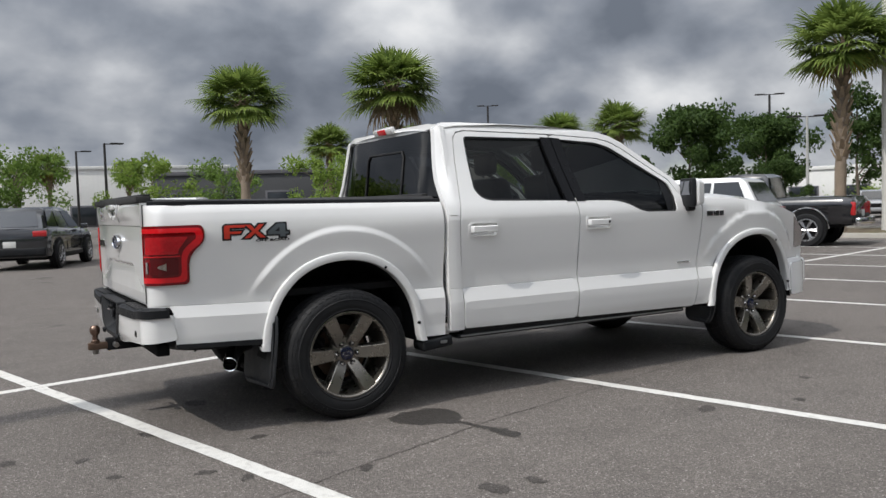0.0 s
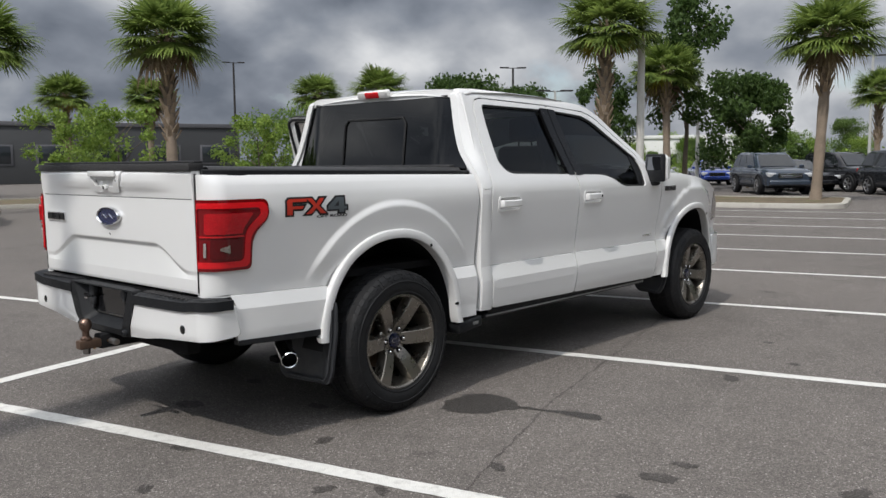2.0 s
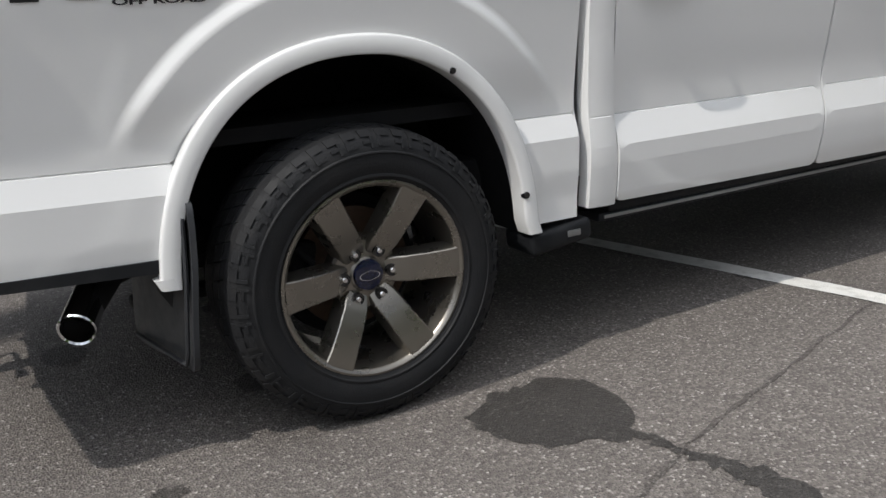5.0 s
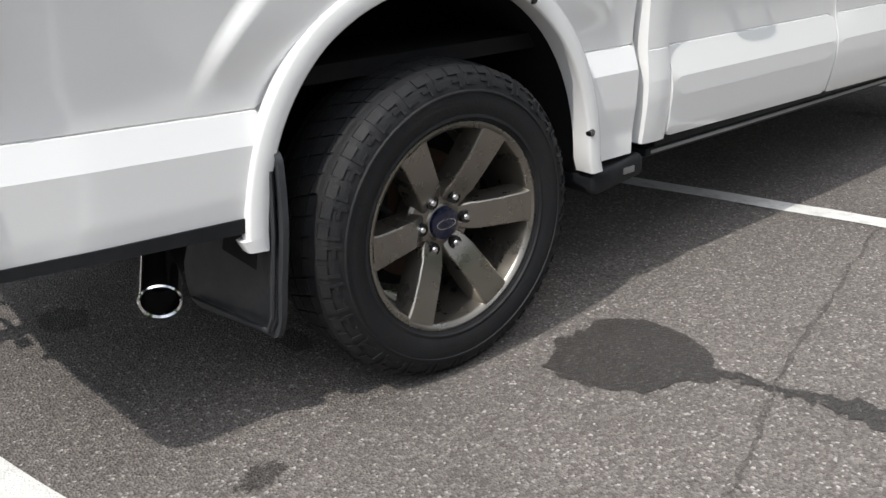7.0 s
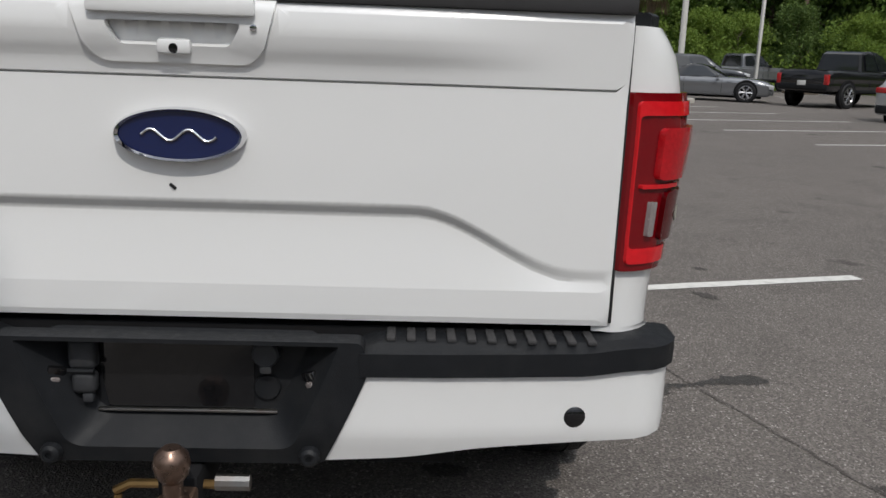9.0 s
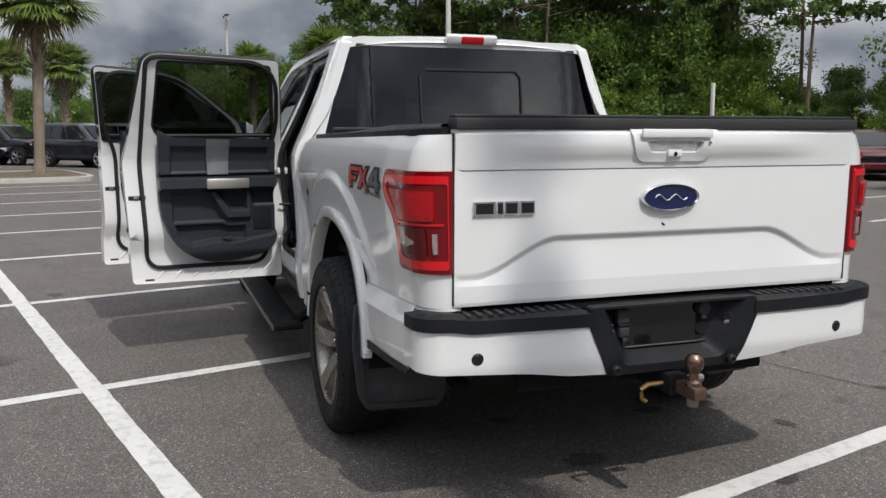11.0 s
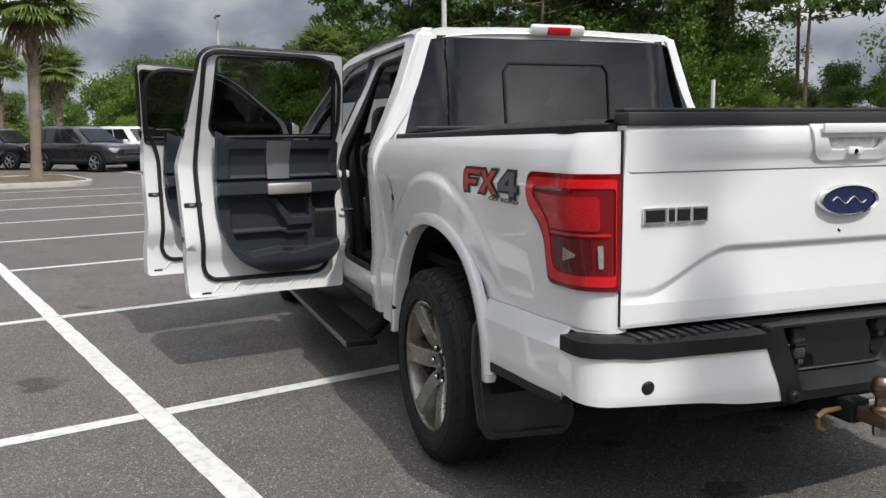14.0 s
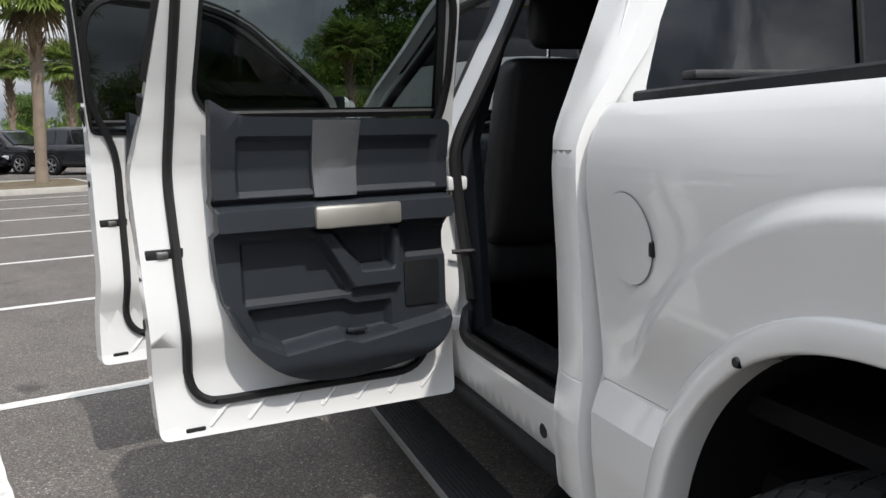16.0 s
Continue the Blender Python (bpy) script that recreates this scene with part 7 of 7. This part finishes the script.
lamp_post(5.0, 53.9, 5.6, 0.09, DARKPOLE, 10, 1)
lamp_post(4.7, 40.0, 5.0, 0.08, DARKPOLE, 10, 1)
lamp_post(39.2, 57.1, 10.0, 0.11, DARKPOLE, -30)
lamp_post(34.0, 21.0, 5.1, 0.08, GALV, -40)
lamp_post(45.0, 32.0, 8.0, 0.1, DARKPOLE, -40)
lamp_post(23.1, 10.1, 10.5, 0.14, CONC, 20)
lamp_post(36.2, 14.1, 5.6, 0.10, CONC, 20)
lamp_post(57.8, 12.05, 8.2, 0.11, GALV, -60)
lamp_post(63.0, -4.3, 10, 0.14, CONC, 0)
lamp_post(40.0, -13.8, 13, 0.16, CONC, 0)
# unseen post behind the truck, placed to cast the shadow that crosses the tailgate
lamp_post(-8.80, -0.90, 10.5, 0.19, CONC, 17, base=True)
for x, y, h in ((28.0, -21.9, 3.5), (39.0, -17.3, 5.0)):
    t = tagged(empty("marker_post"), "short pale concrete post", "post")
    finish("shaft", box_bm((0.14, 0.14, h), (0, 0, h / 2), 0.02), CONC, t)
    t.matrix_world = pose(x, y, 0, 0, 0, 14)


def building(name, x, y, turn, sx, sy, h, wall, label, bays, band=None):
    b = tagged(empty(name), label, "building")
    finish("wall", box_bm((sx, sy, h), (0, 0, h / 2), 0.03), wall, b)
    finish("roof", box_bm((sx + 0.3, sy + 0.3, 0.35), (0, 0, h + 0.17), 0.03), ROOFM if wall is GREYWALL else WHITEWALL, b)
    for i in range(bays):
        px = -sx / 2 + sx * (i + 0.5) / bays
        w = finish("window", box_bm((sx / bays * 0.62, 0.12, h * 0.36), (px, -sy / 2 - 0.02, h * (0.30 if band is None else band)), 0.02), ROOFM, b)
        finish("pane", box_bm((sx / bays * 0.54, 0.03, h * 0.30), (px, -sy / 2 - 0.09, h * (0.30 if band is None else band)), 0.005), DARKGLASS, w)
    b.matrix_world = pose(x, y, 0, 0, 0, turn)
    return b


building("showroom_building", 29.0, 70.0, -20, 30, 12, 4.6, GREYWALL, "low charcoal showroom building with dark windows", 7, 0.5)
building("warehouse_building", 8.5, 96.0, -8, 34, 14, 6.2, WHITEWALL, "long white flat-roofed building with a dark glazed base", 8, 0.22)
building("distant_building", 78.0, 40.0, -60, 26, 10, 3.6, WHITEWALL, "far low white building beyond parked cars", 6, 0.4)

# ---- parked vehicles ----
CARGLASS = mat("car_window_glass", (0.012, 0.014, 0.016), 0.05, spec=0.8, coat=0.5, vary=0.1)
HEADLAMP = mat("car_headlamp", (0.62, 0.63, 0.65), 0.12, coat=1.0, metal=0.2, vary=0.1)
CARRED = mat("car_tail_lamp", (0.40, 0.012, 0.014), 0.18, coat=1.0, vary=0.1)
CARRIM = mat("car_rim", (0.42, 0.42, 0.43), 0.28, metal=0.9, vary=0.1)
PLATEM = mat("number_plate", (0.62, 0.62, 0.60), 0.5, vary=0.05)


def car_paint(name, color, metal=0.25):
    return mat(name, color, 0.2, metal=metal, coat=1.0, spec=0.5, vary=0.01, scale=3, rvary=0.02)


PAINTS = {
    "dark grey": car_paint("dark_grey_car_paint", (0.032, 0.034, 0.038)),
    "black": car_paint("black_car_paint", (0.008, 0.008, 0.010), 0.0),
    "blue grey": car_paint("blue_grey_car_paint", (0.040, 0.055, 0.080)),
    "white": car_paint("white_car_paint", (0.74, 0.75, 0.75), 0.0),
    "silver": car_paint("silver_car_paint", (0.42, 0.43, 0.44), 0.5),
    "mid grey": car_paint("mid_grey_car_paint", (0.16, 0.165, 0.175), 0.4),
    "blue": car_paint("blue_car_paint", (0.02, 0.05, 0.25), 0.2),
    "red": car_paint("dark_red_car_paint", (0.12, 0.012, 0.012), 0.2),
}

# length, width, height, wheelbase, front overhang, wheel radius, sill, belt rear, belt front, nose height, cabin: rear foot, rear top, front top, front foot
KINDS = {
    "suv": (4.75, 1.98, 1.74, 2.85, 0.86, 0.37, 0.33, 1.12, 1.08, 0.92, 0.10, 0.45, 2.55, 3.45),
    "compact": (4.37, 1.90, 1.60, 2.66, 0.88, 0.36, 0.30, 1.08, 1.00, 0.86, 0.06, 0.42, 2.35, 3.20),
    "sports": (4.48, 1.92, 1.30, 2.62, 0.90, 0.345, 0.20, 0.86, 0.84, 0.66, 0.85, 1.55, 2.05, 2.95),
    "hatch": (4.26, 1.79, 1.46, 2.63, 0.85, 0.32, 0.26, 0.98, 0.92, 0.78, 0.08, 0.40, 2.30, 3.20),
    "pickup": (5.60, 2.00, 1.88, 3.55, 0.95, 0.41, 0.52, 1.22, 1.20, 1.08, 2.02, 2.12, 3.25, 3.95),
    "sedan": (4.75, 1.84, 1.45, 2.78, 0.92, 0.33, 0.26, 0.96, 0.93, 0.76, 0.75, 1.35, 2.65, 3.45),
}


def parked_car(kind, colour, label, x, y, turn, on=0.0, lift=0.0, name=None):
    L, Wd, H, wb, fo, wr, sill, br, bf, nose, c0, c1, c2, c3 = KINDS[kind]
    H, sill, br, bf, nose = H + lift, sill + lift, br + lift, bf + lift, nose + lift
    paint = PAINTS[colour]
    car = tagged(empty(name or {"suv": "suv", "compact": "suv", "sports": "sports_car", "hatch": "hatchback_car", "pickup": "pickup_truck", "sedan": "sedan_car"}[kind]), label, "car" if kind != "pickup" else "pickup truck", group="parked vehicles")
    hw = Wd / 2
    ro = L - wb - fo
    # lower body: stations from tail to nose, each an upright rounded section
    st = [(0.0, 0.10, br - 0.14, 0.86), (0.06, 0.02, br - 0.03, 0.95), (0.30, 0.0, br, 0.99), (ro + wb * 0.5, 0.0, (br + bf) / 2, 1.0), (c3 + 0.05, 0.0, bf + 0.01, 0.99), (L - 0.55, 0.0, (bf + nose) / 2 + 0.04, 0.97), (L - 0.14, 0.02, nose + 0.03, 0.90), (L, 0.10, nose - 0.10, 0.74)]
    if kind == "pickup":
        st[-3:] = [(L - 0.50, 0.0, bf - 0.03, 0.985), (L - 0.10, 0.02, nose + 0.06, 0.95), (L, 0.06, nose - 0.02, 0.86)]
    bm = bmesh.new()
    rows = []
    places = sorted({p[0] for p in st} | {L * k / 22 for k in range(1, 22)})
    for sx in places:
        up, top, w = (spline([(p[0], p[c]) for p in st], sx) for c in (1, 2, 3))
        ww = hw * w
        zb = sill + up
        hh = top - zb
        sec = [(ww * 0.86, zb), (ww * 0.955, zb + hh * 0.05), (ww * 0.985, zb + hh * 0.18), (ww * 0.975, zb + hh * 0.34), (ww * 0.985, zb + hh * 0.55), (ww, zb + hh * 0.70), (ww * 0.992, zb + hh * 0.76), (ww * 0.955, zb + hh * 0.90), (ww * 0.925, top - 0.03), (ww * 0.86, top)]
        sec = sec + [(ww * 0.4, top + 0.025), (0, top + 0.032), (-ww * 0.4, top + 0.025)] + [(-a, b) for a, b in sec[::-1]]
        rows.append([bm.verts.new((sx, a, b)) for a, b in sec])
    for p, q in zip(rows, rows[1:]):
        for j in range(len(p) - 1):
            bm.faces.new((p[j], p[j + 1], q[j + 1], q[j]))
        bm.faces.new((p[-1], p[0], q[0], q[-1]))
    bm.faces.new(rows[0]), bm.faces.new(rows[-1])
    body = finish("body", bm, paint, car, angle=32)
    for s in (-1, 1):
        for dx in (c1 + 0.25, c1 + 1.15, c3 - 0.35) if kind != "sports" else (c1 - 0.1, c3 - 0.2):
            finish("door_joint", box_bm((0.012, 0.012, (br - sill) * 0.72), (dx, s * hw * 0.982, sill + (br - sill) * 0.54), 0), DARK, body)
        if kind != "sports":
            finish("sill_trim", box_bm((wb - wr * 2.5, 0.04, 0.10), (ro + wb / 2, s * hw * 0.955, sill + 0.05), 0.012), PLASTIC, body)
    # cabin
    bz = lambda t: br + (bf - br) * t / L - 0.03
    wB, wT = hw * 0.90, hw * 0.72
    rows = []
    bm = bmesh.new()
    for k in (0.0, 0.5, 0.86, 1.0):
        xr, xf = c0 + (c1 - c0) * k, c3 + (c2 - c3) * k
        w = wB + (wT - wB) * k - (0.05 if k == 1.0 else 0)
        ins = 0.10 if k == 1.0 else 0.0
        zr, zf = bz(c0) + (H - 0.02 - bz(c0)) * k, bz(c3) + (H - 0.03 - bz(c3)) * k
        bow = 0.05
        rows.append([bm.verts.new(p) for p in ((xr + ins, -w * 0.93, zr), (xr - bow + ins, 0, zr + 0.005), (xr + ins, w * 0.93, zr), (xr + 0.25, w, zr * 0.9 + zf * 0.1 + 0.01), ((xr + xf) / 2, w * 1.01, (zr + zf) / 2 + 0.03 * k), (xf - 0.25, w, zr * 0.1 + zf * 0.9 + 0.01), (xf - ins, w * 0.9, zf), (xf + bow * 2 - ins, 0, zf), (xf - ins, -w * 0.9, zf), (xf - 0.25, -w, zr * 0.1 + zf * 0.9 + 0.01), ((xr + xf) / 2, -w * 1.01, (zr + zf) / 2 + 0.03 * k), (xr + 0.25, -w, zr * 0.9 + zf * 0.1 + 0.01))])
    for p, q in zip(rows, rows[1:]):
        for j in range(12):
            bm.faces.new((p[j], p[(j + 1) % 12], q[(j + 1) % 12], q[j]))
    bm.faces.new(rows[-1])
    finish("cabin", bm, paint if kind != "sports" else PAINTS["black"], car, angle=40)

    def quad_glass(pname, pts):
        bm = bmesh.new()
        bm.faces.new([bm.verts.new(p) for p in pts])
        r = bmesh.ops.extrude_face_region(bm, geom=bm.faces[:])
        c = Vector(((c0 + c3) / 2, 0, (H + br) / 2))
        for v in [g for g in r["geom"] if isinstance(g, bmesh.types.BMVert)]:
            v.co = v.co + (c - v.co).normalized() * 0.03
        finish(pname, bm, CARGLASS, car, "dark window glass")

    lo, hi = 0.10, 0.84
    def cab(k, t, s, off=0.012):
        xr, xf = c0 + (c1 - c0) * k, c3 + (c2 - c3) * k
        w = wB + (wT - wB) * k
        zr, zf = bz(c0) + (H - 0.02 - bz(c0)) * k, bz(c3) + (H - 0.03 - bz(c3)) * k
        return Vector((xr + (xf - xr) * t, s * (w + off + 0.012 * math.sin(t * 3.14)), zr + (zf - zr) * t + 0.015 * k))
    for s in (-1, 1):
        spans = ((0.06, 0.30), (0.33, 0.60), (0.63, 0.93)) if kind in ("suv", "compact") else ((0.08, 0.46), (0.50, 0.92)) if kind != "sports" else ((0.2, 0.85),)
        for t0, t1 in spans:
            quad_glass("side_window", [cab(lo, t0, s), cab(lo, t1, s), cab(hi, t1, s), cab(hi, t0, s)])
    rk = lambda k, s: Vector((c0 + (c1 - c0) * k - 0.030, s * (wB + (wT - wB) * k) * 0.80, bz(c0) + (H - 0.02 - bz(c0)) * k))
    fk = lambda k, s: Vector((c3 + (c2 - c3) * k + 0.035, s * (wB + (wT - wB) * k) * 0.82, bz(c3) + (H - 0.03 - bz(c3)) * k + 0.02))
    mid = lambda a, b, o: (a + b) / 2 + Vector((o, 0, 0))
    quad_glass("rear_window", [rk(lo, -1), mid(rk(lo, -1), rk(lo, 1), -0.03), rk(lo, 1), rk(hi, 1), mid(rk(hi, -1), rk(hi, 1), -0.03), rk(hi, -1)])
    quad_glass("windscreen", [fk(lo, -1), mid(fk(lo, -1), fk(lo, 1), 0.06), fk(lo, 1), fk(hi, 1), mid(fk(hi, -1), fk(hi, 1), 0.06), fk(hi, -1)])
    if kind == "pickup":
        finish("bed_opening", box_bm((c0 - 0.22, Wd * 0.78, 0.03), (c0 / 2 - 0.0, 0, br - 0.006), 0.01), DARK, car, "dark bed opening")
    # wheels
    for wx in (ro, ro + wb):
        for s in (-1, 1):
            arch = lathe([(0, s * (hw + 0.004)), (wr * 1.16, s * (hw + 0.004)), (wr * 1.18, s * (hw - 0.06))], 28, "Y", at=(wx, 0, wr + 0.03 + lift))
            finish("wheel_arch", arch, DARK, car, "dark wheel arch")
            w = empty("wheel")
            w.parent = car
            wl0 = wr * (1.0 if not lift else 1.12)
            tw = 0.115
            finish("tyre", lathe([(wl0 * 0.68, -tw), (wl0 * 0.80, -tw - 0.012), (wl0 * 0.94, -tw), (wl0, -tw * 0.7), (wl0, tw * 0.7), (wl0 * 0.94, tw), (wl0 * 0.68, tw)], 32), RUBBER, w)
            finish("rim", lathe([(wl0 * 0.16, -tw + 0.03), (wl0 * 0.20, -tw + 0.02), (wl0 * 0.56, -tw + 0.055), (wl0 * 0.62, -tw), (wl0 * 0.69, -tw - 0.008), (wl0 * 0.69, 0)], 28), DARK, w)
            bm = bmesh.new()
            n = 5 if kind in ("suv", "compact", "hatch", "sedan") else 6
            for k in range(n):
                a = 2 * math.pi * k / n
                for sp in (-0.10, 0.10):
                    tube([(0, -tw + 0.012, 0), (math.cos(a + sp) * wl0 * 0.64, -tw - 0.002, math.sin(a + sp) * wl0 * 0.64)], [0.028, 0.020], 6, bm)
            lathe([(wl0 * 0.60, -tw + 0.01), (wl0 * 0.64, -tw - 0.012), (wl0 * 0.70, -tw - 0.010)], 28, bm=bm)
            finish("spokes", bm, CARRIM if colour not in ("black",) or kind == "pickup" else CARRIM, w)
            w.matrix_basis = pose(wx, s * (hw - 0.075), wl0 - 0.0) @ (pose(0, 0, 0) if s < 0 else pose(0, 0, 0, 0, 0, 180))
    # lamps, bumpers, grille, plate, mirrors, handles
    for s in (-1, 1):
        tall = kind in ("pickup",)
        finish("tail_lamp", box_bm((0.12, 0.17 if tall else 0.34, 0.34 if tall else 0.15), (0.045, s * hw * (0.86 if tall else 0.76), br - (0.30 if tall else 0.16)), 0.03), CARRED, car, "red tail lamp")
        big = 1.45 if tall else 1.0
        finish("headlamp", box_bm((0.30, 0.32 * big, 0.16 * big), (L - 0.145, s * hw * (0.68 if tall else 0.72), nose - 0.10), 0.035, rot=(0, 8, -s * 16)), HEADLAMP, car, "clear headlamp")
        finish("door_mirror", box_bm((0.12, 0.20, 0.14), (c3 - 0.35, s * (hw + 0.08), bf + 0.06), 0.04), paint if kind != "pickup" else DARK, car)
        for dx in (c1 + 0.55, c1 + 1.45):
            finish("door_handle", box_bm((0.17, 0.03, 0.03), (dx, s * hw * 0.985, br - 0.17), 0.01), paint, car)
    finish("rear_bumper", box_bm((0.16, Wd * 0.90, 0.24), (0.07, 0, sill + 0.17), 0.06, 3), PLASTIC if kind in ("suv", "compact", "pickup") else paint, car)
    finish("front_bumper", box_bm((0.18, Wd * 0.80, 0.22), (L - 0.05, 0, sill + 0.17), 0.07, 3), PLASTIC if kind == "pickup" else paint, car)
    g = finish("grille", box_bm((0.08, Wd * 0.48, 0.20), (L - 0.015, 0, nose - 0.14), 0.02), BLACKGLOSS, car, "dark grille")
    for k in range(3):
        finish("grille_bar", box_bm((0.02, Wd * 0.44, 0.018), (L + 0.03, 0, nose - 0.20 + k * 0.06), 0.004), CHROME if kind == "suv" else PLASTIC, g)
    finish("number_plate", box_bm((0.012, 0.31, 0.155), (-0.008 if kind != "suv" else -0.004, 0, br - 0.42), 0.004), PLATEM, car, "pale plate")
    finish("underbody", box_bm((L - 0.7, Wd * 0.78, 0.16), (L / 2, 0, sill + 0.02), 0.03), DARK, car)
    # middle of the car over its place
    c, s_ = math.cos(radians(turn)), math.sin(radians(turn))
    car.matrix_world = pose(x - c * L / 2, y - s_ * L / 2, on, 0, 0, turn)
    return car


parked_car("compact", "dark grey", "dark grey compact luxury suv parked on asphalt", -0.1, 19.9, 68)
parked_car("suv", "dark grey", "dark grey estate suv parked beside another", 4.4, 26.6, 250)
old = parked_car("pickup", "black", "old black pickup with a chrome arch trim", 16.6, 9.9, 113)
for s in (-1, 1):
    for wx in (1.10, 4.65):
        finish("arch_trim", tube([(wx + 0.52 * math.cos(k * math.pi / 14), s * 1.0, 0.44 + 0.52 * math.sin(k * math.pi / 14)) for k in range(15)], 0.020, 6), CHROME, old, "chrome arch trim")
    finish("side_strip", box_bm((2.4, 0.02, 0.03), (2.9, s * 0.995, 0.86), 0.006), CHROME, old, "chrome side strip")
finish("chrome_bumper", box_bm((0.14, 1.85, 0.20), (-0.06, 0, 0.60), 0.04, 3), CHROME, old, "chrome rear bumper")
parked_car("suv", "white", "white suv parked behind the pickup's hood", 13.3, 9.4, 112)
parked_car("suv", "white", "white boxy suv with tall red tail lamps", 3.6, 18.6, 66)
parked_car("suv", "blue grey", "blue grey suv with silver wheels beyond a kerb", 32.6, 9.2, 220)
parked_car("suv", "dark grey", "dark grey suv beyond a palm island", 32.8, 3.8, 224)
parked_car("suv", "black", "black suv in the far row", 37.0, 7.4, 232)
parked_car("sedan", "black", "black saloon in the far row", 36.5, 9.6, 232)
parked_car("suv", "white", "white suv in the far row", 34.0, 1.9, 215)
parked_car("suv", "white", "white boxy van-like suv in the far rows", 50.0, 4.6, 215)
parked_car("sedan", "blue", "bright blue saloon far off", 44.5, 17.2, 215)
parked_car("sedan", "silver", "silver saloon far off", 42.0, 19.4, 215)
parked_car("hatch", "silver", "silver hatchback far off", 40.0, 21.5, 215)
parked_car("suv", "silver", "silver suv with a black roof edge seen from behind", 32.0, -8.2, -28)
parked_car("suv", "white", "white suv by the wood", 46.0, 0.6, 200)
parked_car("suv", "black", "black suv by the wood", 42.0, -3.0, 205)
parked_car("sports", "mid grey", "grey soft-top sports car with dark wheels", 28.5, -11.3, -112)
parked_car("pickup", "black", "black pickup seen from behind with bright wheels", 26.6, -15.6, -58)
parked_car("suv", "dark grey", "dark suv beside a lamp post", 40.0, -14.8, -110)
parked_car("pickup", "mid grey", "grey pickup by the wood", 41.5, -17.6, -70)
parked_car("hatch", "black", "black hatchback with a pale windscreen sticker", 12.2, -12.1, 110)
parked_car("suv", "silver", "silver grey suv behind a black hatchback", 18.85, -14.6, -60, lift=-0.16)
parked_car("pickup", "black", "lifted black pickup with chunky tyres facing the truck", 11.5, -17.7, 108, lift=0.06)
parked_car("sedan", "red", "dark red saloon behind a black pickup", 16.4, -19.0, 140)


def flat_trailer(x, y, turn):
    t = tagged(empty("car_trailer"), "flat steel car trailer with a rusty red frame", "trailer")
    finish("deck", box_bm((5.2, 2.0, 0.06), (0, 0, 0.60), 0.01), STEEL, t, "grey steel deck")
    for s in (-1, 1):
        finish("frame_rail", box_bm((5.3, 0.10, 0.14), (0, s * 1.03, 0.55), 0.015), PAINTS["red"], t, "dark red rail")
        for wx in (-0.45, 0.45):
            finish("tyre", lathe([(0.14, -0.09), (0.28, -0.10), (0.33, -0.07), (0.33, 0.07), (0.28, 0.10), (0.14, 0.09)], 24, at=(wx, s * 0.88, 0.33)), RUBBER, t)
        finish("marker_lamp", box_bm((0.05, 0.10, 0.06), (2.64, s * 0.98, 0.50), 0.01), CARRED, t)
    finish("drawbar", box_bm((1.4, 0.12, 0.12), (-3.2, 0, 0.52), 0.02), PAINTS["red"], t)
    t.matrix_world = pose(x, y, 0, 0, 0, turn)


flat_trailer(6.05, -13.95, 112)
parked_car("sedan", "white", "white saloon standing on a flat trailer", 5.75, -14.95, 112, on=0.63)

# wrapped pallet and white sacks by the wood
pal = tagged(empty("wrapped_pallet"), "white wrapped pallet load by the wood", "pallet")
finish("load", box_bm((1.3, 1.1, 0.85), (0, 0, 0.55), 0.10, 3), WHITEWALL, pal)
finish("pallet", box_bm((1.3, 1.1, 0.12), (0, 0, 0.06), 0.01), BARK, pal)
pal.matrix_world = pose(39.0, -19.6, 0, 0, 0, 20)
sack = tagged(empty("sack_heap"), "heap of white sacks on the ground", "sack")
bm = bmesh.new()
for i in range(5):
    box_bm((0.8, 0.5, 0.32), (0.2 * i - 0.3, 0.25 * (i % 2), 0.18 + 0.12 * (i % 3)), 0.12, 3, bm, rot=(8 * i, 11 * i, 40 * i))
finish("sacks", bm, WHITEWALL, sack)
sack.matrix_world = pose(38.6, -21.2, 0)
